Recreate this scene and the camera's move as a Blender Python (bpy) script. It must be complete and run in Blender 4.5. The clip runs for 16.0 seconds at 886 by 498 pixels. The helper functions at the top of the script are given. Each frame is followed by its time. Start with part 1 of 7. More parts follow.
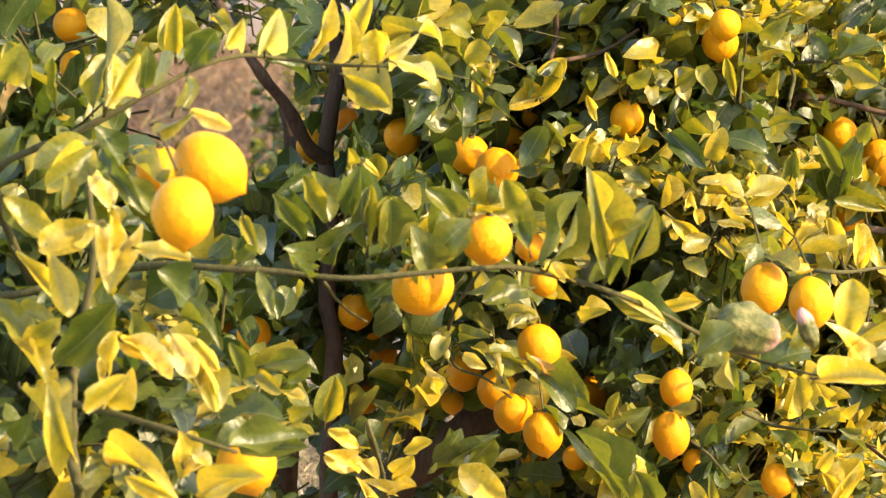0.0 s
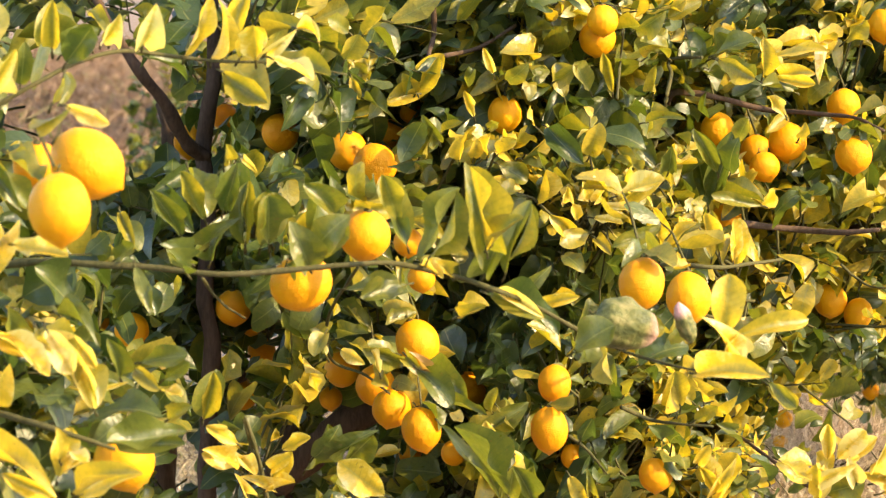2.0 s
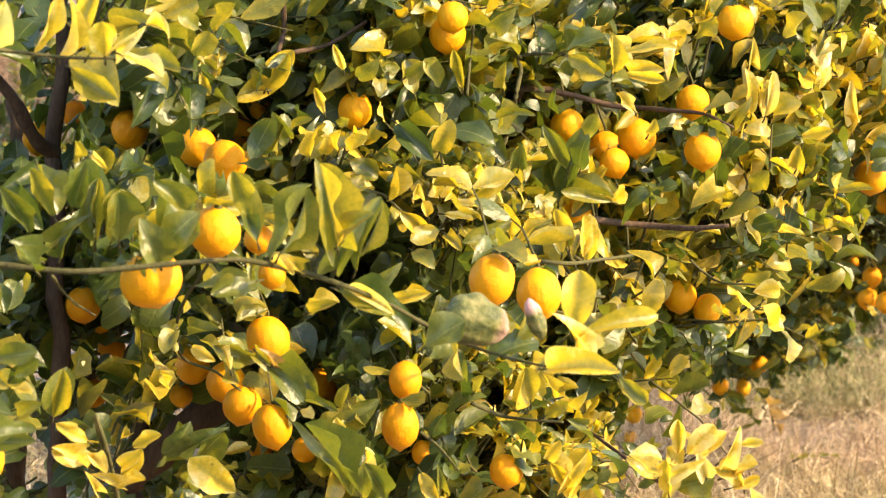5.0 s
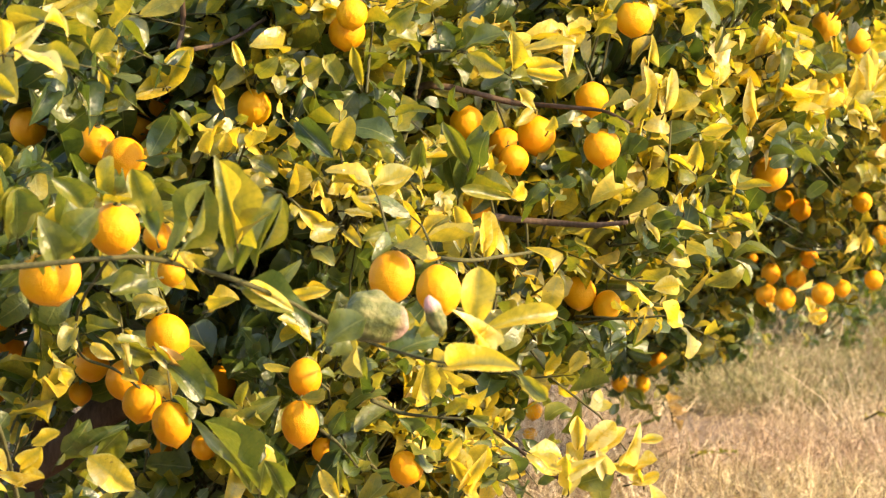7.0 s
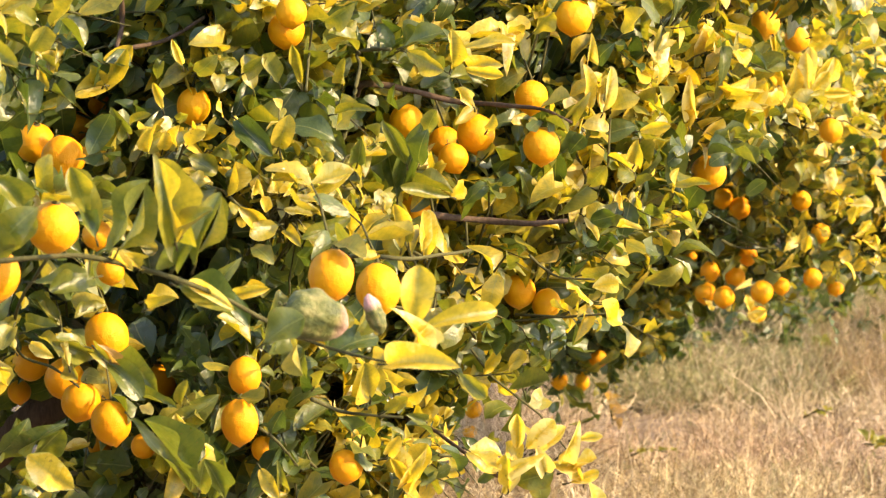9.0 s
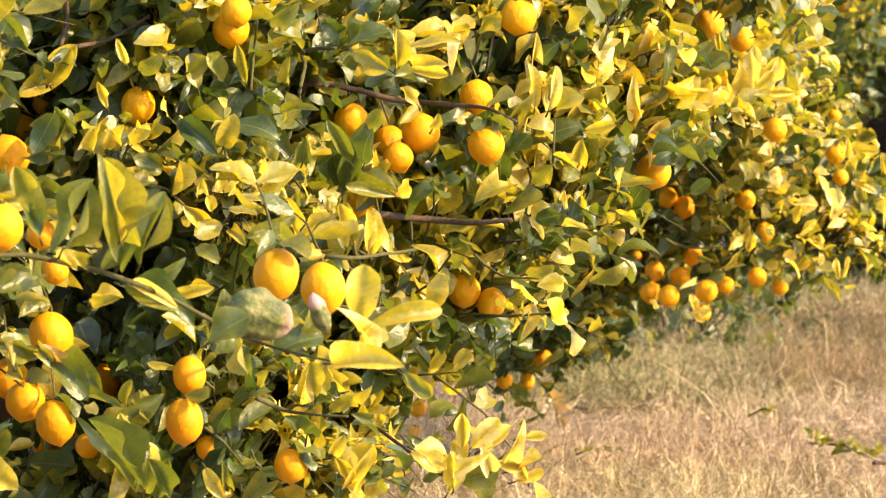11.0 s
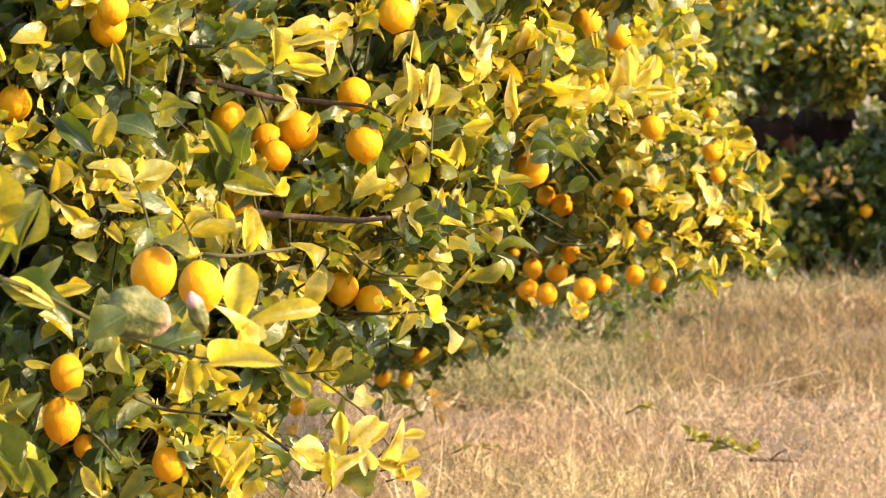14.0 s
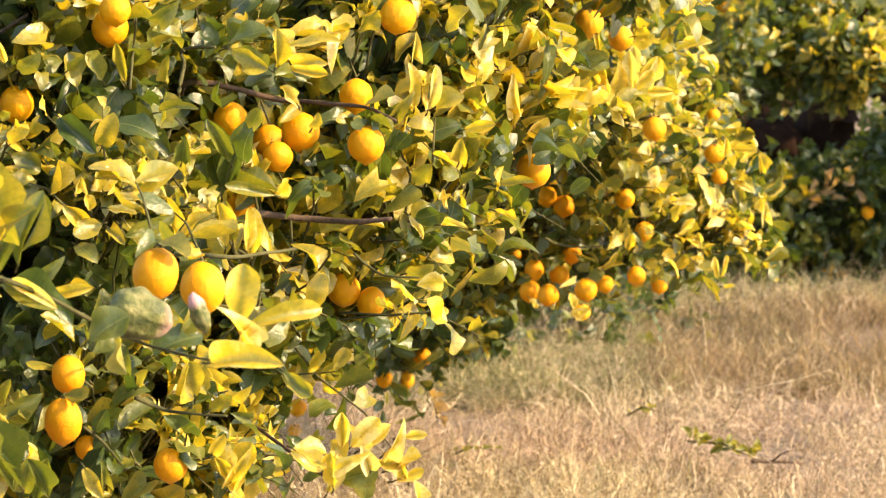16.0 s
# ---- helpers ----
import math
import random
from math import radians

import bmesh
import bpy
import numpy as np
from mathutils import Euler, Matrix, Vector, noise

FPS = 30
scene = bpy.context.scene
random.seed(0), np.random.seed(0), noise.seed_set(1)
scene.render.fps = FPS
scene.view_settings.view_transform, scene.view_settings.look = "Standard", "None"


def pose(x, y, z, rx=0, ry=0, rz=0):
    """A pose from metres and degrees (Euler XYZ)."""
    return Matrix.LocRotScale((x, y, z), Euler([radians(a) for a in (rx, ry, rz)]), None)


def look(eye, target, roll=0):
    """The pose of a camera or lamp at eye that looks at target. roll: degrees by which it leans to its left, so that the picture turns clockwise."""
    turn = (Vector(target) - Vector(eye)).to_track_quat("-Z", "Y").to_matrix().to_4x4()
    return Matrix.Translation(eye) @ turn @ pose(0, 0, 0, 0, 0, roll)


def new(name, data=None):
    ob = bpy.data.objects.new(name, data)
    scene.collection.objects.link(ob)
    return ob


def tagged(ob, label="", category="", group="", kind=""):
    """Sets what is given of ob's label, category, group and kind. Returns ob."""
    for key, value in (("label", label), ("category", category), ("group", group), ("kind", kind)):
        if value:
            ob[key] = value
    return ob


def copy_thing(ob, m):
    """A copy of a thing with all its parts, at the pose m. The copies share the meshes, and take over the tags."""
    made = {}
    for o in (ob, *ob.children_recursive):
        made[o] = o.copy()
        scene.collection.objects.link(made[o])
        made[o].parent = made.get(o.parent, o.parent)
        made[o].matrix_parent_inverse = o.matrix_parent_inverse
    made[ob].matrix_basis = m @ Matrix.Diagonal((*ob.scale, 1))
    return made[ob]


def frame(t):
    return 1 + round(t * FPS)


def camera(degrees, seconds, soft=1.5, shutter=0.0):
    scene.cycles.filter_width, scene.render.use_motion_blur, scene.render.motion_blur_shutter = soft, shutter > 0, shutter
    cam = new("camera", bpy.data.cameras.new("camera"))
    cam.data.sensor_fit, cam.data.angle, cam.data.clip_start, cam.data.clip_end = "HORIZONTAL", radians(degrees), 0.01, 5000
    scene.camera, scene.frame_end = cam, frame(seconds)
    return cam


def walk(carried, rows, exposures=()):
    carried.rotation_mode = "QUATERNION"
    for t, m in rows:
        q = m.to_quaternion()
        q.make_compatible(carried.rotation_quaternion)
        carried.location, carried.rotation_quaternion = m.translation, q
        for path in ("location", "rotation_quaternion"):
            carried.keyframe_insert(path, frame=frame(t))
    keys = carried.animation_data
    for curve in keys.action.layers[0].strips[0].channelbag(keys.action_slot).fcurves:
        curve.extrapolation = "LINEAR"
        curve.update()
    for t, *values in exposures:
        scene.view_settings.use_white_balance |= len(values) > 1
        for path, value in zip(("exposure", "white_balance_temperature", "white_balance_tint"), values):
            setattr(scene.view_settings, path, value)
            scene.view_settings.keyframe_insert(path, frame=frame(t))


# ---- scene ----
# A lemon grove in low sun, seen through a long lens that turns slowly on one spot.

# ---- camera ----
EYE = (0.0, 0.0, 1.5)
cam = camera(13.75, 16.0, soft=1.3)
cam.data.dof.use_dof = True
cam.data.dof.focus_distance = 6.0
cam.data.dof.aperture_fstop = 18.0
# seconds, turn to the left, tilt up, roll, in degrees
PATH = [
    (0.0, -0.000, -4.407, -0.020),
    (0.5, -0.583, -4.423, -0.010),
    (1.0, -1.169, -4.438, -0.000),
    (1.5, -1.666, -4.449, 0.010),
    (2.0, -1.906, -4.473, 0.020),
    (2.5, -2.306, -4.486, 0.031),
    (3.0, -2.896, -4.494, 0.041),
    (3.5, -3.442, -4.502, 0.052),
    (4.0, -3.812, -4.507, 0.062),
    (4.2, -3.882, -4.511, 0.067),
    (6.3, -5.190, -4.553, 0.113),
    (6.5, -5.366, -4.557, 0.117),
    (7.0, -5.813, -4.569, 0.128),
    (7.5, -6.155, -4.575, 0.139),
    (8.0, -6.466, -4.581, 0.151),
    (8.5, -6.690, -4.585, 0.162),
    (9.0, -6.758, -4.592, 0.174),
    (9.2, -6.802, -4.593, 0.178),
    (11.3, -7.689, -4.603, 0.228),
    (11.5, -7.729, -4.604, 0.233),
    (12.0, -8.200, -4.610, 0.245),
    (12.5, -8.856, -4.621, 0.257),
    (13.0, -9.454, -4.634, 0.269),
    (13.5, -9.603, -4.639, 0.281),
    (14.0, -9.527, -4.626, 0.293),
    (14.5, -9.527, -4.619, 0.306),
    (15.0, -9.503, -4.615, 0.318),
    (15.5, -9.555, -4.606, 0.331),
    (16.0, -9.500, -4.606, 0.344),
]


def aim(yaw, tilt, roll):
    return pose(*EYE, 0, 0, yaw) @ pose(0, 0, 0, 90 + tilt) @ pose(0, 0, 0, 0, 0, roll)


walk(cam, [(t, aim(yaw, tilt, roll)) for t, yaw, tilt, roll in PATH],
     exposures=((0.0, 2.02, 6950, 19), (16.0, 2.02, 6950, 19)))

# ---- light ----
SUN_TO = Vector((0.80, -0.38, 0.55)).normalized()
world = bpy.data.worlds.new("sky")
scene.world = world
world.use_nodes = True
sky = world.node_tree.nodes.new("ShaderNodeTexSky")
sky.sky_type = "NISHITA"
sky.sun_disc = False
sky.sun_elevation = math.asin(SUN_TO.z)
sky.sun_rotation = math.atan2(SUN_TO.x, SUN_TO.y)
sky_out = world.node_tree.nodes["Background"]
sky_out.inputs["Strength"].default_value = 0.15
world.node_tree.links.new(sky.outputs[0], sky_out.inputs["Color"])
sun = new("sun", bpy.data.lights.new("sun", "SUN"))
sun.data.energy = 2.95
sun.data.angle = radians(0.6)
sun.data.color = (1.0, 0.78, 0.43)
sun.matrix_world = look(SUN_TO * 30, (0, 0, 0))


# ---- materials ----
def material(name):
    m = bpy.data.materials.new(name)
    m.use_nodes = True
    tree = m.node_tree
    return m, tree.nodes, tree.links, tree.nodes["Principled BSDF"]


def ramp(nodes, stops):
    r = nodes.new("ShaderNodeValToRGB")
    while len(r.color_ramp.elements) < len(stops):
        r.color_ramp.elements.new(0.5)
    for e, (at, c) in zip(r.color_ramp.elements, stops):
        e.position, e.color = at, (*c, 1)
    return r


def noise_node(nodes, links, scale, detail=4.0, rough=0.6, vector=None):
    n = nodes.new("ShaderNodeTexNoise")
    n.inputs["Scale"].default_value, n.inputs["Detail"].default_value, n.inputs["Roughness"].default_value = scale, detail, rough
    if vector is not None:
        links.new(vector, n.inputs["Vector"])
    return n


def calc(nodes, links, kind, a, b, clamp=False):
    n = nodes.new("ShaderNodeMath")
    n.operation, n.use_clamp = kind, clamp
    for socket, v in zip(n.inputs, (a, b)):
        if isinstance(v, (int, float)):
            socket.default_value = v
        else:
            links.new(v, socket)
    return n.outputs[0]


def blend(nodes, links, factor, a, b, kind="MIX"):
    n = nodes.new("ShaderNodeMix")
    n.data_type, n.blend_type = "RGBA", kind
    for socket, v in ((n.inputs[0], factor), (n.inputs[6], a), (n.inputs[7], b)):
        if isinstance(v, (int, float)):
            socket.default_value = v
        elif isinstance(v, tuple):
            socket.default_value = (*v, 1)
        else:
            links.new(v, socket)
    return n.outputs[2]


def bump(nodes, links, height, strength, distance, bsdf):
    n = nodes.new("ShaderNodeBump")
    n.inputs["Strength"].default_value, n.inputs["Distance"].default_value = strength, distance
    links.new(height, n.inputs["Height"])
    links.new(n.outputs[0], bsdf.inputs["Normal"])


def leaf_material(name="leaf", dry=0.0):
    """Citrus leaves: the tone on each leaf runs from deep green to the yellow of starved leaves; veins stay greener."""
    m, nodes, links, bsdf = material(name)
    tone = nodes.new("ShaderNodeAttribute")
    tone.attribute_name = "tone"
    geo, uv = nodes.new("ShaderNodeNewGeometry"), nodes.new("ShaderNodeUVMap")
    obj = nodes.new("ShaderNodeObjectInfo")
    xyz = nodes.new("ShaderNodeSeparateXYZ")
    links.new(uv.outputs[0], xyz.inputs[0])
    side = calc(nodes, links, "ABSOLUTE", calc(nodes, links, "SUBTRACT", xyz.outputs[0], 0.5), 0)
    patch = noise_node(nodes, links, 0.9, 3, 0.6, geo.outputs["Position"])
    patch.inputs["Scale"].default_value = 38
    fleck = noise_node(nodes, links, 130, 3, 0.65, geo.outputs["Position"])
    mottle = calc(nodes, links, "ADD", calc(nodes, links, "MULTIPLY", calc(nodes, links, "SUBTRACT", patch.outputs[0], 0.5), 0.46),
                  calc(nodes, links, "MULTIPLY", calc(nodes, links, "SUBTRACT", fleck.outputs[0], 0.5), 0.20))
    jitter = calc(nodes, links, "MULTIPLY", calc(nodes, links, "SUBTRACT", obj.outputs["Random"], 0.5), 0.10)
    # side veins slant from the midrib towards the tip
    slant = calc(nodes, links, "SUBTRACT", xyz.outputs[1], calc(nodes, links, "MULTIPLY", side, 0.35))
    wave = calc(nodes, links, "SINE", calc(nodes, links, "MULTIPLY", slant, 58), 0)
    vein = calc(nodes, links, "MULTIPLY", calc(nodes, links, "POWER", calc(nodes, links, "MAXIMUM", wave, 0), 6), 0.05)
    rib = calc(nodes, links, "LESS_THAN", side, 0.025)
    t = calc(nodes, links, "ADD", calc(nodes, links, "ADD", tone.outputs["Fac"], mottle), jitter)
    rim = calc(nodes, links, "MULTIPLY", calc(nodes, links, "SUBTRACT", side, 0.22), 0.38)
    t = calc(nodes, links, "ADD", t, calc(nodes, links, "MULTIPLY", rim, tone.outputs["Fac"]))
    # the blade stays greenest along the midrib
    heart = calc(nodes, links, "MULTIPLY", calc(nodes, links, "POWER", calc(nodes, links, "SUBTRACT", 1.0, calc(nodes, links, "MULTIPLY", side, 2.0)), 5), 0.045)
    t = calc(nodes, links, "SUBTRACT", t, calc(nodes, links, "ADD", vein, heart), True)
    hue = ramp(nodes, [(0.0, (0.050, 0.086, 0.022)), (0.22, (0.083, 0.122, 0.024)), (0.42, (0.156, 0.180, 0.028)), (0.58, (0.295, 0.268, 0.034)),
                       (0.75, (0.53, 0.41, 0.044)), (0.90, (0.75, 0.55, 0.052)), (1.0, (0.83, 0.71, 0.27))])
    links.new(t, hue.inputs[0])
    ribbed = blend(nodes, links, calc(nodes, links, "MULTIPLY", rib, 0.30), hue.outputs[0], (0.42, 0.42, 0.14))
    spot = noise_node(nodes, links, 160, 2, 0.5, geo.outputs["Position"])
    brown = calc(nodes, links, "ADD", calc(nodes, links, "MULTIPLY", calc(nodes, links, "GREATER_THAN", spot.outputs[0], 0.70), 0.5), dry, True)
    colour = blend(nodes, links, brown, ribbed, (0.20, 0.12, 0.04) if dry == 0 else (0.42, 0.25, 0.13))
    links.new(colour, bsdf.inputs["Base Color"])
    sheen = noise_node(nodes, links, 60, 3, 0.6, geo.outputs["Position"])
    links.new(calc(nodes, links, "ADD", 0.16, calc(nodes, links, "MULTIPLY", sheen.outputs[0], 0.42)), bsdf.inputs["Roughness"])
    bsdf.inputs["Specular IOR Level"].default_value = 0.85
    relief = calc(nodes, links, "ADD", calc(nodes, links, "MULTIPLY", vein, 0.3), calc(nodes, links, "ADD", calc(nodes, links, "MULTIPLY", patch.outputs[0], 0.6), calc(nodes, links, "MULTIPLY", fleck.outputs[0], 0.05)))
    bump(nodes, links, relief, 0.75, 0.010, bsdf)
    glow = nodes.new("ShaderNodeBsdfTranslucent")
    links.new(blend(nodes, links, 1.0, colour, (1.0, 0.96, 0.34), "MULTIPLY"), glow.inputs["Color"])
    mix = nodes.new("ShaderNodeMixShader")
    mix.inputs[0].default_value = 0.52
    links.new(bsdf.outputs[0], mix.inputs[1])
    links.new(glow.outputs[0], mix.inputs[2])
    links.new(mix.outputs[0], nodes["Material Output"].inputs["Surface"])
    return m


def peel_material():
    m, nodes, links, bsdf = material("lemon_peel")
    place = nodes.new("ShaderNodeTexCoord").outputs["Object"]
    obj = nodes.new("ShaderNodeObjectInfo")
    hue = ramp(nodes, [(0.0, (0.60, 0.172, 0.003)), (0.3, (0.63, 0.235, 0.004)), (0.6, (0.67, 0.31, 0.005)), (1.0, (0.74, 0.49, 0.05))])
    cloud = noise_node(nodes, links, 2.2, 3, 0.55, place)
    ripe = nodes.new("ShaderNodeSeparateColor")
    links.new(obj.outputs["Color"], ripe.inputs[0])
    t = calc(nodes, links, "ADD", ripe.outputs[0], calc(nodes, links, "MULTIPLY", calc(nodes, links, "SUBTRACT", cloud.outputs[0], 0.5), 0.45), True)
    links.new(t, hue.inputs[0])
    scar = noise_node(nodes, links, 5.0, 5, 0.7, place)
    scars = calc(nodes, links, "MULTIPLY", calc(nodes, links, "GREATER_THAN", scar.outputs[0], 0.685), 0.55)
    links.new(blend(nodes, links, scars, hue.outputs[0], (0.30, 0.17, 0.05)), bsdf.inputs["Base Color"])
    pores = nodes.new("ShaderNodeTexVoronoi")
    pores.inputs["Scale"].default_value = 42
    links.new(place, pores.inputs["Vector"])
    lumps = noise_node(nodes, links, 6.0, 2, 0.5, place)
    bump(nodes, links, calc(nodes, links, "ADD", calc(nodes, links, "MULTIPLY", pores.outputs[0], 0.20), lumps.outputs[0]), 0.22, 0.03, bsdf)
    bsdf.inputs["Roughness"].default_value = 0.48
    bsdf.inputs["Specular IOR Level"].default_value = 0.16
    bsdf.inputs["Subsurface Weight"].default_value = 0.12
    bsdf.inputs["Subsurface Radius"].default_value = (0.008, 0.004, 0.001)
    bsdf.inputs["Subsurface Scale"].default_value = 0.6
    return m


def bark_material(name, dark, light, green=0.0):
    m, nodes, links, bsdf = material(name)
    place = nodes.new("ShaderNodeNewGeometry").outputs["Position"]
    fibre = nodes.new("ShaderNodeMapping")
    fibre.inputs["Scale"].default_value = (160, 160, 30)
    links.new(place, fibre.inputs["Vector"])
    grain = noise_node(nodes, links, 1.0, 5, 0.65, fibre.outputs[0])
    stain = noise_node(nodes, links, 14, 4, 0.6, place)
    hue = ramp(nodes, [(0.3, dark), (0.7, light)])
    links.new(calc(nodes, links, "ADD", calc(nodes, links, "MULTIPLY", grain.outputs[0], 0.6), calc(nodes, links, "MULTIPLY", stain.outputs[0], 0.4)), hue.inputs[0])
    links.new(blend(nodes, links, green, hue.outputs[0], (0.10, 0.14, 0.03)), bsdf.inputs["Base Color"])
    bsdf.inputs["Roughness"].default_value = 0.92
    bsdf.inputs["Specular IOR Level"].default_value = 0.06
    bump(nodes, links, grain.outputs[0], 0.6, 0.004, bsdf)
    return m


def grass_material(name, dim):
    m, nodes, links, bsdf = material(name)
    geo = nodes.new("ShaderNodeNewGeometry")
    tone = nodes.new("ShaderNodeAttribute")
    tone.attribute_name = "tone"
    straw = ramp(nodes, [(at, tuple(c * d for c, d in zip(hue, dim))) for at, hue in ((0.0, (0.105, 0.066, 0.036)), (0.3, (0.30, 0.212, 0.122)), (0.7, (0.52, 0.395, 0.245)), (1.0, (0.84, 0.71, 0.50)))])
    wide, close = noise_node(nodes, links, 0.8, 3, 0.55, geo.outputs["Position"]), noise_node(nodes, links, 5.5, 3, 0.6, geo.outputs["Position"])
    lot = calc(nodes, links, "ADD", geo.outputs["Random Per Island"], calc(nodes, links, "MULTIPLY", calc(nodes, links, "SUBTRACT", close.outputs[0], 0.52), 0.9), True)
    links.new(lot, straw.inputs[0])
    tint = ramp(nodes, [(0.36, (0.98, 1.0, 0.84)), (0.50, (1.0, 0.98, 0.95)), (0.64, (1.0, 0.91, 0.90))])
    links.new(wide.outputs[0], tint.inputs[0])
    tinted = blend(nodes, links, 1.0, straw.outputs[0], tint.outputs[0], "MULTIPLY")
    fresh = ramp(nodes, [(0.0, (0.06, 0.09, 0.02)), (1.0, (0.22, 0.23, 0.06))])
    links.new(geo.outputs["Random Per Island"], fresh.inputs[0])
    links.new(blend(nodes, links, tone.outputs["Fac"], tinted, fresh.outputs[0]), bsdf.inputs["Base Color"])
    bsdf.inputs["Roughness"].default_value = 0.6
    glow = nodes.new("ShaderNodeBsdfTranslucent")
    links.new(blend(nodes, links, tone.outputs["Fac"], tinted, fresh.outputs[0]), glow.inputs["Color"])
    mix = nodes.new("ShaderNodeMixShader")
    mix.inputs[0].default_value = 0.25
    links.new(bsdf.outputs[0], mix.inputs[1])
    links.new(glow.outputs[0], mix.inputs[2])
    links.new(mix.outputs[0], nodes["Material Output"].inputs["Surface"])
    return m


def ground_material():
    m, nodes, links, bsdf = material("dry_ground")
    place = nodes.new("ShaderNodeNewGeometry").outputs["Position"]
    large, small = noise_node(nodes, links, 0.5, 5, 0.6, place), noise_node(nodes, links, 22, 6, 0.7, place)
    straw = ramp(nodes, [(0.25, (0.10, 0.070, 0.046)), (0.5, (0.21, 0.152, 0.098)), (0.75, (0.40, 0.295, 0.19))])
    links.new(small.outputs[0], straw.inputs[0])
    soil = ramp(nodes, [(0.35, (0.09, 0.064, 0.045)), (0.65, (0.26, 0.19, 0.13))])
    links.new(large.outputs[0], soil.inputs[0])
    links.new(blend(nodes, links, 0.45, straw.outputs[0], soil.outputs[0]), bsdf.inputs["Base Color"])
    bsdf.inputs["Roughness"].default_value = 0.95
    bump(nodes, links, small.outputs[0], 0.8, 0.04, bsdf)
    return m


DRY_LEAF = leaf_material("dry_leaf", 0.8)
LEAF, PEEL, GRASS, GROUND = leaf_material(), peel_material(), grass_material("dry_grass", (1, 1, 1)), ground_material()
BROWN_GRASS = grass_material("brown_grass", (0.64, 0.545, 0.39))
# brown dead grass, its colour darkened further to stand for tree shade
SHADE_STRAW = grass_material("shade_straw", (0.44, 0.36, 0.31))
BARK = bark_material("bark", (0.038, 0.024, 0.018), (0.13, 0.083, 0.060), 0.04)
# bark with deep shade put into its colour, for stems beneath far crowns
SHADE_BARK = bark_material("shade_bark", (0.012, 0.006, 0.004), (0.030, 0.017, 0.011))
TWIG = bark_material("green_twig", (0.030, 0.023, 0.013), (0.11, 0.085, 0.048), 0.22)


# ---- mesh helpers ----
def mesh_from(name, verts, faces, mat, tone=None, uv=None, smooth=True):
    """A mesh from arrays; tone: one number a vertex; uv: one pair a vertex."""
    me = bpy.data.meshes.new(name)
    if isinstance(faces, np.ndarray):
        n, k = faces.shape
        me.vertices.add(len(verts))
        me.vertices.foreach_set("co", np.asarray(verts, np.float32).ravel())
        me.loops.add(n * k)
        me.loops.foreach_set("vertex_index", faces.astype(np.int32).ravel())
        me.polygons.add(n)
        me.polygons.foreach_set("loop_start", np.arange(n, dtype=np.int32) * k)
        me.update(calc_edges=True)
    else:
        me.from_pydata(verts if isinstance(verts, list) else verts.tolist(), [], faces)
    if tone is not None:
        me.attributes.new("tone", "FLOAT", "POINT").data.foreach_set("value", np.asarray(tone, np.float32))
    if uv is not None:
        layer = me.uv_layers.new(name="UVMap")
        corner = np.empty(len(me.loops), np.int32)
        me.loops.foreach_get("vertex_index", corner)
        layer.data.foreach_set("uv", np.asarray(uv, np.float32)[corner].ravel())
    if smooth:
        me.polygons.foreach_set("use_smooth", np.ones(len(me.polygons), bool))
    me.materials.append(mat)
    me.update()
    return me


def part(name, me, parent, label=""):
    ob = new(name, me)
    ob.parent = parent
    return tagged(ob, label)


def unit(v):
    return v / np.maximum(np.linalg.norm(v, axis=-1, keepdims=True), 1e-9)


COARSE_V = np.array([0.0, 0.14, 0.36, 0.60, 0.82, 0.95, 1.0])
FAR_V = np.array([0.0, 0.25, 0.55, 0.85, 1.0])
FINE_V = np.array([0.0, 0.03, 0.08, 0.15, 0.24, 0.34, 0.44, 0.54, 0.64, 0.74, 0.83, 0.90, 0.95, 0.985, 1.0])


def outline(v, base, tip):
    """Half widths of blades along v: base narrows the foot, tip rounds the end; the widest place is 1."""
    fine = np.linspace(0, 1, 41)[None, :]
    most = (fine**base[:, None] * (1 - fine ** tip[:, None]) ** 0.55).max(1, keepdims=True)
    w = v[None, :] ** base[:, None] * np.maximum(1 - v[None, :] ** tip[:, None], 0) ** 0.55 / most
    return np.maximum(w, 0.035)


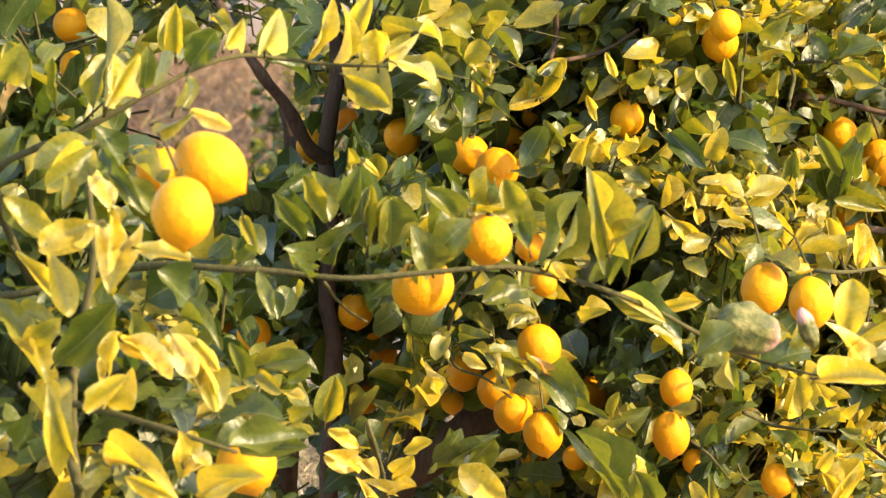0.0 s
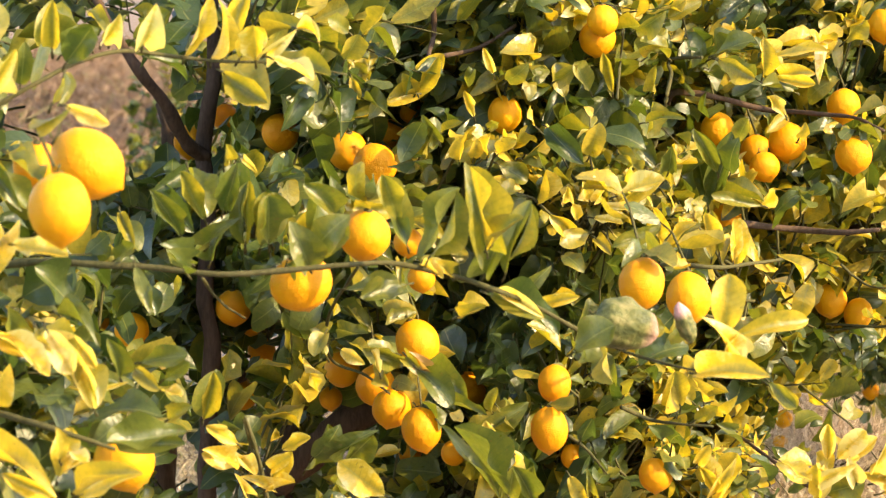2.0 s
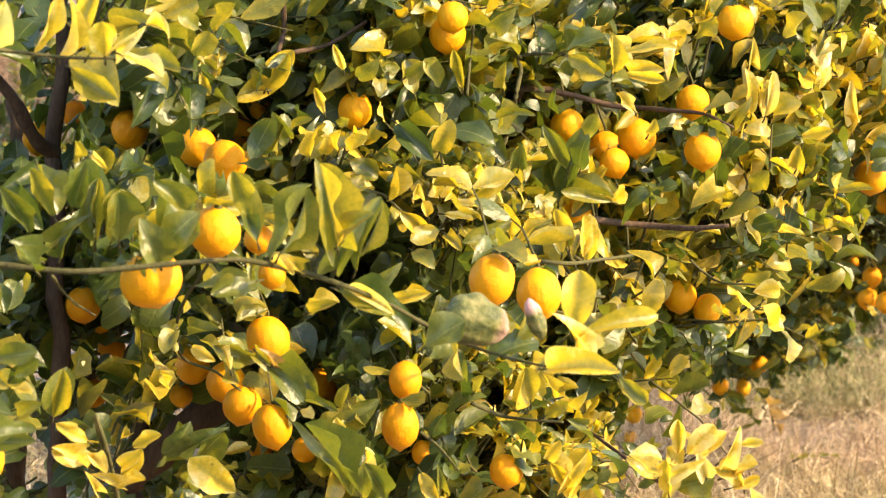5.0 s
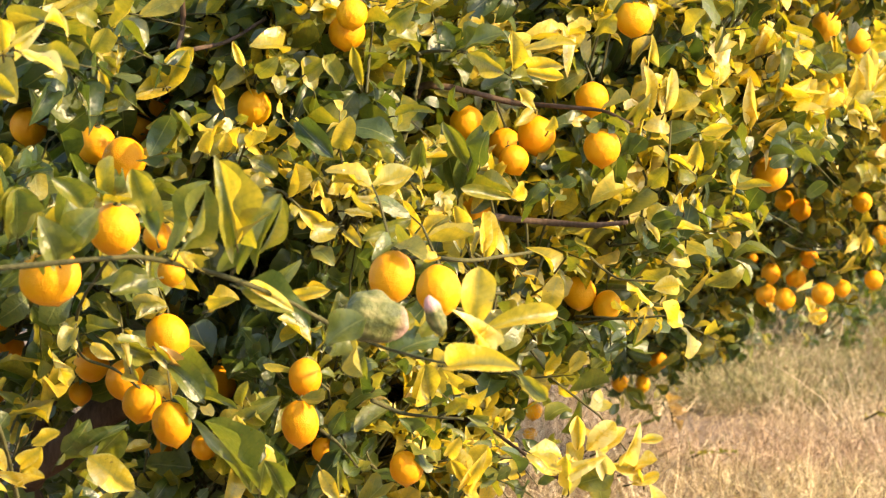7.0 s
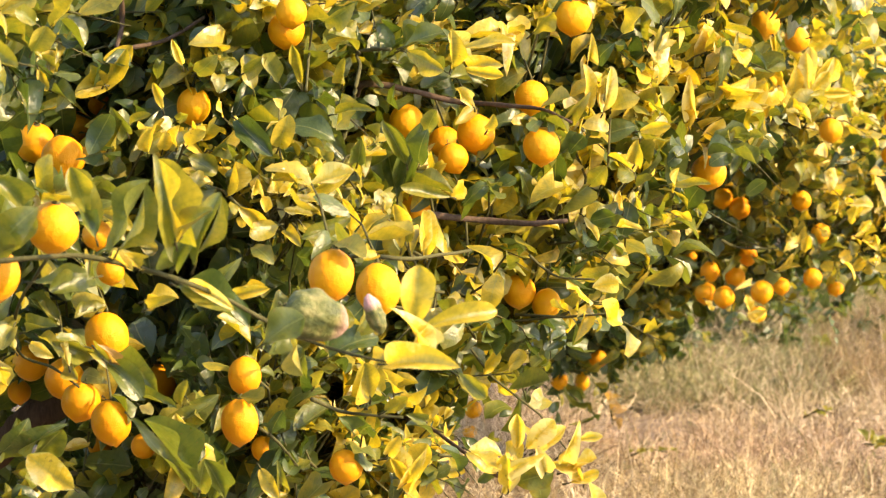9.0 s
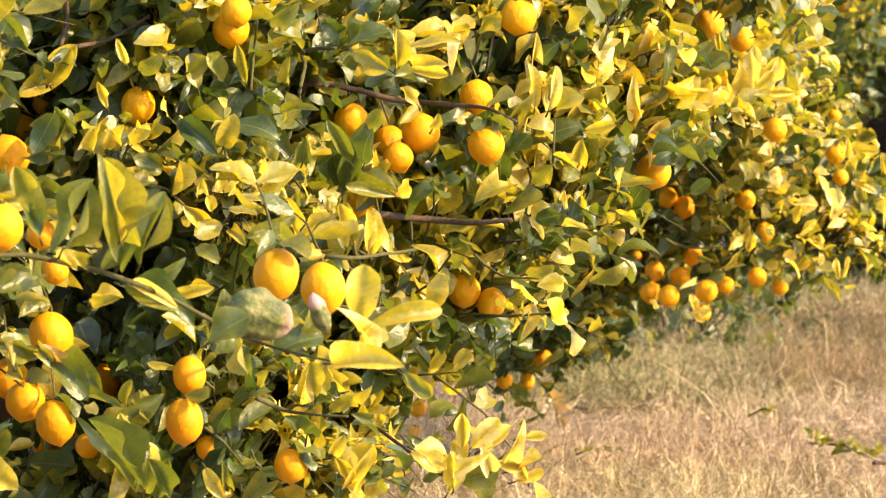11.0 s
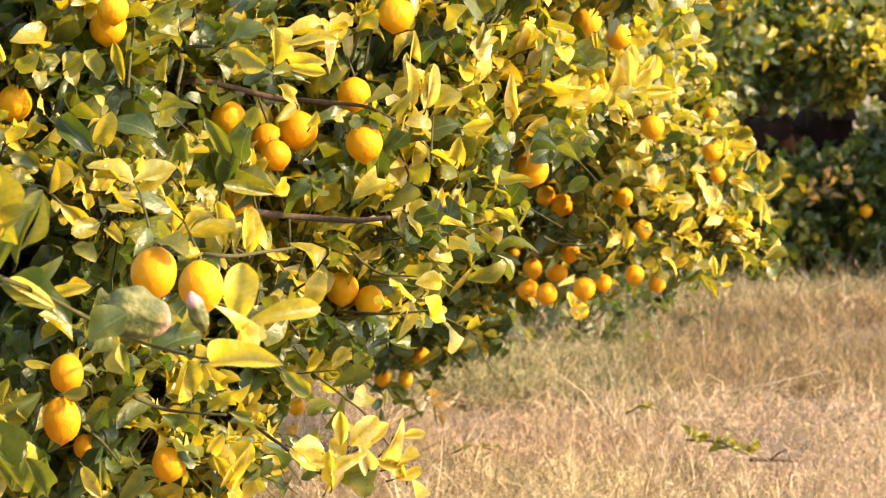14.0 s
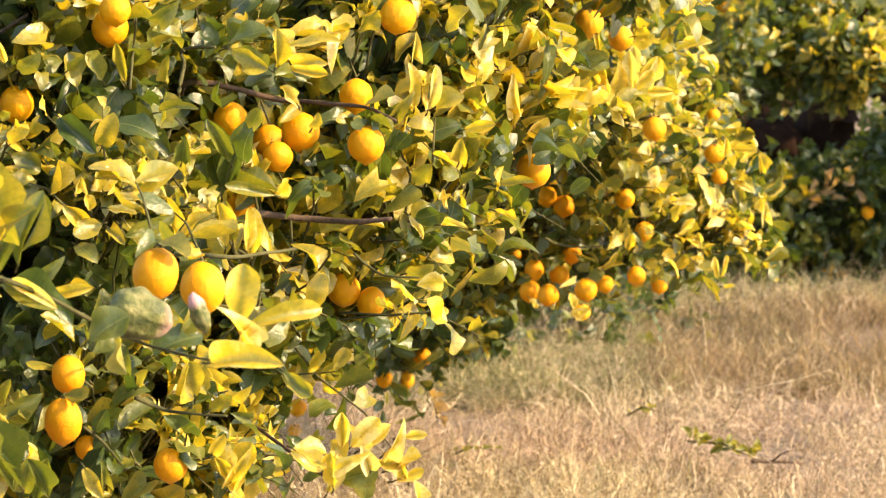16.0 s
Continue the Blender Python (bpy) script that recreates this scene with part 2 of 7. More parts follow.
def leaves(base, ahead, face, length, width, fold, curl, wave, rng, few=False, fine=False):
    """Vertices, faces and uv of many blades, each bent down its length, folded at the midrib and wavy at the rim."""
    v = FINE_V if fine else FAR_V if few else COARSE_V
    n, r = len(base), len(v)
    w = outline(v, rng.uniform(0.50, 0.85, n), np.where(rng.random(n) < 0.3, rng.uniform(1.3, 2.0, n), rng.uniform(2.2, 4.5, n)))
    ahead = unit(ahead)
    side = unit(np.cross(ahead, face))
    face = np.cross(side, ahead)
    across = np.array([-1.0, -0.55, 0.0, 0.55, 1.0] if fine else [-1.0, 0.0, 1.0])
    k = len(across)
    bend = curl[:, None] * v[None, :]
    run = length[:, None] * v[None, :] * (1 - 0.16 * bend**2)
    drop = -length[:, None] * 0.5 * bend * v[None, :]
    half = 0.5 * width[:, None] * w
    phase, pace = rng.uniform(0, 6.28, (n, 1, 2)), rng.uniform(6, 13, (n, 1, 1))
    ripple = wave[:, None, None] * np.sin(v[None, :, None] * pace + phase) * half[:, :, None]
    sides = np.where(across < 0, 0, 1)
    rise = (fold[:, None] * half)[:, :, None] * (0.65 * np.abs(across) + 0.35 * across**2) + ripple[:, :, sides] * across**2
    out = half[:, :, None] * across[None, None, :] * np.cos(0.6 * fold)[:, None, None]
    twist, sweep = rng.normal(0, 0.45, (n, 1, 1)), rng.normal(0, 0.08, (n, 1, 1))
    rise = rise + twist * (v[None, :, None] - 0.25) * half[:, :, None] * across
    out = out + sweep * length[:, None, None] * v[None, :, None] ** 2
    p = (base[:, None, None, :] + run[:, :, None, None] * ahead[:, None, None, :]
         + (drop[:, :, None, None] + rise[..., None]) * face[:, None, None, :] + out[..., None] * side[:, None, None, :])
    cell = np.array([[(i * k + j, i * k + j + 1, i * k + j + k + 1, i * k + j + k) for j in range(k - 1)] for i in range(r - 1)]).reshape(-1, 4)
    faces = (cell[None] + (np.arange(n) * r * k)[:, None, None]).reshape(-1, 4)
    uv = np.stack([np.broadcast_to(across[None, :] * 0.5 + 0.5, (r, k)), np.broadcast_to(v[:, None], (r, k))], -1).reshape(-1, 2)
    return p.reshape(-1, 3), faces, np.tile(uv, (n, 1)), r * k


def tube(points, radii, sides=8, knots=0):
    """A bent tapered tube along points."""
    pts, rad = np.asarray(points, float), np.asarray(radii, float)
    if knots:
        t = np.linspace(0, len(pts) - 1, knots)
        i = np.clip(t.astype(int), 0, len(pts) - 2)
        f = (t - i)[:, None]
        ext = np.vstack([2 * pts[0] - pts[1], pts, 2 * pts[-1] - pts[-2]])
        a, b, c, d = ext[i], ext[i + 1], ext[i + 2], ext[i + 3]
        pts = 0.5 * (2 * b + (c - a) * f + (2 * a - 5 * b + 4 * c - d) * f**2 + (3 * b - a - 3 * c + d) * f**3)
        rad = np.interp(t, np.arange(len(rad)), rad)
    ahead = unit(np.gradient(pts, axis=0))
    ref = np.where(np.abs(ahead[:, 2:3]) > 0.9, [[1.0, 0, 0]], [[0, 0, 1.0]])
    u = unit(np.cross(ahead, ref))
    w = np.cross(ahead, u)
    a = np.arange(sides) * 2 * math.pi / sides
    ring = pts[:, None] + rad[:, None, None] * (np.cos(a)[None, :, None] * u[:, None] + np.sin(a)[None, :, None] * w[:, None])
    n = len(pts)
    faces = [(i * sides + j, i * sides + (j + 1) % sides, (i + 1) * sides + (j + 1) % sides, (i + 1) * sides + j) for i in range(n - 1) for j in range(sides)]
    faces += [tuple(range((n - 1) * sides, n * sides)), tuple(reversed(range(sides)))]
    return ring.reshape(-1, 3), faces


def limb(tree, name, rows, skin=None):
    """One bough of a tree: rows of place and radius; slightly knobbly."""
    rows = np.array(rows)
    knots = 6 * len(rows)
    v, f = tube(rows[:, :3], rows[:, 3], 9, knots)
    centre = v.reshape(-1, 9, 3).mean(1, keepdims=True)
    swell = 1 + 0.30 * np.array([noise.noise(Vector(p * 38)) for p in v]).reshape(-1, 9, 1)
    bow = 0.30 * rows[:, 3].mean() * np.array([noise.noise_vector(Vector(c * 9)) for c in centre[:, 0]])[:, None, :]
    v = (centre + bow * 3 + (v.reshape(-1, 9, 3) - centre) * swell).reshape(-1, 3)
    return part(name, mesh_from(name, v, f, skin or BARK if rows[:, 3].max() > 0.0045 else TWIG), tree)


# ---- ground ----
def ground_height(x, y):
    return 0.03 * np.sin(x * 0.9 + 1.3) * np.sin(y * 0.7) + 0.02 * np.sin(x * 2.3 + y * 1.7) - 0.01 + 0.06 * np.exp(-(((x - 3.9) / 0.9) ** 2) - ((y - 14.0) / 0.9) ** 2)


def build_ground():
    s = np.linspace(-1, 1, 161)
    grow = np.sign(s) * (np.abs(s) * 14 + np.abs(s) ** 7 * 1800)
    gx, gy = np.meshgrid(grow + 2, grow + 12)
    near = np.exp(-((gx - 2) ** 2 + (gy - 12) ** 2) / 900)
    z = ground_height(gx, gy) * near
    n = len(s)
    v = np.stack([gx, gy, z], -1).reshape(-1, 3)
    i = np.arange(n * n).reshape(n, n)
    f = np.stack([i[:-1, :-1], i[:-1, 1:], i[1:, 1:], i[1:, :-1]], -1).reshape(-1, 4)
    tagged(new("ground", mesh_from("ground", v, f, GROUND)), "dry brown soil under matted straw", "ground", kind="structure")


build_ground()


def blades(name, count, spread, tall, lean, green, seed, label, broad=1.0, mat=GRASS):
    """Grass: bent three-step ribbons rooted in the ground. spread(rng, count) gives the roots."""
    rng = np.random.default_rng(seed)
    root = spread(rng, count)
    n = len(root)
    h = tall * rng.lognormal(0, 0.38, n)
    start = rng.normal(size=(n, 3)) * np.array([lean, lean, 0.35])
    start[:, 2] = np.abs(start[:, 2]) + 0.55 / (0.5 + lean)
    start = unit(start)
    sag = rng.normal(size=(n, 3)) * np.array([0.5, 0.5, 0.25]) + np.array([0, 0, -0.45 * lean])
    root[:, 2] += rng.random(n) ** 2 * 0.05 * lean
    wide = rng.uniform(0.0008, 0.0022, n) * broad
    side = unit(np.cross(start, rng.normal(size=(n, 3))))
    steps = np.array([0.0, 0.3, 0.55, 0.8, 1.0])
    kink = rng.normal(size=(n, 1, 3)) * np.sin(steps[None, :, None] * rng.uniform(3, 7, (n, 1, 1))) * 0.13
    mid = root[:, None] + h[:, None, None] * (start[:, None] * steps[None, :, None] + sag[:, None] * (steps**2)[None, :, None] * 0.75 + kink)
    mid[:, :, 2] = np.maximum(mid[:, :, 2], root[:, None, 2] - 0.005)
    half = side[:, None] * wide[:, None, None] * np.array([1, 0.9, 0.7, 0.45, 0.1])[None, :, None]
    v = np.stack([mid - half, mid + half], 2).reshape(-1, 3)
    cell = np.array([(2 * i, 2 * i + 1, 2 * i + 3, 2 * i + 2) for i in range(4)])
    f = (cell[None] + (np.arange(n) * 10)[:, None, None]).reshape(-1, 4)
    tone = np.repeat(np.clip(green(root, rng), 0, 1), 10)
    tagged(new(name, mesh_from(name, v, f, mat, tone)), label, "grass", kind="stuff")


def spread_in(x0, x1, y0, y1, slope=0.0, clump=0.0):
    """Roots over a strip whose near edge is y0; slope shifts x with y."""
    def go(rng, count):
        y = y0 + (y1 - y0) * rng.random(count) ** 1.5
        x = rng.uniform(x0, x1, count) + slope * (y - y0)
        p = np.stack([x, y, ground_height(x, y) - 0.01], 1)
        if clump:
            keep = np.array([noise.noise(Vector((a * 2.3, b * 1.6, 3.1))) for a, b in p[:, :2]]) + rng.uniform(-0.5, 0.5, count) > -clump
            p = p[keep]
        return p
    return go


def straw_green(root, rng):
    patch = np.array([noise.noise(Vector((a * 1.1, b * 0.8, 7.7))) for a, b in root[:, :2]])
    return (rng.random(len(root)) < 0.05 + 0.34 * np.clip(patch, 0, 1)) * rng.uniform(0.4, 1, len(root))


blades("dry_grass", 47000, spread_in(0.3, 2.9, 8.6, 15.2, 0.17, 0.42), 0.085, 0.95, straw_green, 5, "dry straw-coloured grass, matted and bent, in low sun", 0.8)
blades("standing_dry_grass", 32000, spread_in(0.3, 3.3, 9.0, 14.8, 0.17, 0.15), 0.115, 0.36, straw_green, 6, "bleached grass stalks standing in tufts", 0.75)
blades("bleached_stalks", 3200, spread_in(0.75, 1.5, 9.7, 11.4, 0.17, 0.3), 0.19, 0.5, lambda root, rng: 0 * root[:, 0], 14, "tall bleached grass stalks beside the tree", 0.8)
blades("green_grass", 13000, spread_in(1.75, 2.75, 11.9, 16.0, 0.24, 0.05), 0.12, 0.6, lambda root, rng: rng.uniform(0.4, 1, len(root)), 8, "sparse fresh green grass in the shade of the trees")
blades("reddish_grass", 20000, spread_in(2.75, 4.1, 12.2, 14.2, 0.22, 0.25), 0.11, 0.40, lambda root, rng: 0.10 + 0.4 * (rng.random(len(root)) < 0.22), 12, "taller reddish-brown dry grass in a low bank", 0.85, BROWN_GRASS)
blades("dry_grass_behind", 13000, spread_in(-1.0, 0.1, 8.8, 13.0, -0.02, 0.5), 0.10, 0.8, straw_green, 15, "dry straw-coloured grass behind the tree")
blades("shaded_weeds", 8000, spread_in(2.9, 4.3, 14.4, 18.5, 0.24, 0.3), 0.09, 0.8, lambda root, rng: rng.uniform(0.55, 1, len(root)), 13, "sparse green weeds and grass in deep shade", 1.6)
blades("far_dry_grass", 13000, spread_in(-3.2, 0.4, 20.0, 64.0, -0.04, 0.0), 0.45, 0.8, straw_green, 9, "dry brown grass beyond the trees", 4.0, SHADE_STRAW)


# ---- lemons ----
CLEAR = []  # places, with a radius, cleared of leaves along the line to the camera
SUNLIT = []  # fruit whose leaves towards the sun are cut away, so that sun reaches it
FRUIT = []  # place, size and group of each lemon


def lemon_mesh(seed, stretch):
    """A fruit one metre across: rounded, with a blunt nipple and a shallow neck, a little lopsided."""
    rng = np.random.default_rng(seed)
    rings, sides = 18, 22
    v = []
    off = rng.uniform(0, 50, 3)
    for i in range(1, rings):
        a = math.pi * i / rings
        r = 0.5 * math.sin(a) ** 0.97
        z = 0.5 * stretch * math.cos(a)
        tip = max(0.0, (a - 2.55) / 0.6)
        z -= 0.075 * tip**2
        r *= 1 - 0.10 * min(tip, 1)
        z += 0.03 * max(0.0, 1 - a / 0.35)
        for j in range(sides):
            b = 2 * math.pi * j / sides
            p = Vector((r * math.cos(b), r * math.sin(b), z))
            v.append(p * (1 + 0.035 * noise.noise(p * 2.2 + Vector(off))))
    v += [Vector((0, 0, 0.5 * stretch + 0.0)), Vector((0, 0, -0.5 * stretch - 0.085))]
    f = [(i * sides + j, i * sides + (j + 1) % sides, (i + 1) * sides + (j + 1) % sides, (i + 1) * sides + j)[::-1] for i in range(rings - 2) for j in range(sides)]
    top, low = len(v) - 2, len(v) - 1
    f += [(top, j, (j + 1) % sides) for j in range(sides)]
    f += [(low, (rings - 2) * sides + (j + 1) % sides, (rings - 2) * sides + j) for j in range(sides)]
    return mesh_from("lemon", [tuple(p) for p in v], f, PEEL)


def stem_mesh(stretch):
    """The green cap and a bent stalk."""
    z = 0.5 * stretch
    v, f = tube([(0, 0, z - 0.03), (0, 0, z + 0.025), (0.0, 0.01, z + 0.03), (0.015, 0.0, z + 0.08), (0.06, 0.04, z + 0.15)], (0.10, 0.085, 0.026, 0.022, 0.022), 7)
    return mesh_from("stem", v, f, TWIG)


LEMONS = {}
LEMON_RNG, COVER_RNG = np.random.default_rng(11), np.random.default_rng(12)


def hang_lemon(x, y, z, size, stretch, lean, ripe, group):
    """A lemon hung by its stalk, centre at x, y, z; lean: degrees from the upright; ripe: peel tone, which also stands
    for how sunlit the fruit looks.
    """
    key = (int(LEMON_RNG.integers(0, 3)), round(stretch * 8) / 8)
    if key not in LEMONS:
        first = new("lemon", lemon_mesh(key[0], key[1]))
        part("stem", stem_mesh(key[1]), first, "woody green stalk")
        LEMONS[key] = first
        ob = first
    else:
        ob = copy_thing(LEMONS[key], Matrix())
    tint = "deep orange-yellow" if ripe < 0.28 else "pale yellow" if ripe > 0.62 else "bright yellow"
    tagged(ob, "round ripe " + tint + " lemon hanging among leaves", "lemon", group)
    tilt = Euler((radians(LEMON_RNG.uniform(-15, 25)), radians(-lean + LEMON_RNG.uniform(-6, 6)), radians(LEMON_RNG.uniform(0, 360))), "ZYX")
    ob.matrix_basis = Matrix.Translation((x, y, z)) @ tilt.to_matrix().to_4x4() @ Matrix.Scale(size, 4)
    tone = 0.28 + 0.50 * ripe if ripe > 0.12 else 0.1
    ob.color = (tone, tone, tone, 1)
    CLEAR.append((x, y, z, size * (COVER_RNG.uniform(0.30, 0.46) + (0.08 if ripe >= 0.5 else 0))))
    FRUIT.append((x, y, z, size, group))
    if ripe >= 0.5 or y > 7:
        SUNLIT.append((x + size * 0.2, y, z, size * (0.40 if y > 7 else COVER_RNG.uniform(0.05, 0.30))))
    return ob


for spot in (
    (-0.241, 3.795, 1.292, 0.071, 1.08, 55, 0.55),
    (-0.264, 3.712, 1.251, 0.064, 1.18, 8, 0.60),
    (-0.331, 4.294, 1.263, 0.056, 1.00, 0, 0.20),
    (-0.2294, 4.250, 0.921, 0.071, 1.00, 20, 0.55),
    (0.055, 4.607, 1.157, 0.065, 1.06, -5, 0.40),
    (-0.024, 4.403, 1.115, 0.076, 0.82, 15, 0.50),
    (0.123, 5.185, 1.104, 0.042, 1.00, 0, 0.20),
    (0.145, 5.281, 1.045, 0.041, 1.00, 0, 0.30),
    (0.415, 4.732, 1.084, 0.060, 1.07, -10, 0.35),
    (0.486, 4.830, 1.057, 0.060, 1.10, 10, 0.50),
):
    hang_lemon(*spot, 'lemons on the near boughs')
for spot in (
    (-0.649, 6.411, 1.398, 0.061, 1.02, 0, 0.35),
    (-0.319, 6.171, 0.881, 0.059, 1.06, 0, 0.30),
    # small fruit added to stand for sun patches on a shaded lemon
    (-0.653, 6.500, 1.323, 0.050, 1.10, 0, 0.40),
    (-0.377, 6.470, 0.867, 0.038, 1.00, 0, 0.20),
    (-0.281, 6.476, 0.942, 0.044, 1.00, 0, 0.20),
    (-0.229, 6.495, 1.183, 0.062, 1.05, 0, 0.20),
    (-0.174, 6.698, 1.217, 0.049, 1.00, 0, 0.10),
    (-0.066, 5.996, 1.222, 0.061, 1.02, 0, 0.20),
    (-0.150, 6.273, 0.909, 0.062, 1.05, 0, 0.25),
    (-0.122, 6.370, 0.870, 0.039, 1.00, 0, 0.30),
    (-0.107, 6.566, 0.803, 0.051, 1.00, 0, 0.20),
    (-0.145, 6.759, 0.704, 0.059, 1.00, 0, 0.20),
    (0.016, 6.361, 0.742, 0.041, 1.00, 0, 0.30),
):
    hang_lemon(*spot, 'lemons inside the crown')
for spot in (
    (0.041, 5.744, 1.205, 0.062, 1.06, 0, 0.35),
    (0.083, 5.643, 1.187, 0.068, 1.04, 20, 0.35),
    (0.113, 5.996, 1.219, 0.048, 1.00, 0, 0.20),
    (0.147, 5.999, 1.255, 0.037, 1.00, 0, 0.50),
    (0.288, 5.749, 1.262, 0.053, 1.10, 0, 0.55),
    (0.438, 5.710, 1.409, 0.049, 1.00, 0, 0.50),
    (0.434, 5.758, 1.380, 0.058, 1.00, 0, 0.35),
    (0.649, 5.997, 1.227, 0.055, 1.00, 0, 0.55),
    (0.664, 5.985, 1.080, 0.050, 1.05, 0, 0.35),
):
    hang_lemon(*spot, 'lemons in the middle of the crown')
for spot in (
    (0.033, 5.867, 0.848, 0.058, 1.03, 0, 0.30),
    (0.143, 5.423, 0.935, 0.065, 1.14, 15, 0.35),
    (0.084, 5.666, 0.844, 0.063, 1.00, 0, 0.25),
    (0.105, 5.465, 0.833, 0.059, 1.05, -15, 0.35),
    (0.148, 5.413, 0.808, 0.059, 1.12, 10, 0.30),
    (0.241, 5.964, 0.803, 0.055, 1.08, 20, 0.30),
    (0.205, 5.658, 0.739, 0.040, 1.05, 0, 0.35),
    (0.346, 5.418, 0.875, 0.050, 1.10, 0, 0.25),
    (0.335, 5.363, 0.813, 0.055, 1.22, -5, 0.25),
    (0.383, 5.559, 0.747, 0.036, 1.10, 0, 0.25),
    (0.544, 6.253, 0.649, 0.039, 1.00, 0, 0.35),
    (0.501, 5.457, 0.732, 0.052, 1.04, 0, 0.30),
    (0.144, 5.956, 0.701, 0.039, 1.00, 0, 0.25),
):
    hang_lemon(*spot, 'lemons low in the crown')
for spot in (
    (0.720, 6.059, 1.187, 0.054, 1.00, 0, 0.25),
    (0.759, 5.952, 1.208, 0.063, 1.03, 0, 0.35),
    (0.716, 5.905, 1.170, 0.049, 1.00, 20, 0.30),
    (0.850, 5.834, 1.193, 0.060, 1.06, 0, 0.30),
    (0.863, 6.041, 1.263, 0.056, 1.02, 0, 0.45),
    (0.932, 6.040, 1.396, 0.062, 1.02, 0, 0.45),
    (0.854, 6.117, 0.933, 0.057, 1.02, 0, 0.55),
    (0.900, 6.108, 0.911, 0.048, 1.16, -10, 0.55),
    (1.303, 6.767, 1.094, 0.066, 1.00, 0, 0.60),
    (1.572, 7.558, 1.356, 0.062, 1.05, 0, 0.80),
    (1.642, 7.752, 1.386, 0.039, 1.00, 0, 0.50),
    (1.701, 7.838, 1.317, 0.055, 1.06, 0, 0.40),
):
    hang_lemon(*spot, 'lemons on the sunny flank')
for spot in (
    (1.905, 9.698, 0.848, 0.055, 1.02, 0, 0.50),
    (1.951, 9.688, 0.822, 0.058, 1.00, 0, 0.30),
    (2.091, 9.565, 0.850, 0.054, 1.00, 0, 0.70),
    (2.142, 9.550, 0.764, 0.051, 1.00, 0, 0.80),
    (2.060, 9.079, 1.060, 0.060, 1.06, 0, 0.45),
    (2.282, 9.341, 0.982, 0.056, 0.90, 0, 0.50),
    (2.341, 9.529, 0.910, 0.042, 1.00, 0, 0.50),
    (1.870, 9.688, 0.650, 0.052, 1.10, 0, 0.30),
    (1.840, 9.587, 0.602, 0.057, 1.00, 0, 0.30),
    (1.869, 9.481, 0.602, 0.057, 1.00, 0, 0.35),
    (1.967, 9.465, 0.616, 0.060, 1.05, 0, 0.40),
):
    hang_lemon(*spot, 'lemons on the second tree')
for spot in (
    (2.038, 9.556, 0.622, 0.045, 1.00, 0, 0.40),
    (2.120, 9.544, 0.645, 0.051, 1.05, 0, 0.40),
    (2.203, 9.629, 0.607, 0.043, 0.90, 0, 0.40),
    (1.974, 9.560, 0.547, 0.051, 0.90, 0, 0.80),
    (1.991, 9.772, 0.685, 0.052, 1.00, 0, 0.25),
    (1.841, 9.797, 0.681, 0.031, 1.00, 0, 0.20),
    (1.947, 9.724, 0.633, 0.055, 1.00, 0, 0.50),
    (1.620, 10.013, 0.382, 0.050, 1.00, 0, 0.50),
    (1.514, 10.025, 0.319, 0.047, 1.00, 0, 0.50),
    (1.592, 10.113, 0.307, 0.041, 1.30, 0, 0.70),
    (1.302, 10.256, 0.214, 0.051, 1.00, 0, 0.55),
    (1.281, 10.153, 0.163, 0.044, 0.80, 0, 0.40),
    (2.444, 10.031, 1.050, 0.041, 1.00, 0, 0.50),
):
    hang_lemon(*spot, 'lemons on the low boughs of the second tree')
for spot in (
    (4.624, 16.017, 0.343, 0.059, 1.00, 0, 0.40),
    (4.502, 16.218, 0.060, 0.067, 1.00, 0, 0.40),
    (4.592, 16.302, 0.034, 0.052, 1.00, 0, 0.40),
    (4.346, 16.443, 0.011, 0.042, 1.00, 0, 0.40),
    (4.113, 16.375, 1.192, 0.062, 1.00, 0, 0.30),
    (3.724, 15.125, 1.282, 0.062, 1.00, 0, 0.40),
):
    hang_lemon(*spot, 'lemons on the far trees')
# fruit and young shoots, with radii cleared of leaves towards the camera and the sun
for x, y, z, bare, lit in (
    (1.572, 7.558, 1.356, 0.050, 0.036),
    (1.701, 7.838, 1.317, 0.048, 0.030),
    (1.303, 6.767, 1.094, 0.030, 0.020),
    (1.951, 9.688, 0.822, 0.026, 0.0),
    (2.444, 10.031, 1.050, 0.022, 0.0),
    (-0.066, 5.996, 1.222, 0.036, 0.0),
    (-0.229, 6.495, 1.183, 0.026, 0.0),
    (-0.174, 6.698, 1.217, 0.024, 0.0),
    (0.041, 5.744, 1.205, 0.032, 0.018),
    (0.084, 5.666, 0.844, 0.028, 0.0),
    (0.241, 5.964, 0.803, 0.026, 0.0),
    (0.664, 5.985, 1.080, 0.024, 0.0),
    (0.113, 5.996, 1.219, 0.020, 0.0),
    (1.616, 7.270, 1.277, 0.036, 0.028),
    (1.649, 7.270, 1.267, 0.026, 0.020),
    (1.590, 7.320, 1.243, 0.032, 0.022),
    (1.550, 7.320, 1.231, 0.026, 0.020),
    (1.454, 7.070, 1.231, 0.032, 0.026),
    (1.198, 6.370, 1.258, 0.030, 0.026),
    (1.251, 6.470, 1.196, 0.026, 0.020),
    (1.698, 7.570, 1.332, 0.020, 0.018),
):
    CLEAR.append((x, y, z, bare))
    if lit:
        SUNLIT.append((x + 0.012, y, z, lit))


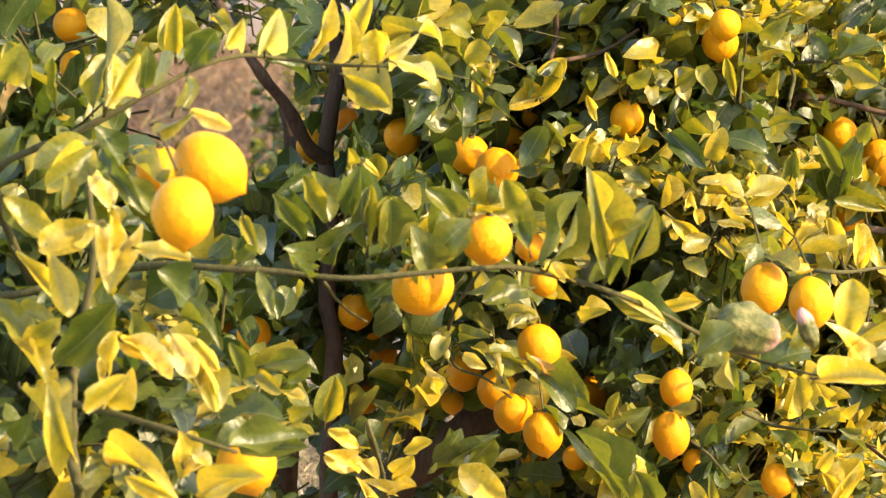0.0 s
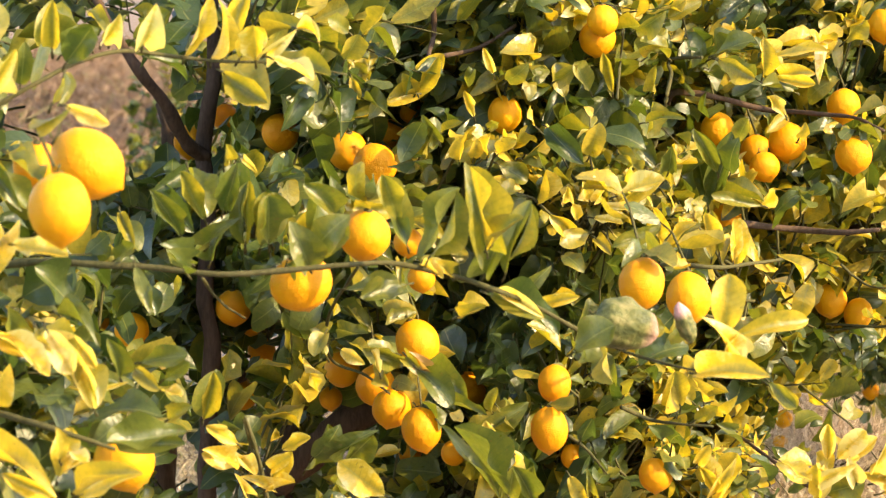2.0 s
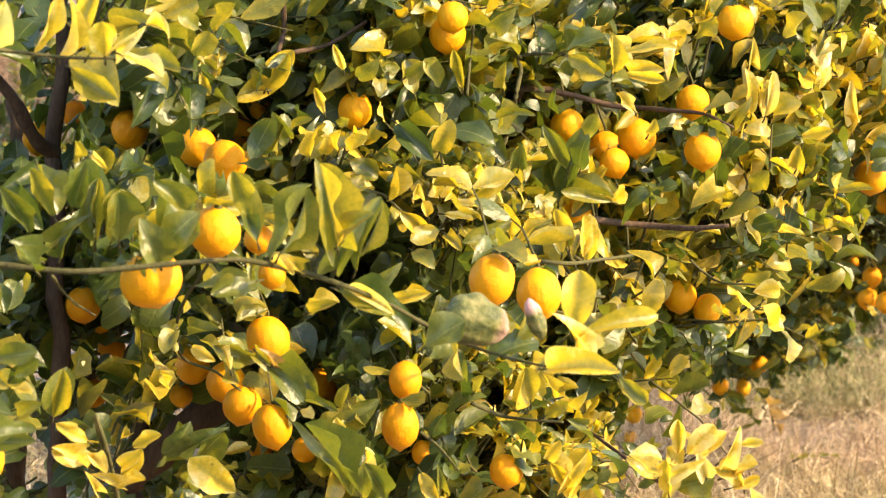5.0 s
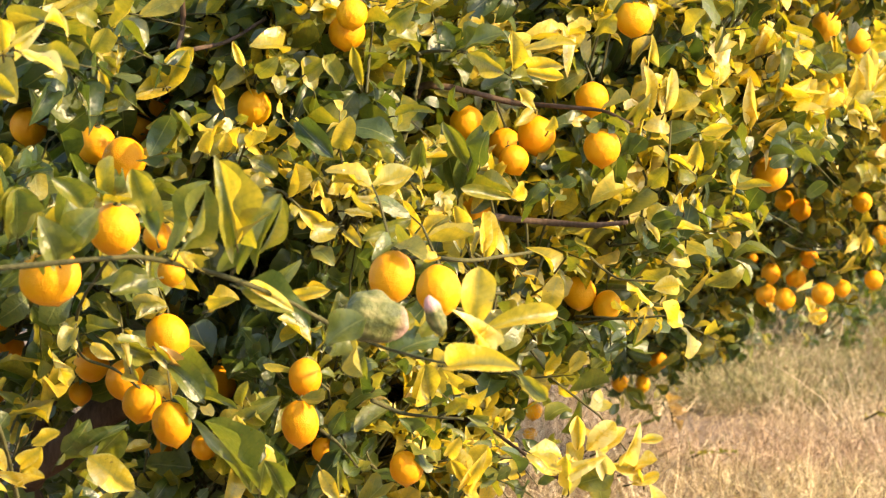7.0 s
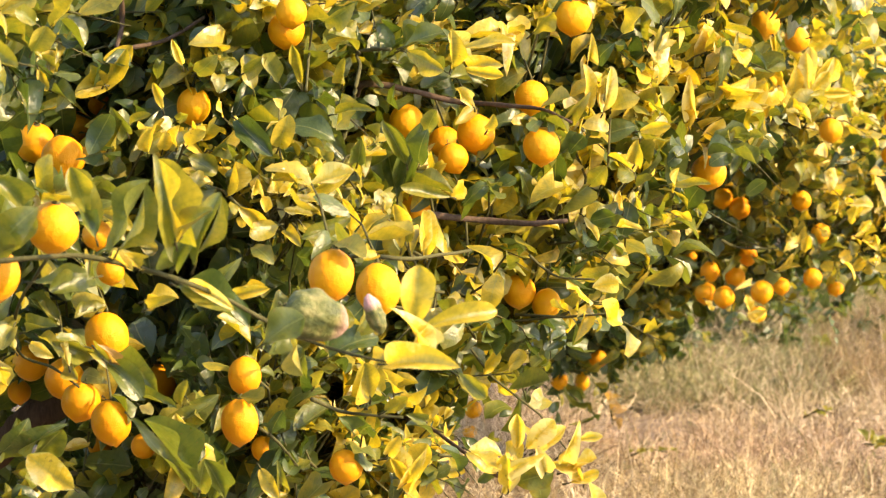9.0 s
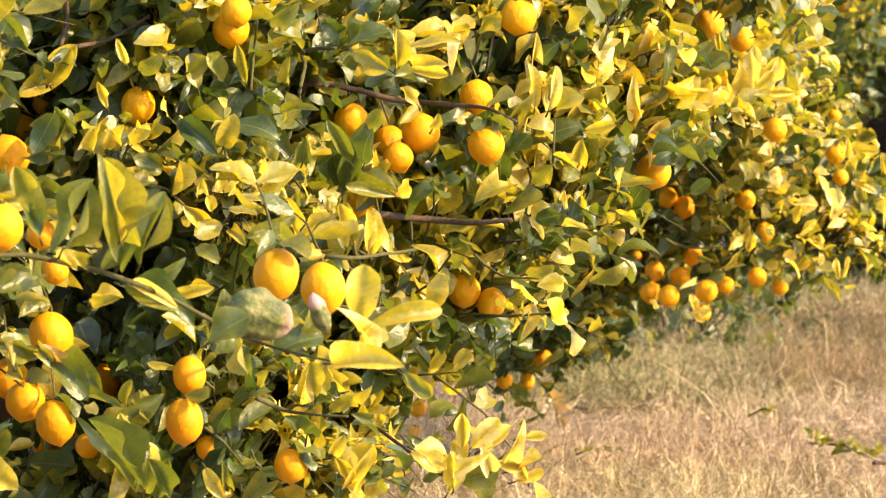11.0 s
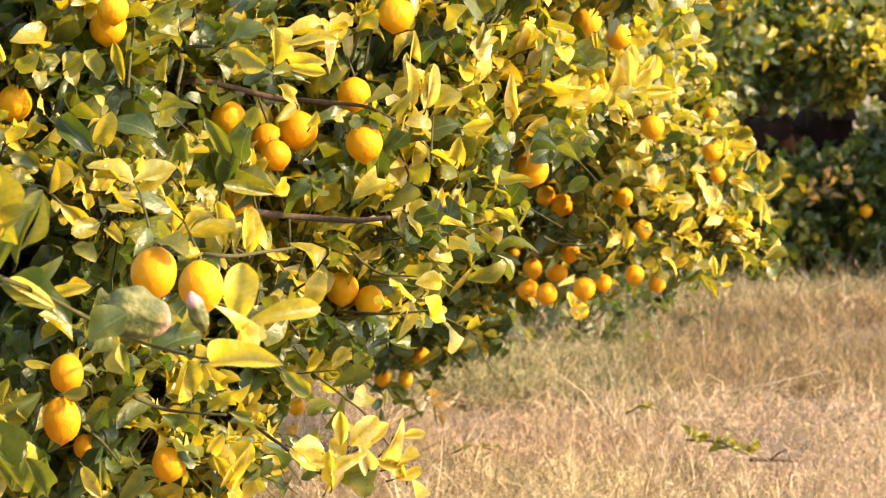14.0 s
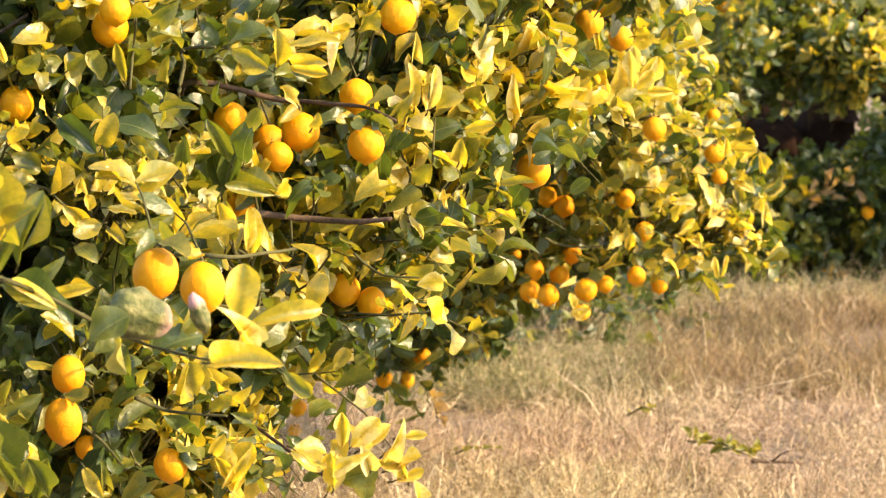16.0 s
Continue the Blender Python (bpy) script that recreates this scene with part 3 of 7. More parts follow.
def unripe_material():
    m, nodes, links, bsdf = material("unripe_peel")
    place = nodes.new("ShaderNodeTexCoord").outputs["Object"]
    xyz = nodes.new("ShaderNodeSeparateXYZ")
    links.new(place, xyz.inputs[0])
    cloud = noise_node(nodes, links, 2.6, 4, 0.6, place)
    # furrows stay dark green, the ridges are pale, the blunt end is flushed with pink
    turn = calc(nodes, links, "ARCTAN2", xyz.outputs[1], xyz.outputs[0])
    furrow = calc(nodes, links, "SINE", calc(nodes, links, "MULTIPLY", turn, 7), 0)
    t = calc(nodes, links, "ADD", cloud.outputs[0], calc(nodes, links, "MULTIPLY", furrow, 0.05))
    hue = ramp(nodes, [(0.34, (0.045, 0.060, 0.018)), (0.50, (0.105, 0.115, 0.030)), (0.68, (0.22, 0.20, 0.075))])
    links.new(t, hue.inputs[0])
    flush = calc(nodes, links, "MULTIPLY", calc(nodes, links, "SUBTRACT", calc(nodes, links, "MULTIPLY", xyz.outputs[2], -1.0), 0.30), 2.4, True)
    links.new(blend(nodes, links, flush, hue.outputs[0], (0.46, 0.27, 0.24)), bsdf.inputs["Base Color"])
    bsdf.inputs["Roughness"].default_value = 0.6
    bsdf.inputs["Specular IOR Level"].default_value = 0.3
    bump(nodes, links, noise_node(nodes, links, 7, 3, 0.5, place).outputs[0], 0.2, 0.05, bsdf)
    return m


UNRIPE = unripe_material()


def hang_unripe(x, y, z, size, stretch, tilt, turn):
    """A deformed fruit that is still green, ridged and lumpy, at the tip of the long bough."""
    me = lemon_mesh(9, stretch)
    for v in me.vertices:
        a = math.atan2(v.co.y, v.co.x)
        swell = 1 + 0.05 * math.sin(7 * a) + 0.22 * noise.noise(v.co * 2.6 + Vector((4, 1, 7)))
        v.co = Vector((v.co.x * swell, v.co.y * swell, v.co.z * (1 + 0.10 * noise.noise(v.co * 3.1))))
    me.materials.clear()
    me.materials.append(UNRIPE)
    ob = tagged(new("unripe_lemon", me), "knobbly ridged unripe green lemon flushed with pink", "lemon")
    part("stem", stem_mesh(stretch), ob, "woody green stalk")
    ob.matrix_basis = Matrix.Translation((x, y, z)) @ pose(0, 0, 0, 0, tilt, turn) @ Matrix.Scale(size, 4)
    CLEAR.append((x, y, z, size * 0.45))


hang_unripe(0.358, 4.30, 1.074, 0.060, 1.3, -72, 14)
hang_unripe(0.432, 4.33, 1.072, 0.022, 2.2, 160, 10)


# ---- trees ----
def tree_root(name, place, label):
    root = new(name)
    root.location = place
    tagged(root, label, "tree")
    bpy.context.view_layer.update()
    return root


def open_to_eye(points, more=0.0):
    """Which of the points leave fruit and bare boughs open towards the camera, and lit fruit open to the sun."""
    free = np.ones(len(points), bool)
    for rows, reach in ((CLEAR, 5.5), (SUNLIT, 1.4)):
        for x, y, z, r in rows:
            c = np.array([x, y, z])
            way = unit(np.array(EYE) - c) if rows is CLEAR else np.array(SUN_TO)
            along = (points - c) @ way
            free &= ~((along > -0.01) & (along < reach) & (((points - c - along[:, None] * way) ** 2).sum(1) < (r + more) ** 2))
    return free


class Crown:
    """Gathers shoots of leaves for one tree, then makes them meshes in the tree's own space."""

    def __init__(self, tree, seed, keep=None, few=False, far=False):
        self.tree, self.rng, self.keep, self.few = tree, np.random.default_rng(seed), keep, few
        self.far = far
        self.rows, self.sticks, self.heart = [], [], None

    def lump(self, cx, cy, cz, rx, ry, rz, count, tone, size, hollow=0.45):
        """Shoots in an ellipsoid, mostly near its skin, growing outwards and up to the light."""
        rng = self.rng
        c, r = np.array([cx, cy, cz]), np.array([rx, ry, rz])
        self.heart = c
        for _ in range(count):
            d = unit(rng.normal(size=3))
            p = c + r * d * rng.uniform(hollow, 1.0)
            if self.keep and not self.keep(p, rng):
                continue
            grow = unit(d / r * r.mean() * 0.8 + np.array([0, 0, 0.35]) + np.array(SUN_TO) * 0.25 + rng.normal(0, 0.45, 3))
            # sunlight goes into the tone too: leaves on the sunward side are yellower, paler
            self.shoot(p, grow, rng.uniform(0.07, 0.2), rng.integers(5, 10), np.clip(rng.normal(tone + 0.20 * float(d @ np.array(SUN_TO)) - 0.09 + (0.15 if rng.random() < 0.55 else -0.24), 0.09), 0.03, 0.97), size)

    def shoot(self, p, grow, reach, count, tone, size):
        rng = self.rng
        droop = np.array([0, 0, -0.25 * reach])
        u = unit(np.cross(grow, rng.normal(size=3)))
        w = np.cross(grow, u)
        back = unit(self.heart - p) * 0.06 if self.heart is not None else -grow * 0.06
        mine = len(self.sticks)
        self.sticks.append((p - grow * 0.03 + back + np.array([0, 0, -0.015]), p, p + grow * reach * 0.5 + rng.normal(0, 0.006, 3), p + grow * reach + droop))
        spin = rng.uniform(0, 6.28)
        for k in range(count):
            f = (k + 0.6) / count
            at = p + grow * reach * f + droop * f * f
            a = spin + k * 2.4
            out = np.cos(a) * u + np.sin(a) * w
            ahead = unit(out * (1.25 - 0.75 * f) + grow * (0.35 + 0.9 * f) + rng.normal(0, 0.22, 3) + np.array([0, 0, -0.12]))
            face = unit(np.array([0, 0, 0.55]) + np.array(SUN_TO) * 0.85 + grow * 0.35 + rng.normal(0, 0.42, 3))
            long = size * 1.02 * min(rng.lognormal(0, 0.28), 1.4) * (1.0 - 0.35 * (f > 0.8))
            self.rows.append((*at, *ahead, *face, long, long * rng.uniform(0.54, 0.80), np.clip(tone + rng.normal(0, 0.14), 0.02, 1), mine))

    def spurs(self, groups):
        """The twig and the few leaves from which each fruit hangs."""
        rng = self.rng
        self.heart = None
        for x, y, z, size, group in FRUIT:
            if group in groups:
                p = np.array([x, y + 0.01, z + size * 0.62])
                out = np.array([rng.uniform(-0.06, 0.06), rng.uniform(0.05, 0.12), rng.uniform(0.03, 0.09)])
                self.sticks.append((p - np.array([0, 0.01, size * 0.16]), p, p + out * 0.5 + np.array([0, 0, 0.015]), p + out))
                for k in range(3 if rng.random() < 0.75 else 0):
                    # leaves that hang down over the shoulder of the fruit
                    ahead = unit(np.array([rng.uniform(-1.0, 1.0), -0.55, rng.uniform(-0.55, 0.1)]))
                    long = rng.uniform(0.035, 0.06)
                    self.rows.append((*(p + np.array([0, -0.006, 0.004])), *ahead, *unit(np.array([0.3, -0.6, 0.7]) + rng.normal(0, 0.3, 3)),
                                      long, long * rng.uniform(0.5, 0.7), rng.uniform(0.2, 0.75), len(self.sticks) - 1))
                for k in range(4):
                    a = rng.uniform(0, 6.28)
                    ahead = unit(np.array([math.cos(a), -0.15, math.sin(a) * 0.5 + 0.25]))
                    long = rng.uniform(0.05, 0.075)
                    self.rows.append((*(p + out * rng.uniform(0.1, 0.9)), *ahead, *unit(np.array([0.2, -0.5, 0.7]) + rng.normal(0, 0.35, 3)),
                                      long, long * rng.uniform(0.46, 0.6), rng.uniform(0.25, 0.75), len(self.sticks) - 1))

    def finish(self, singles=0, near=None):
        """Leaves become a joined part; the singles nearest to the point near become parts of their own."""
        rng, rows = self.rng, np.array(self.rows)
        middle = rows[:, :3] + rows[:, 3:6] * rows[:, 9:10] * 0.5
        free = np.ones(len(rows), bool) if self.far else open_to_eye(middle, 0.010)
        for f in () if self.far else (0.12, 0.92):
            free &= open_to_eye(rows[:, :3] + rows[:, 3:6] * rows[:, 9:10] * f, -0.002)
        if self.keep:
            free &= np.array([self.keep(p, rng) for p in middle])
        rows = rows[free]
        # a twig that has lost its leaves goes too
        left = np.bincount(rows[:, 12].astype(int), minlength=len(self.sticks))
        ends = np.array(self.sticks)
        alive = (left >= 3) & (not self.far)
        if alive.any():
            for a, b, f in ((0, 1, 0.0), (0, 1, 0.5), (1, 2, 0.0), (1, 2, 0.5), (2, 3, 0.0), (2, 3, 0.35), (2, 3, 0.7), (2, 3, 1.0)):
                alive &= open_to_eye(ends[:, a] * (1 - f) + ends[:, b] * f)
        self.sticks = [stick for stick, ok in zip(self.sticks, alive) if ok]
        where = self.tree.location
        if singles:
            order = np.argsort(((rows[:, :3] - near) ** 2).sum(1))
            for row in rows[order[:singles]]:
                single_leaf(self.tree, row[:3], row[3:6], row[6:9], row[9], row[10], row[11], rng)
            rows = rows[order[singles:]]
        n = len(rows)
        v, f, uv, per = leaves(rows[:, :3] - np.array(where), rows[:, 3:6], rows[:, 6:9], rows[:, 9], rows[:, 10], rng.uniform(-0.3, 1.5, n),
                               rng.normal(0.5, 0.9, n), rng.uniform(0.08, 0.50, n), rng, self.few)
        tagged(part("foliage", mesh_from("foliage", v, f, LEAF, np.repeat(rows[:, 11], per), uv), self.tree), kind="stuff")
        vs, fs, at = [], [], 0
        for pts in self.sticks:
            a, b = tube(np.array(pts) - np.array(where), (0.0027, 0.0025, 0.0019, 0.0008), 3)
            vs.append(a)
            fs += [tuple(i + at for i in q) for q in b]
            at += len(a)
        if vs:
            tagged(part("brushwood", mesh_from("brushwood", np.vstack(vs), fs, TWIG), self.tree), kind="stuff")


LEAF_MESHES = {}
CURL = (-0.4, 0.15, 0.5, 0.75, 1.05, 0.3, 0.9, -0.1, 0.6, 1.3)


def leaf_mesh(shape, tone):
    """A blade one metre long, shared by all leaves of that shape and tone."""
    key = (shape, round(tone * 12))  # a tone over 1.1: withered
    if key not in LEAF_MESHES:
        rng = np.random.default_rng(shape * 7 + 1)
        one = np.ones(1)
        v, f, uv, per = leaves(np.zeros((1, 3)), np.array([[0, 1.0, 0]]), np.array([[0, 0, 1.0]]), one, one * 0.5, one * rng.uniform(0.40, 1.65),
                               one * CURL[shape], one * rng.uniform(0.20, 0.60), rng, False, True)
        LEAF_MESHES[key] = mesh_from("leaf", v, f, DRY_LEAF if tone > 1.1 else LEAF, np.full(len(v), key[1] / 12 if tone <= 1.1 else 0.7), uv)
    return LEAF_MESHES[key]


def single_leaf(tree, base, ahead, face, length, width, tone, rng, shape=None):
    ahead = Vector(ahead).normalized()
    side = ahead.cross(Vector(face)).normalized()
    up = side.cross(ahead)
    m = Matrix((side, ahead, up)).transposed().to_4x4()
    ob = part("leaf", leaf_mesh(int(rng.integers(0, 10)) if shape is None else shape, tone), tree)
    ob.matrix_basis = Matrix.Translation(Vector(base) - tree.location) @ m @ Matrix.Diagonal((2 * width, length, (width * 2 + length) / 2, 1))
    return ob


# the near tree: a crown that reaches almost to the grass, open on one side, with starved yellow shoots in the sun
lemon_tree = tree_root("lemon_tree", (-0.21, 6.9, 0.0), "lemon tree hung with ripe fruit, green and yellowed leaves")


def limb_at(tree, name, rows, bare=None, skin=None):
    """A bough in world metres; bare: between which of its rows it shows free of leaves."""
    if bare:
        a = np.array(rows)
        for t in np.linspace(*bare, 18):
            i = min(int(t), len(a) - 2)
            p = a[i] + (a[i + 1] - a[i]) * (t - i)
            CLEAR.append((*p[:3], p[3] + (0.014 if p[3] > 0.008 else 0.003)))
    return limb(tree, name, [(x - tree.location.x, y - tree.location.y, z - tree.location.z, r) for x, y, z, r in rows], skin)


limb_at(lemon_tree, 'trunk', [(-0.222, 6.793, -0.151, 0.0504), (-0.209, 6.521, 0.224, 0.0305), (-0.199, 6.346, 0.558, 0.0167), (-0.190, 6.270, 0.862, 0.0155), (-0.193, 6.284, 1.055, 0.0150), (-0.190, 6.296, 1.200, 0.0145), (-0.184, 6.310, 1.384, 0.0126), (-0.181, 6.430, 1.637, 0.0089)], bare=(1.5, 6.5))
limb_at(lemon_tree, 'limb', [(-0.193, 6.293, 1.167, 0.0136), (-0.230, 6.246, 1.208, 0.0120), (-0.271, 6.201, 1.272, 0.0110), (-0.311, 6.155, 1.330, 0.0095), (-0.363, 6.162, 1.415, 0.0076), (-0.404, 6.218, 1.500, 0.0057)], bare=(0, 4.5))
limb_at(lemon_tree, 'limb', [(-0.222, 6.805, 0.008, 0.0318), (-0.098, 6.743, 0.499, 0.0324), (-0.025, 6.651, 0.601, 0.0320), (0.077, 6.557, 0.685, 0.0284), (0.169, 6.560, 0.731, 0.0223), (0.305, 6.664, 0.781, 0.0175), (0.488, 6.770, 0.853, 0.0126), (0.717, 6.981, 0.985, 0.0086)], bare=(1.6, 3.0))
limb_at(lemon_tree, 'limb', [(-0.248, 7.110, 0.053, 0.0332), (-0.299, 7.049, 0.563, 0.0208), (-0.284, 6.966, 0.791, 0.0183), (-0.274, 6.979, 0.952, 0.0162), (-0.310, 7.099, 1.217, 0.0120)])
limb_at(lemon_tree, 'limb', [(-0.089, 6.844, 0.505, 0.0191), (-0.041, 6.757, 0.686, 0.0178), (-0.020, 6.764, 0.770, 0.0157), (-0.015, 6.876, 0.928, 0.0127), (0.039, 6.991, 1.113, 0.0108)])
limb_at(lemon_tree, 'limb', [(-0.197, 6.561, 0.741, 0.0132), (-0.151, 6.761, 0.736, 0.0136), (-0.026, 7.061, 0.716, 0.0120)])
limb_at(lemon_tree, 'bough', [(-0.194, 6.289, 0.468, 0.0108), (-0.377, 5.361, 0.788, 0.0080), (-0.480, 4.675, 0.995, 0.0064), (-0.564, 4.431, 1.087, 0.0056), (-0.490, 4.383, 1.112, 0.0053), (-0.439, 4.384, 1.127, 0.0050), (-0.357, 4.336, 1.145, 0.0045), (-0.287, 4.286, 1.150, 0.0042), (-0.200, 4.265, 1.145, 0.0039), (-0.121, 4.245, 1.141, 0.0036), (-0.042, 4.245, 1.142, 0.0034), (0.030, 4.246, 1.149, 0.0032), (0.083, 4.266, 1.151, 0.0032), (0.136, 4.285, 1.137, 0.0032), (0.193, 4.303, 1.119, 0.0030), (0.252, 4.341, 1.092, 0.0027), (0.309, 4.379, 1.058, 0.0025), (0.370, 4.377, 1.031, 0.0020), (0.441, 4.276, 1.022, 0.0015)], skin=TWIG)
limb_at(lemon_tree, 'bough', [(-0.480, 4.675, 0.995, 0.0059), (-0.529, 4.488, 1.169, 0.0051), (-0.531, 4.344, 1.253, 0.0047), (-0.479, 4.296, 1.288, 0.0044), (-0.437, 4.278, 1.304, 0.0041), (-0.385, 4.280, 1.329, 0.0039), (-0.338, 4.282, 1.356, 0.0034), (-0.287, 4.304, 1.381, 0.0029), (-0.237, 4.355, 1.395, 0.0027), (-0.179, 4.405, 1.389, 0.0025), (-0.111, 4.404, 1.381, 0.0020), (-0.030, 4.404, 1.377, 0.0015), (0.031, 4.403, 1.365, 0.0010)], skin=TWIG)
limb_at(lemon_tree, 'bough', [(-0.463, 4.576, 1.006, 0.0057), (-0.414, 4.071, 0.972, 0.0063), (-0.404, 4.017, 0.916, 0.0069), (-0.416, 4.160, 0.817, 0.0071), (-0.391, 5.536, 0.461, 0.0129), (-0.234, 6.707, 0.029, 0.0230)], skin=TWIG)
limb_at(lemon_tree, 'bough', [(-0.403, 4.193, 1.249, 0.0039), (-0.395, 4.137, 1.175, 0.0045), (-0.405, 4.132, 1.105, 0.0051), (-0.411, 4.076, 1.035, 0.0050), (-0.413, 4.071, 0.965, 0.0057)], skin=TWIG)
limb_at(lemon_tree, 'bough', [(-0.439, 4.026, 1.028, 0.0044), (-0.372, 3.975, 1.018, 0.0040), (-0.294, 3.923, 1.003, 0.0033), (-0.221, 3.922, 0.979, 0.0024)])
limb_at(lemon_tree, 'stem', [(-0.313, 3.999, 1.328, 0.0025), (-0.288, 3.797, 1.319, 0.0020), (-0.272, 3.745, 1.293, 0.0017)])
limb_at(lemon_tree, 'bough', [(-0.190, 6.305, 1.326, 0.0116), (-0.061, 6.204, 1.310, 0.0086), (0.081, 6.106, 1.341, 0.0066), (0.190, 6.006, 1.348, 0.0060), (0.255, 6.007, 1.357, 0.0046)])
limb_at(lemon_tree, 'bough', [(0.039, 6.991, 1.113, 0.0129), (0.118, 6.599, 1.237, 0.0102), (0.163, 6.405, 1.323, 0.0089), (0.156, 6.313, 1.423, 0.0073), (0.171, 6.323, 1.558, 0.0058)])
limb_at(lemon_tree, 'bough', [(0.488, 6.770, 0.853, 0.0115), (0.576, 6.489, 1.111, 0.0090), (0.573, 6.196, 1.205, 0.0067), (0.569, 6.001, 1.281, 0.0060), (0.606, 6.001, 1.286, 0.0055), (0.661, 6.000, 1.275, 0.0051), (0.735, 5.999, 1.256, 0.0046), (0.785, 5.952, 1.255, 0.0042), (0.851, 5.890, 1.254, 0.0032), (0.897, 5.829, 1.230, 0.0023)], bare=(1.6, 6.5))
limb_at(lemon_tree, 'bough', [(0.717, 6.981, 0.985, 0.0097), (0.732, 6.552, 1.028, 0.0071), (0.790, 6.442, 1.035, 0.0065), (0.908, 6.422, 1.033, 0.0055), (0.987, 6.410, 1.048, 0.0045), (1.086, 6.395, 1.074, 0.0030)], bare=(1, 4.5))
limb_at(lemon_tree, 'bough', [(0.466, 6.461, 0.742, 0.0080), (0.450, 6.170, 0.748, 0.0043), (0.526, 6.056, 0.758, 0.0042), (0.581, 5.945, 0.752, 0.0037), (0.648, 5.882, 0.747, 0.0027), (0.690, 5.620, 0.736, 0.0031), (0.754, 5.505, 0.698, 0.0030), (0.780, 5.504, 0.741, 0.0022)], bare=(1, 6))
limb_at(lemon_tree, 'bough', [(0.390, 6.366, 0.813, 0.0049), (0.435, 6.166, 0.825, 0.0043), (0.484, 6.065, 0.808, 0.0038), (0.569, 5.962, 0.782, 0.0028)], bare=(0, 3))
limb_at(lemon_tree, 'bough', [(0.445, 5.282, 1.061, 0.0029), (0.509, 5.182, 1.071, 0.0032), (0.573, 5.182, 1.068, 0.0028), (0.678, 5.382, 1.061, 0.0025)], skin=TWIG)
limb_at(lemon_tree, 'stem', [(-0.072, 4.908, 0.771, 0.0034), (-0.084, 4.864, 0.839, 0.0034), (-0.102, 4.848, 0.897, 0.0023)])
limb_at(lemon_tree, 'stem', [(-0.140, 4.334, 1.126, 0.0020), (-0.124, 4.481, 1.086, 0.0017), (-0.099, 4.778, 1.036, 0.0015)])
limb_at(lemon_tree, 'stem', [(0.048, 4.684, 1.111, 0.0022), (0.013, 5.277, 0.996, 0.0024), (0.014, 5.471, 0.909, 0.0025), (0.064, 5.469, 0.884, 0.0021), (0.101, 5.417, 0.860, 0.0017)])
limb_at(lemon_tree, 'stem', [(0.054, 5.798, 1.255, 0.0036), (0.105, 5.894, 1.201, 0.0041), (0.172, 5.991, 1.150, 0.0042), (0.250, 6.089, 1.121, 0.0038)])

limb_at(lemon_tree, 'bough', [(0.176, 5.750, 1.456, 0.0046), (0.177, 5.790, 1.385, 0.0042), (0.171, 5.740, 1.353, 0.0038), (0.199, 5.713, 1.356, 0.0034), (0.245, 5.770, 1.365, 0.0031), (0.308, 5.782, 1.401, 0.0027)], bare=(0, 5))
limb_at(lemon_tree, 'bough', [(0.514, 5.800, 1.161, 0.0045), (0.532, 5.840, 1.213, 0.0042), (0.539, 5.790, 1.251, 0.0039), (0.545, 5.763, 1.288, 0.0035), (0.557, 5.820, 1.322, 0.0032), (0.555, 5.832, 1.344, 0.0029), (0.601, 5.772, 1.348, 0.0026)], bare=(0, 6))
limb_at(lemon_tree, 'bough', [(0.653, 5.750, 1.091, 0.0058), (0.749, 5.790, 1.078, 0.0051), (0.820, 5.740, 1.078, 0.0043), (0.873, 5.713, 1.083, 0.0036)], bare=(0, 3))
limb_at(lemon_tree, 'bough', [(0.460, 5.700, 1.286, 0.0026), (0.469, 5.740, 1.351, 0.0022), (0.469, 5.690, 1.396, 0.0017)], bare=(0, 2))
limb_at(lemon_tree, 'bough', [(0.827, 5.800, 1.020, 0.0026), (0.856, 5.840, 0.996, 0.0023), (0.876, 5.790, 0.985, 0.0019), (0.927, 5.763, 0.984, 0.0016)], bare=(0, 3))
limb_at(lemon_tree, 'bough', [(0.448, 5.450, 0.835, 0.0032), (0.494, 5.490, 0.812, 0.0028), (0.532, 5.440, 0.811, 0.0024), (0.582, 5.413, 0.811, 0.0020)], bare=(0, 3))
limb_at(lemon_tree, 'bough', [(0.367, 5.400, 0.799, 0.0026), (0.397, 5.440, 0.773, 0.0022), (0.422, 5.390, 0.743, 0.0017)], bare=(0, 2))
limb_at(lemon_tree, 'bough', [(0.645, 5.500, 0.741, 0.0026), (0.693, 5.540, 0.732, 0.0022), (0.728, 5.490, 0.739, 0.0017)], bare=(0, 2))
limb_at(lemon_tree, 'bough', [(1.264, 7.000, 1.374, 0.0068), (1.305, 7.040, 1.380, 0.0059), (1.346, 6.990, 1.389, 0.0051), (1.393, 6.963, 1.404, 0.0042)], bare=(0, 3))
limb_at(lemon_tree, 'stem', [(-0.104, 4.860, 0.893, 0.0018), (-0.097, 4.860, 0.868, 0.0022), (-0.090, 4.860, 0.840, 0.0026), (-0.079, 4.860, 0.802, 0.0030)], skin=TWIG)

GAP_FROM, GAP_WAY = np.array([0.0, 0.0, 1.5]), np.array([-0.0610, 1.0, -0.0420])
LOW_GAP_WAY = np.array([-0.0385, 1.0, -0.1375])


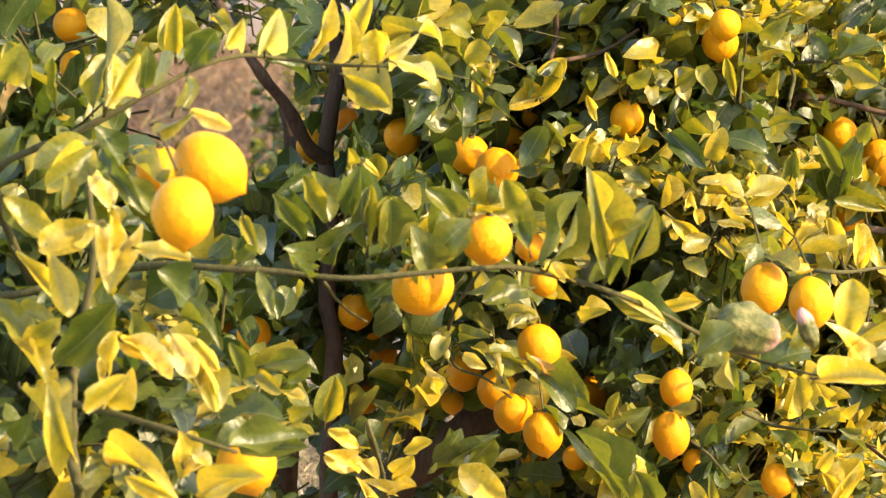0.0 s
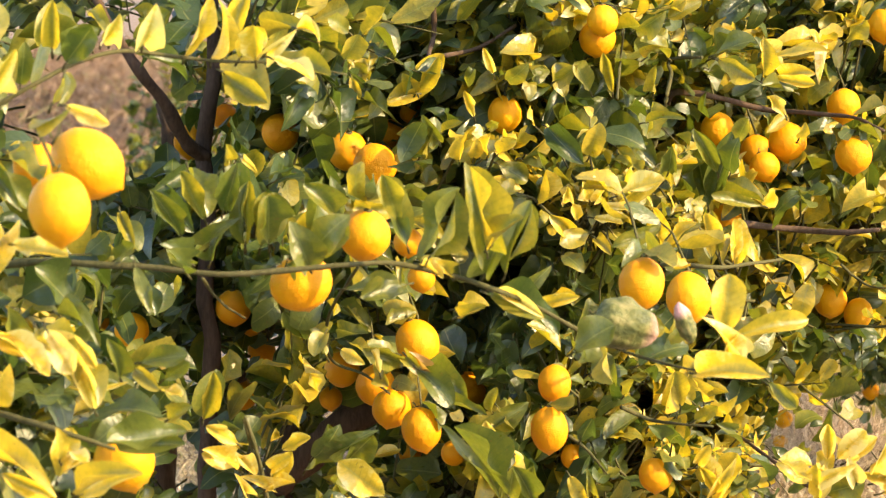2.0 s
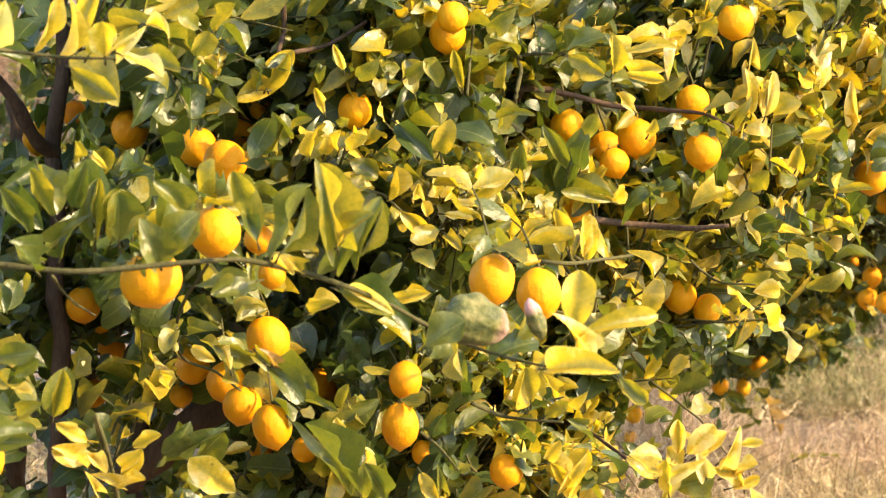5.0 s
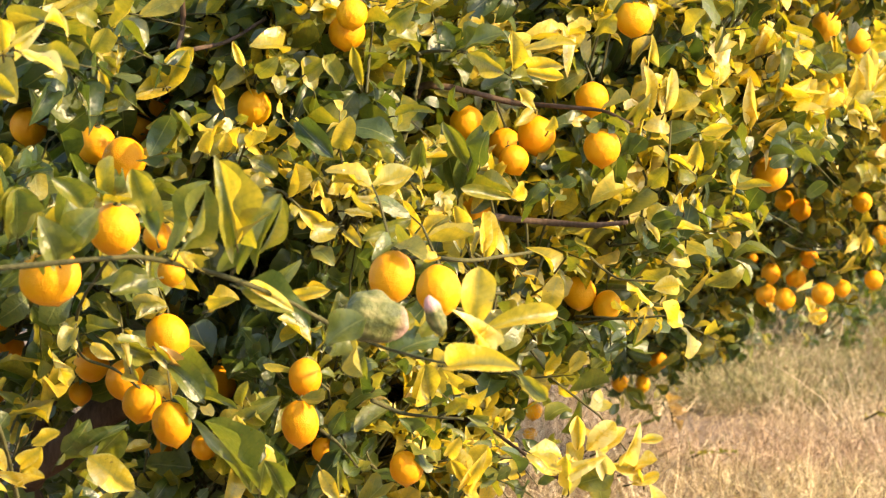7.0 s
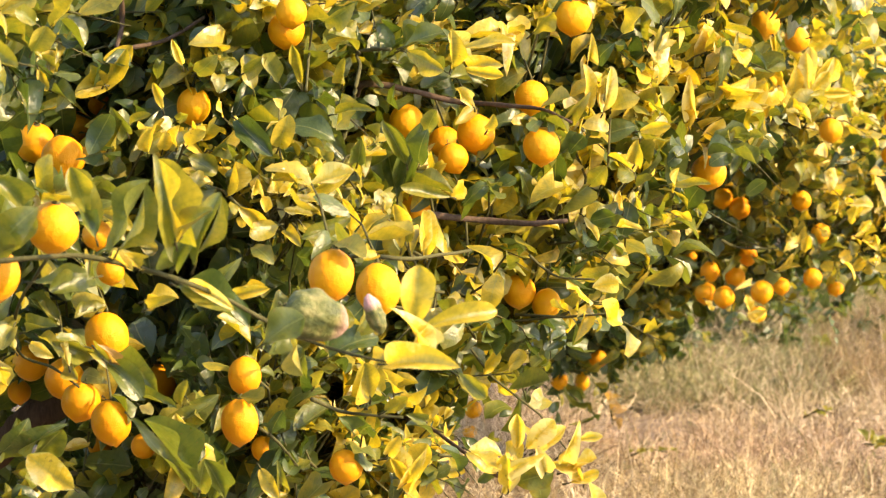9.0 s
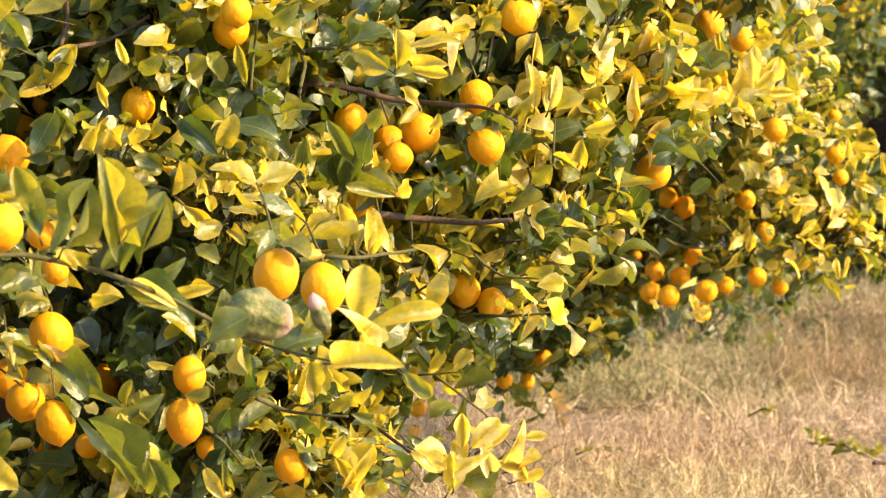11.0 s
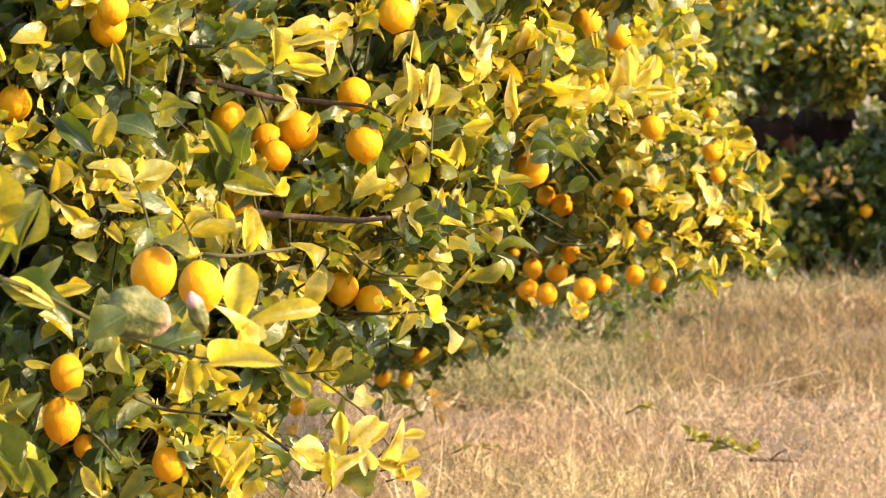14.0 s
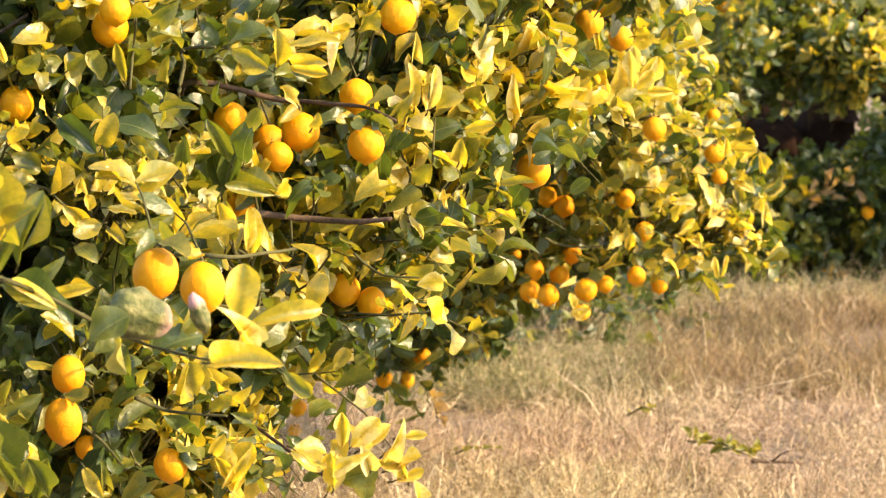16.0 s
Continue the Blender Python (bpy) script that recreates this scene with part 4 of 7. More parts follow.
def in_near_crown(p, rng):
    """Keeps the window between the boughs open, and the crown drawn in towards the grass."""
    q = p - GAP_FROM - GAP_WAY * p[1]
    if (q[0] / (0.0250 * p[1])) ** 2 + (q[2] / (0.0200 * p[1])) ** 2 < 1:
        return False
    q = p - GAP_FROM - LOW_GAP_WAY * p[1]
    if (q[0] / (0.0075 * p[1])) ** 2 + (q[2] / (0.0095 * p[1])) ** 2 < 1:
        return False
    if p[1] > 7.7 and math.sin(p[0] * 917 + p[2] * 1733) > -0.1:
        return False  # the far side of the crown is thinner
    if p[0] > 0.78 + (p[2] - 0.70) * 1.32 or p[2] < 0.12:
        return False
    return True


crown = Crown(lemon_tree, 21, in_near_crown)
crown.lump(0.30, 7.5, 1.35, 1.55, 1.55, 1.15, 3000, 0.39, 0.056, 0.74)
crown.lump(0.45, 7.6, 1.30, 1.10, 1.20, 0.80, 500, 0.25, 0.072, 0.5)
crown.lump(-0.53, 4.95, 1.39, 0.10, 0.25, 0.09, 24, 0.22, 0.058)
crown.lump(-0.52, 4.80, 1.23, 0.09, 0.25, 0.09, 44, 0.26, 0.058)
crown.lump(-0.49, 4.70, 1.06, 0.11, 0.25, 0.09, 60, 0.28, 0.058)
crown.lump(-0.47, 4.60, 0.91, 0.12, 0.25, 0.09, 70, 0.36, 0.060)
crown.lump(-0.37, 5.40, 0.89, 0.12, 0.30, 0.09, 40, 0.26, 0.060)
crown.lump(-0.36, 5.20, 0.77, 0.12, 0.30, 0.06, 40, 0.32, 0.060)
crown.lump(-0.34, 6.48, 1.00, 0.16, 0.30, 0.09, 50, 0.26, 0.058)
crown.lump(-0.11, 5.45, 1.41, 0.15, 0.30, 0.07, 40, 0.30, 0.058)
# dark leaves, tone lowered here and at z 0.84, 0.95 for inner shadow
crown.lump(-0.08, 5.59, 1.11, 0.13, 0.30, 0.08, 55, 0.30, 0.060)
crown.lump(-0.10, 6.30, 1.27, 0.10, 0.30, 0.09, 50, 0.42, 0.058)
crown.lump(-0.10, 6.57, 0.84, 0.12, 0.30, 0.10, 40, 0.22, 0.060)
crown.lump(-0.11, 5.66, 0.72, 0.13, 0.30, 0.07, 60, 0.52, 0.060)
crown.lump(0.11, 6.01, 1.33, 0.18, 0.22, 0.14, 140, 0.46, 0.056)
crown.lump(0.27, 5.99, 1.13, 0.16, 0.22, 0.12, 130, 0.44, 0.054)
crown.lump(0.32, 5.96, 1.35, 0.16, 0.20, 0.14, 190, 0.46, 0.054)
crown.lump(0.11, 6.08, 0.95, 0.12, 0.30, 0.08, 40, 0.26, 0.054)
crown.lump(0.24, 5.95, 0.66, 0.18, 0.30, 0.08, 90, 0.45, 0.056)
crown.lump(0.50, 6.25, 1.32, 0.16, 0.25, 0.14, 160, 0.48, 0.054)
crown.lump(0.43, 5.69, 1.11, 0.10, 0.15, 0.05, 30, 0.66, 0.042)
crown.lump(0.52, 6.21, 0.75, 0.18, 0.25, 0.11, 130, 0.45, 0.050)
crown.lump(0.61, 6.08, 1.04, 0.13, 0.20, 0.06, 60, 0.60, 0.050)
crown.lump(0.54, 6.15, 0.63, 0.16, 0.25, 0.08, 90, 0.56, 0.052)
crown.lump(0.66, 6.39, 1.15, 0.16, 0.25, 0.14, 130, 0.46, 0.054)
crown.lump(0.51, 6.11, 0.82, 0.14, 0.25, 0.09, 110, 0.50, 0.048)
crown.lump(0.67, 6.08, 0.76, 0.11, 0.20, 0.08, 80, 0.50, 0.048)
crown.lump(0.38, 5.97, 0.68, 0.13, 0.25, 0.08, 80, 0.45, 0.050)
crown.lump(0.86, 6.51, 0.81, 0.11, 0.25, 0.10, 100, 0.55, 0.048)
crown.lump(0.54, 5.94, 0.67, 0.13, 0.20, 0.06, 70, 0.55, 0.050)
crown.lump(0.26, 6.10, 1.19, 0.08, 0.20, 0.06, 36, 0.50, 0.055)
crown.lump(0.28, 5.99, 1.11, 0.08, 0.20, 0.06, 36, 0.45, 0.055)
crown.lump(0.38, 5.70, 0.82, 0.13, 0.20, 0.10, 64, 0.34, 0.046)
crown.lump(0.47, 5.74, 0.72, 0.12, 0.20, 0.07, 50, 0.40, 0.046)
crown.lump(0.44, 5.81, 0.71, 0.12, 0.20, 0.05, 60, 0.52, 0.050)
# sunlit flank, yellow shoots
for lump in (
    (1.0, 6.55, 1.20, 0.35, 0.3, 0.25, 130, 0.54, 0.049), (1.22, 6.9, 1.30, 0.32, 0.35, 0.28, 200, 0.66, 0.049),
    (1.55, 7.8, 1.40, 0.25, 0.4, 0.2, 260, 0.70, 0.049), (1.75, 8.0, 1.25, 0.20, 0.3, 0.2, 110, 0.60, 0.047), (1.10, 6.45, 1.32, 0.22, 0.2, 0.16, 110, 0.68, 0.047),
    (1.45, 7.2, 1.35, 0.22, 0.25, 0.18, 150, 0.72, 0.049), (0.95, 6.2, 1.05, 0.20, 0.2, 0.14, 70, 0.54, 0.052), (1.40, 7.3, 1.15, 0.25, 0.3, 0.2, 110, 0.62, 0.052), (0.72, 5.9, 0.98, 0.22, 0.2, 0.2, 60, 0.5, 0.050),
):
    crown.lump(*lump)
crown.heart = None


def rosette(x, y, z, tone, size):
    """Two upright tufts of starved yellow leaves at the end of a bough."""
    for shift, count, less in ((0.0, 8, 0.0), (0.018, 6, 0.06)):
        grow = unit(np.array([crown.rng.normal(0.25, 0.35), -0.35, 0.8]))
        crown.shoot(np.array([x + shift, y + shift, z - shift * 0.8]), grow, size * crown.rng.uniform(0.8, 1.5), count, tone - less, size * (1 - 2 * less))


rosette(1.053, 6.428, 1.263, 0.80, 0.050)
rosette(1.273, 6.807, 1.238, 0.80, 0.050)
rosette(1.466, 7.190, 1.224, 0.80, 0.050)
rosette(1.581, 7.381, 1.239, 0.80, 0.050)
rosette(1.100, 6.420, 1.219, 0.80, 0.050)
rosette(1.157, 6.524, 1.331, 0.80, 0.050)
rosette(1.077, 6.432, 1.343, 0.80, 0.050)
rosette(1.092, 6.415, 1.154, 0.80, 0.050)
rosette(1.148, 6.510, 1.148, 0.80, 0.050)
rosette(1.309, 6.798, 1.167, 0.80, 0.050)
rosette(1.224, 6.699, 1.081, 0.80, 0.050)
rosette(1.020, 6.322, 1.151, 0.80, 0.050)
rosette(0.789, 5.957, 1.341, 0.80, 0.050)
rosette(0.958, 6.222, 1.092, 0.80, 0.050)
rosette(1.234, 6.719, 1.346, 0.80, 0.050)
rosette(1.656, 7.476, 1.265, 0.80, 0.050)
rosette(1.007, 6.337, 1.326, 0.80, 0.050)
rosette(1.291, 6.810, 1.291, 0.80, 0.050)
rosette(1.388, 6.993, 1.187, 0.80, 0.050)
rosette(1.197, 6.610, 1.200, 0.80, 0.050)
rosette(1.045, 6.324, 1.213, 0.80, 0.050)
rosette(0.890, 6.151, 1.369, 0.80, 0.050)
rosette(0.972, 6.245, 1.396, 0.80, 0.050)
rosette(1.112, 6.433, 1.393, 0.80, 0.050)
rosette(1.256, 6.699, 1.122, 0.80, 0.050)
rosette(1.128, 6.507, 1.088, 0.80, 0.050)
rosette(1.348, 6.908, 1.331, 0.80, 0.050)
rosette(0.269, 5.647, 1.210, 0.72, 0.036)
rosette(0.294, 5.642, 1.185, 0.72, 0.036)
rosette(0.427, 5.624, 1.132, 0.72, 0.036)
rosette(0.394, 5.626, 1.113, 0.72, 0.036)
rosette(0.448, 5.620, 1.099, 0.72, 0.036)
rosette(0.521, 5.612, 1.092, 0.72, 0.036)
rosette(0.594, 5.603, 1.079, 0.72, 0.036)
rosette(0.634, 5.598, 1.066, 0.72, 0.036)
rosette(0.208, 5.652, 1.204, 0.72, 0.036)
rosette(0.412, 5.625, 1.120, 0.72, 0.036)
rosette(0.438, 5.622, 1.116, 0.72, 0.036)
crown.spurs(("lemons on the near boughs", "lemons inside the crown", "lemons in the middle of the crown", "lemons low in the crown", "lemons on the sunny flank"))
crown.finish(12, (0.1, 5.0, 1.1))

STALKS = {}  # the short stalks of leaves that stand out, tree by tree


def own_leaf(base, tip, width, turn, tone, tree=lemon_tree):
    """A leaf that stands out, on a short stalk of its own."""
    b, e = Vector(base), Vector(tip)
    rng = np.random.default_rng(int(abs(b.x) * 1000) * 977 + int(b.z * 1000))
    ahead = (e - b).normalized()
    face = (Vector(EYE) - b).normalized() + Vector((0.15, 0, 0.3)) + Vector(rng.normal(0, 0.28, 3))
    face = Matrix.Rotation(radians(turn * rng.choice((-1, 1))), 3, ahead) @ face
    shape = int(rng.integers(0, 10))
    ob = single_leaf(tree, b, ahead, face, (e - b).length, width * 1.2, tone, rng, shape)
    # the blade bends down its length: turn and stretch it until its tip lies where it should
    root = b - tree.location
    bent = ob.matrix_basis @ ob.data.vertices[len(ob.data.vertices) - 3].co - root
    turn_to = bent.rotation_difference(e - b).to_matrix().to_4x4()
    ob.matrix_basis = Matrix.Translation(root) @ turn_to @ Matrix.Scale((e - b).length / bent.length, 4) @ Matrix.Translation(-root) @ ob.matrix_basis
    STALKS.setdefault(tree, []).append((b - ahead * 0.010 + Vector((0, 0.016, -0.002)), b - ahead * 0.005, b, b + ahead * 0.004))
    return ob


own_leaf((-0.481, 4.050, 1.373), (-0.461, 4.020, 1.416), 0.032, 10, 0.62)
own_leaf((-0.379, 4.120, 1.345), (-0.367, 4.090, 1.403), 0.035, 10, 1.00)
own_leaf((-0.371, 4.060, 1.344), (-0.333, 4.030, 1.405), 0.017, 25, 1.00)
own_leaf((-0.366, 4.500, 1.351), (-0.358, 4.470, 1.404), 0.024, 5, 0.42)
own_leaf((-0.309, 4.250, 1.401), (-0.306, 4.220, 1.457), 0.026, 10, 0.66)
own_leaf((-0.286, 4.150, 1.387), (-0.255, 4.120, 1.427), 0.036, 5, 0.30)
own_leaf((-0.286, 4.100, 1.374), (-0.292, 4.070, 1.340), 0.014, 25, 0.52)
own_leaf((-0.443, 4.200, 1.342), (-0.442, 4.170, 1.397), 0.014, 10, 0.46)
own_leaf((-0.202, 4.200, 1.406), (-0.185, 4.170, 1.453), 0.036, 5, 1.00)
own_leaf((-0.254, 4.300, 1.407), (-0.232, 4.270, 1.440), 0.024, 15, 1.00)
own_leaf((-0.077, 4.350, 1.384), (-0.079, 4.320, 1.426), 0.033, 5, 0.84)
own_leaf((-0.063, 4.350, 1.393), (-0.028, 4.320, 1.421), 0.026, 10, 0.98)
own_leaf((-0.028, 4.350, 1.420), (-0.001, 4.320, 1.403), 0.013, 20, 0.98)
own_leaf((-0.114, 4.300, 1.371), (-0.062, 4.270, 1.336), 0.040, 5, 0.60)
own_leaf((-0.057, 4.300, 1.387), (-0.009, 4.270, 1.362), 0.024, 15, 0.98)
own_leaf((-0.428, 4.000, 1.206), (-0.476, 3.970, 1.250), 0.026, 5, 0.66)
own_leaf((-0.375, 3.950, 1.224), (-0.433, 3.920, 1.201), 0.029, 5, 0.74)
own_leaf((-0.354, 3.920, 1.242), (-0.353, 3.890, 1.197), 0.023, 10, 0.84)
own_leaf((-0.383, 4.020, 1.301), (-0.433, 3.990, 1.261), 0.034, 10, 0.62)
own_leaf((-0.406, 3.980, 1.270), (-0.410, 3.950, 1.238), 0.022, 10, 0.50)
own_leaf((-0.374, 3.900, 1.277), (-0.351, 3.870, 1.243), 0.019, 10, 0.92)
own_leaf((-0.355, 3.950, 1.274), (-0.318, 3.920, 1.234), 0.027, 15, 0.36)
own_leaf((-0.372, 4.000, 1.302), (-0.354, 3.970, 1.267), 0.023, 10, 0.30)
own_leaf((-0.333, 3.920, 1.297), (-0.295, 3.890, 1.268), 0.022, 10, 0.46)
own_leaf((-0.423, 3.920, 1.198), (-0.398, 3.890, 1.127), 0.027, 10, 0.76)
own_leaf((-0.292, 4.300, 1.099), (-0.333, 4.270, 1.147), 0.040, 5, 0.14)
own_leaf((-0.351, 4.100, 1.081), (-0.347, 4.070, 1.119), 0.030, 5, 0.46)
own_leaf((-0.346, 3.950, 1.095), (-0.301, 3.920, 1.077), 0.021, 10, 0.86)
own_leaf((-0.288, 3.850, 1.114), (-0.259, 3.820, 1.071), 0.029, 10, 1.00)
own_leaf((-0.263, 3.880, 1.105), (-0.236, 3.850, 1.073), 0.022, 15, 1.00)
own_leaf((-0.360, 3.920, 1.064), (-0.347, 3.890, 1.113), 0.019, 15, 0.86)
own_leaf((-0.462, 4.050, 1.086), (-0.420, 4.020, 1.115), 0.027, 5, 0.62)
own_leaf((-0.383, 3.750, 1.002), (-0.403, 3.720, 1.078), 0.041, 5, 0.66)
own_leaf((-0.371, 3.780, 1.040), (-0.324, 3.750, 1.081), 0.026, 15, 0.84)
own_leaf((-0.467, 4.000, 0.969), (-0.441, 3.970, 1.016), 0.022, 10, 0.30)
own_leaf((-0.486, 4.302, 1.358), (-0.506, 4.286, 1.413), 0.034, 15, 0.55)
own_leaf((-0.505, 4.200, 1.332), (-0.500, 4.203, 1.378), 0.014, 30, 1.20)
own_leaf((-0.388, 4.200, 1.339), (-0.386, 4.230, 1.464), 0.009, 60, 0.62)
own_leaf((-0.409, 4.300, 1.335), (-0.393, 4.325, 1.397), 0.034, 10, 0.50)
own_leaf((-0.390, 4.250, 1.336), (-0.353, 4.235, 1.399), 0.027, -30, 0.60)
own_leaf((-0.415, 5.002, 1.339), (-0.395, 5.006, 1.389), 0.028, 10, 0.35)
own_leaf((-0.328, 4.505, 1.393), (-0.328, 4.530, 1.455), 0.029, 20, 0.50)
own_leaf((-0.300, 4.305, 1.393), (-0.258, 4.307, 1.422), 0.038, 10, 0.35)
own_leaf((-0.306, 4.200, 1.338), (-0.286, 4.203, 1.374), 0.016, 20, 0.50)
own_leaf((-0.292, 3.749, 1.341), (-0.252, 3.730, 1.354), 0.015, 40, 0.60)
own_leaf((-0.259, 3.750, 1.353), (-0.213, 3.718, 1.336), 0.017, 20, 1.00)
own_leaf((-0.283, 4.509, 1.439), (-0.256, 4.486, 1.409), 0.023, 15, 0.55)
own_leaf((-0.255, 4.506, 1.405), (-0.237, 4.508, 1.436), 0.024, -20, 0.50)
own_leaf((-0.228, 4.506, 1.405), (-0.183, 4.489, 1.440), 0.036, 0, 0.52)
own_leaf((-0.162, 4.404, 1.388), (-0.133, 4.410, 1.463), 0.019, 40, 0.85)
own_leaf((-0.133, 4.454, 1.383), (-0.125, 4.460, 1.456), 0.018, -40, 0.85)
own_leaf((-0.119, 4.505, 1.386), (-0.089, 4.510, 1.462), 0.025, 20, 0.85)
own_leaf((-0.097, 4.404, 1.384), (-0.067, 4.377, 1.421), 0.035, 10, 0.80)
own_leaf((-0.067, 4.606, 1.403), (0.001, 4.566, 1.408), 0.027, 20, 0.60)
own_leaf((-0.057, 4.404, 1.387), (0.012, 4.353, 1.365), 0.031, -10, 0.50)
own_leaf((-0.115, 4.504, 1.381), (-0.063, 4.449, 1.321), 0.043, 10, 0.60)
own_leaf((-0.215, 4.604, 1.379), (-0.168, 4.632, 1.349), 0.033, 20, 0.20)
own_leaf((-0.534, 4.393, 1.237), (-0.504, 4.398, 1.308), 0.041, 20, 0.25)
own_leaf((-0.402, 4.197, 1.297), (-0.464, 4.165, 1.270), 0.033, 20, 0.50)
own_leaf((-0.397, 4.146, 1.293), (-0.444, 4.103, 1.247), 0.039, 0, 0.75)
own_leaf((-0.503, 4.192, 1.239), (-0.443, 4.149, 1.194), 0.037, 10, 0.45)
own_leaf((-0.386, 4.090, 1.212), (-0.447, 4.048, 1.186), 0.038, 10, 0.62)
own_leaf((-0.390, 4.094, 1.267), (-0.370, 4.051, 1.228), 0.026, 30, 0.90)
own_leaf((-0.367, 4.038, 1.188), (-0.366, 4.041, 1.230), 0.021, 20, 0.90)
own_leaf((-0.342, 3.939, 1.204), (-0.354, 3.875, 1.153), 0.058, 0, 0.95)
own_leaf((-0.325, 3.889, 1.201), (-0.264, 3.838, 1.192), 0.027, 10, 0.90)
own_leaf((-0.358, 4.196, 1.281), (-0.318, 4.173, 1.249), 0.030, 10, 0.50)
own_leaf((-0.477, 4.088, 1.182), (-0.417, 4.053, 1.120), 0.021, 30, 0.85)
own_leaf((-0.381, 4.194, 1.262), (-0.337, 4.211, 1.220), 0.035, 0, 0.45)
own_leaf((-0.419, 4.398, 1.311), (-0.387, 4.415, 1.261), 0.034, 20, 0.22)
own_leaf((-0.311, 5.387, 1.129), (-0.266, 5.353, 1.078), 0.035, 20, 0.45)
own_leaf((-0.169, 4.593, 1.238), (-0.212, 4.561, 1.213), 0.042, 20, 0.20)
own_leaf((-0.162, 4.494, 1.248), (-0.138, 4.459, 1.190), 0.037, 15, 0.45)
own_leaf((-0.201, 4.592, 1.214), (-0.158, 4.568, 1.163), 0.040, 10, 0.20)
own_leaf((-0.102, 4.589, 1.179), (-0.111, 4.614, 1.246), 0.037, 10, 0.28)
own_leaf((-0.134, 4.485, 1.136), (-0.108, 4.510, 1.194), 0.043, 10, 0.30)
own_leaf((-0.091, 4.387, 1.163), (-0.087, 4.393, 1.238), 0.022, 40, 0.45)
own_leaf((-0.072, 4.387, 1.161), (-0.055, 4.372, 1.226), 0.041, 0, 0.45)
own_leaf((0.011, 4.390, 1.195), (0.003, 4.363, 1.247), 0.055, 0, 0.40)
own_leaf((-0.015, 4.286, 1.146), (-0.037, 4.270, 1.199), 0.050, 0, 0.40)
own_leaf((-0.011, 4.286, 1.158), (0.034, 4.270, 1.206), 0.037, 10, 0.40)
own_leaf((-0.049, 5.897, 1.230), (0.012, 5.863, 1.187), 0.042, 0, 0.20)
own_leaf((0.105, 4.487, 1.153), (0.073, 4.453, 1.241), 0.036, 10, 0.48)
own_leaf((0.190, 4.237, 1.173), (0.164, 4.195, 1.273), 0.051, 5, 0.50)
own_leaf((0.193, 4.285, 1.137), (0.229, 4.270, 1.206), 0.044, 0, 0.38)
own_leaf((0.119, 4.385, 1.141), (0.167, 4.372, 1.231), 0.035, 30, 0.45)
own_leaf((0.216, 4.285, 1.136), (0.245, 4.271, 1.223), 0.020, 40, 0.45)
own_leaf((0.139, 5.600, 1.289), (0.187, 5.576, 1.360), 0.040, 10, 0.80)
own_leaf((0.153, 5.601, 1.302), (0.098, 5.570, 1.285), 0.034, 15, 0.80)
own_leaf((0.403, 4.990, 1.181), (0.465, 4.952, 1.205), 0.028, 10, 0.92)
own_leaf((0.414, 5.897, 1.239), (0.439, 5.864, 1.192), 0.038, 10, 0.42)
own_leaf((0.417, 5.947, 1.230), (0.345, 5.925, 1.207), 0.048, 0, 0.15)
own_leaf((0.369, 5.894, 1.201), (0.460, 5.871, 1.161), 0.047, 10, 0.15)
own_leaf((0.450, 5.797, 1.238), (0.530, 5.752, 1.171), 0.064, 20, 0.30)
own_leaf((0.595, 5.888, 1.118), (0.554, 5.865, 1.205), 0.056, 10, 0.22)
own_leaf((0.612, 5.788, 1.116), (0.585, 5.767, 1.236), 0.037, 10, 0.25)
own_leaf((0.617, 5.788, 1.125), (0.652, 5.767, 1.236), 0.043, -10, 0.25)
own_leaf((0.619, 5.789, 1.128), (0.698, 5.758, 1.123), 0.032, 20, 0.50)
own_leaf((0.621, 5.805, 1.347), (0.691, 5.777, 1.369), 0.050, 20, 0.35)
own_leaf((0.623, 5.755, 1.345), (0.676, 5.723, 1.314), 0.039, 0, 0.45)
own_leaf((0.523, 5.484, 1.076), (0.506, 5.469, 1.140), 0.027, 10, 0.80)
own_leaf((0.525, 5.484, 1.078), (0.567, 5.466, 1.110), 0.027, 0, 0.55)
own_leaf((0.597, 5.483, 1.068), (0.583, 5.468, 1.130), 0.030, 10, 0.60)
own_leaf((0.623, 5.481, 1.046), (0.626, 5.467, 1.118), 0.027, 10, 0.85)
own_leaf((0.061, 5.609, 1.395), (0.105, 5.592, 1.445), 0.036, 10, 0.85)
own_leaf((0.031, 4.582, 1.091), (0.107, 4.552, 1.089), 0.032, 10, 0.40)
own_leaf((0.207, 4.383, 1.104), (0.268, 4.350, 1.076), 0.023, 10, 0.50)
own_leaf((0.204, 4.482, 1.093), (0.291, 4.478, 1.042), 0.050, 10, 0.15)
own_leaf((0.192, 5.178, 1.009), (0.237, 5.158, 1.015), 0.026, 10, 0.85)
own_leaf((0.282, 4.980, 1.054), (0.313, 4.963, 1.089), 0.040, 10, 0.45)
own_leaf((0.278, 4.680, 1.063), (0.330, 4.661, 1.074), 0.020, 10, 0.85)
own_leaf((0.346, 4.478, 1.042), (0.356, 4.454, 0.985), 0.019, 30, 0.55)
own_leaf((0.296, 4.262, 1.046), (0.342, 4.250, 1.078), 0.040, 10, 0.42)
own_leaf((0.327, 4.429, 1.056), (0.311, 4.426, 1.015), 0.034, 20, 0.45)
own_leaf((0.349, 4.379, 1.061), (0.412, 4.379, 1.061), 0.031, 25, 0.58)
own_leaf((0.420, 4.477, 1.029), (0.435, 4.481, 1.076), 0.025, 10, 0.50)
own_leaf((0.390, 4.475, 1.006), (0.451, 4.477, 1.029), 0.039, 10, 0.20)
own_leaf((0.463, 4.179, 1.072), (0.467, 4.165, 1.145), 0.037, 5, 0.85)
own_leaf((0.460, 4.177, 1.041), (0.431, 4.141, 1.098), 0.033, 15, 0.90)
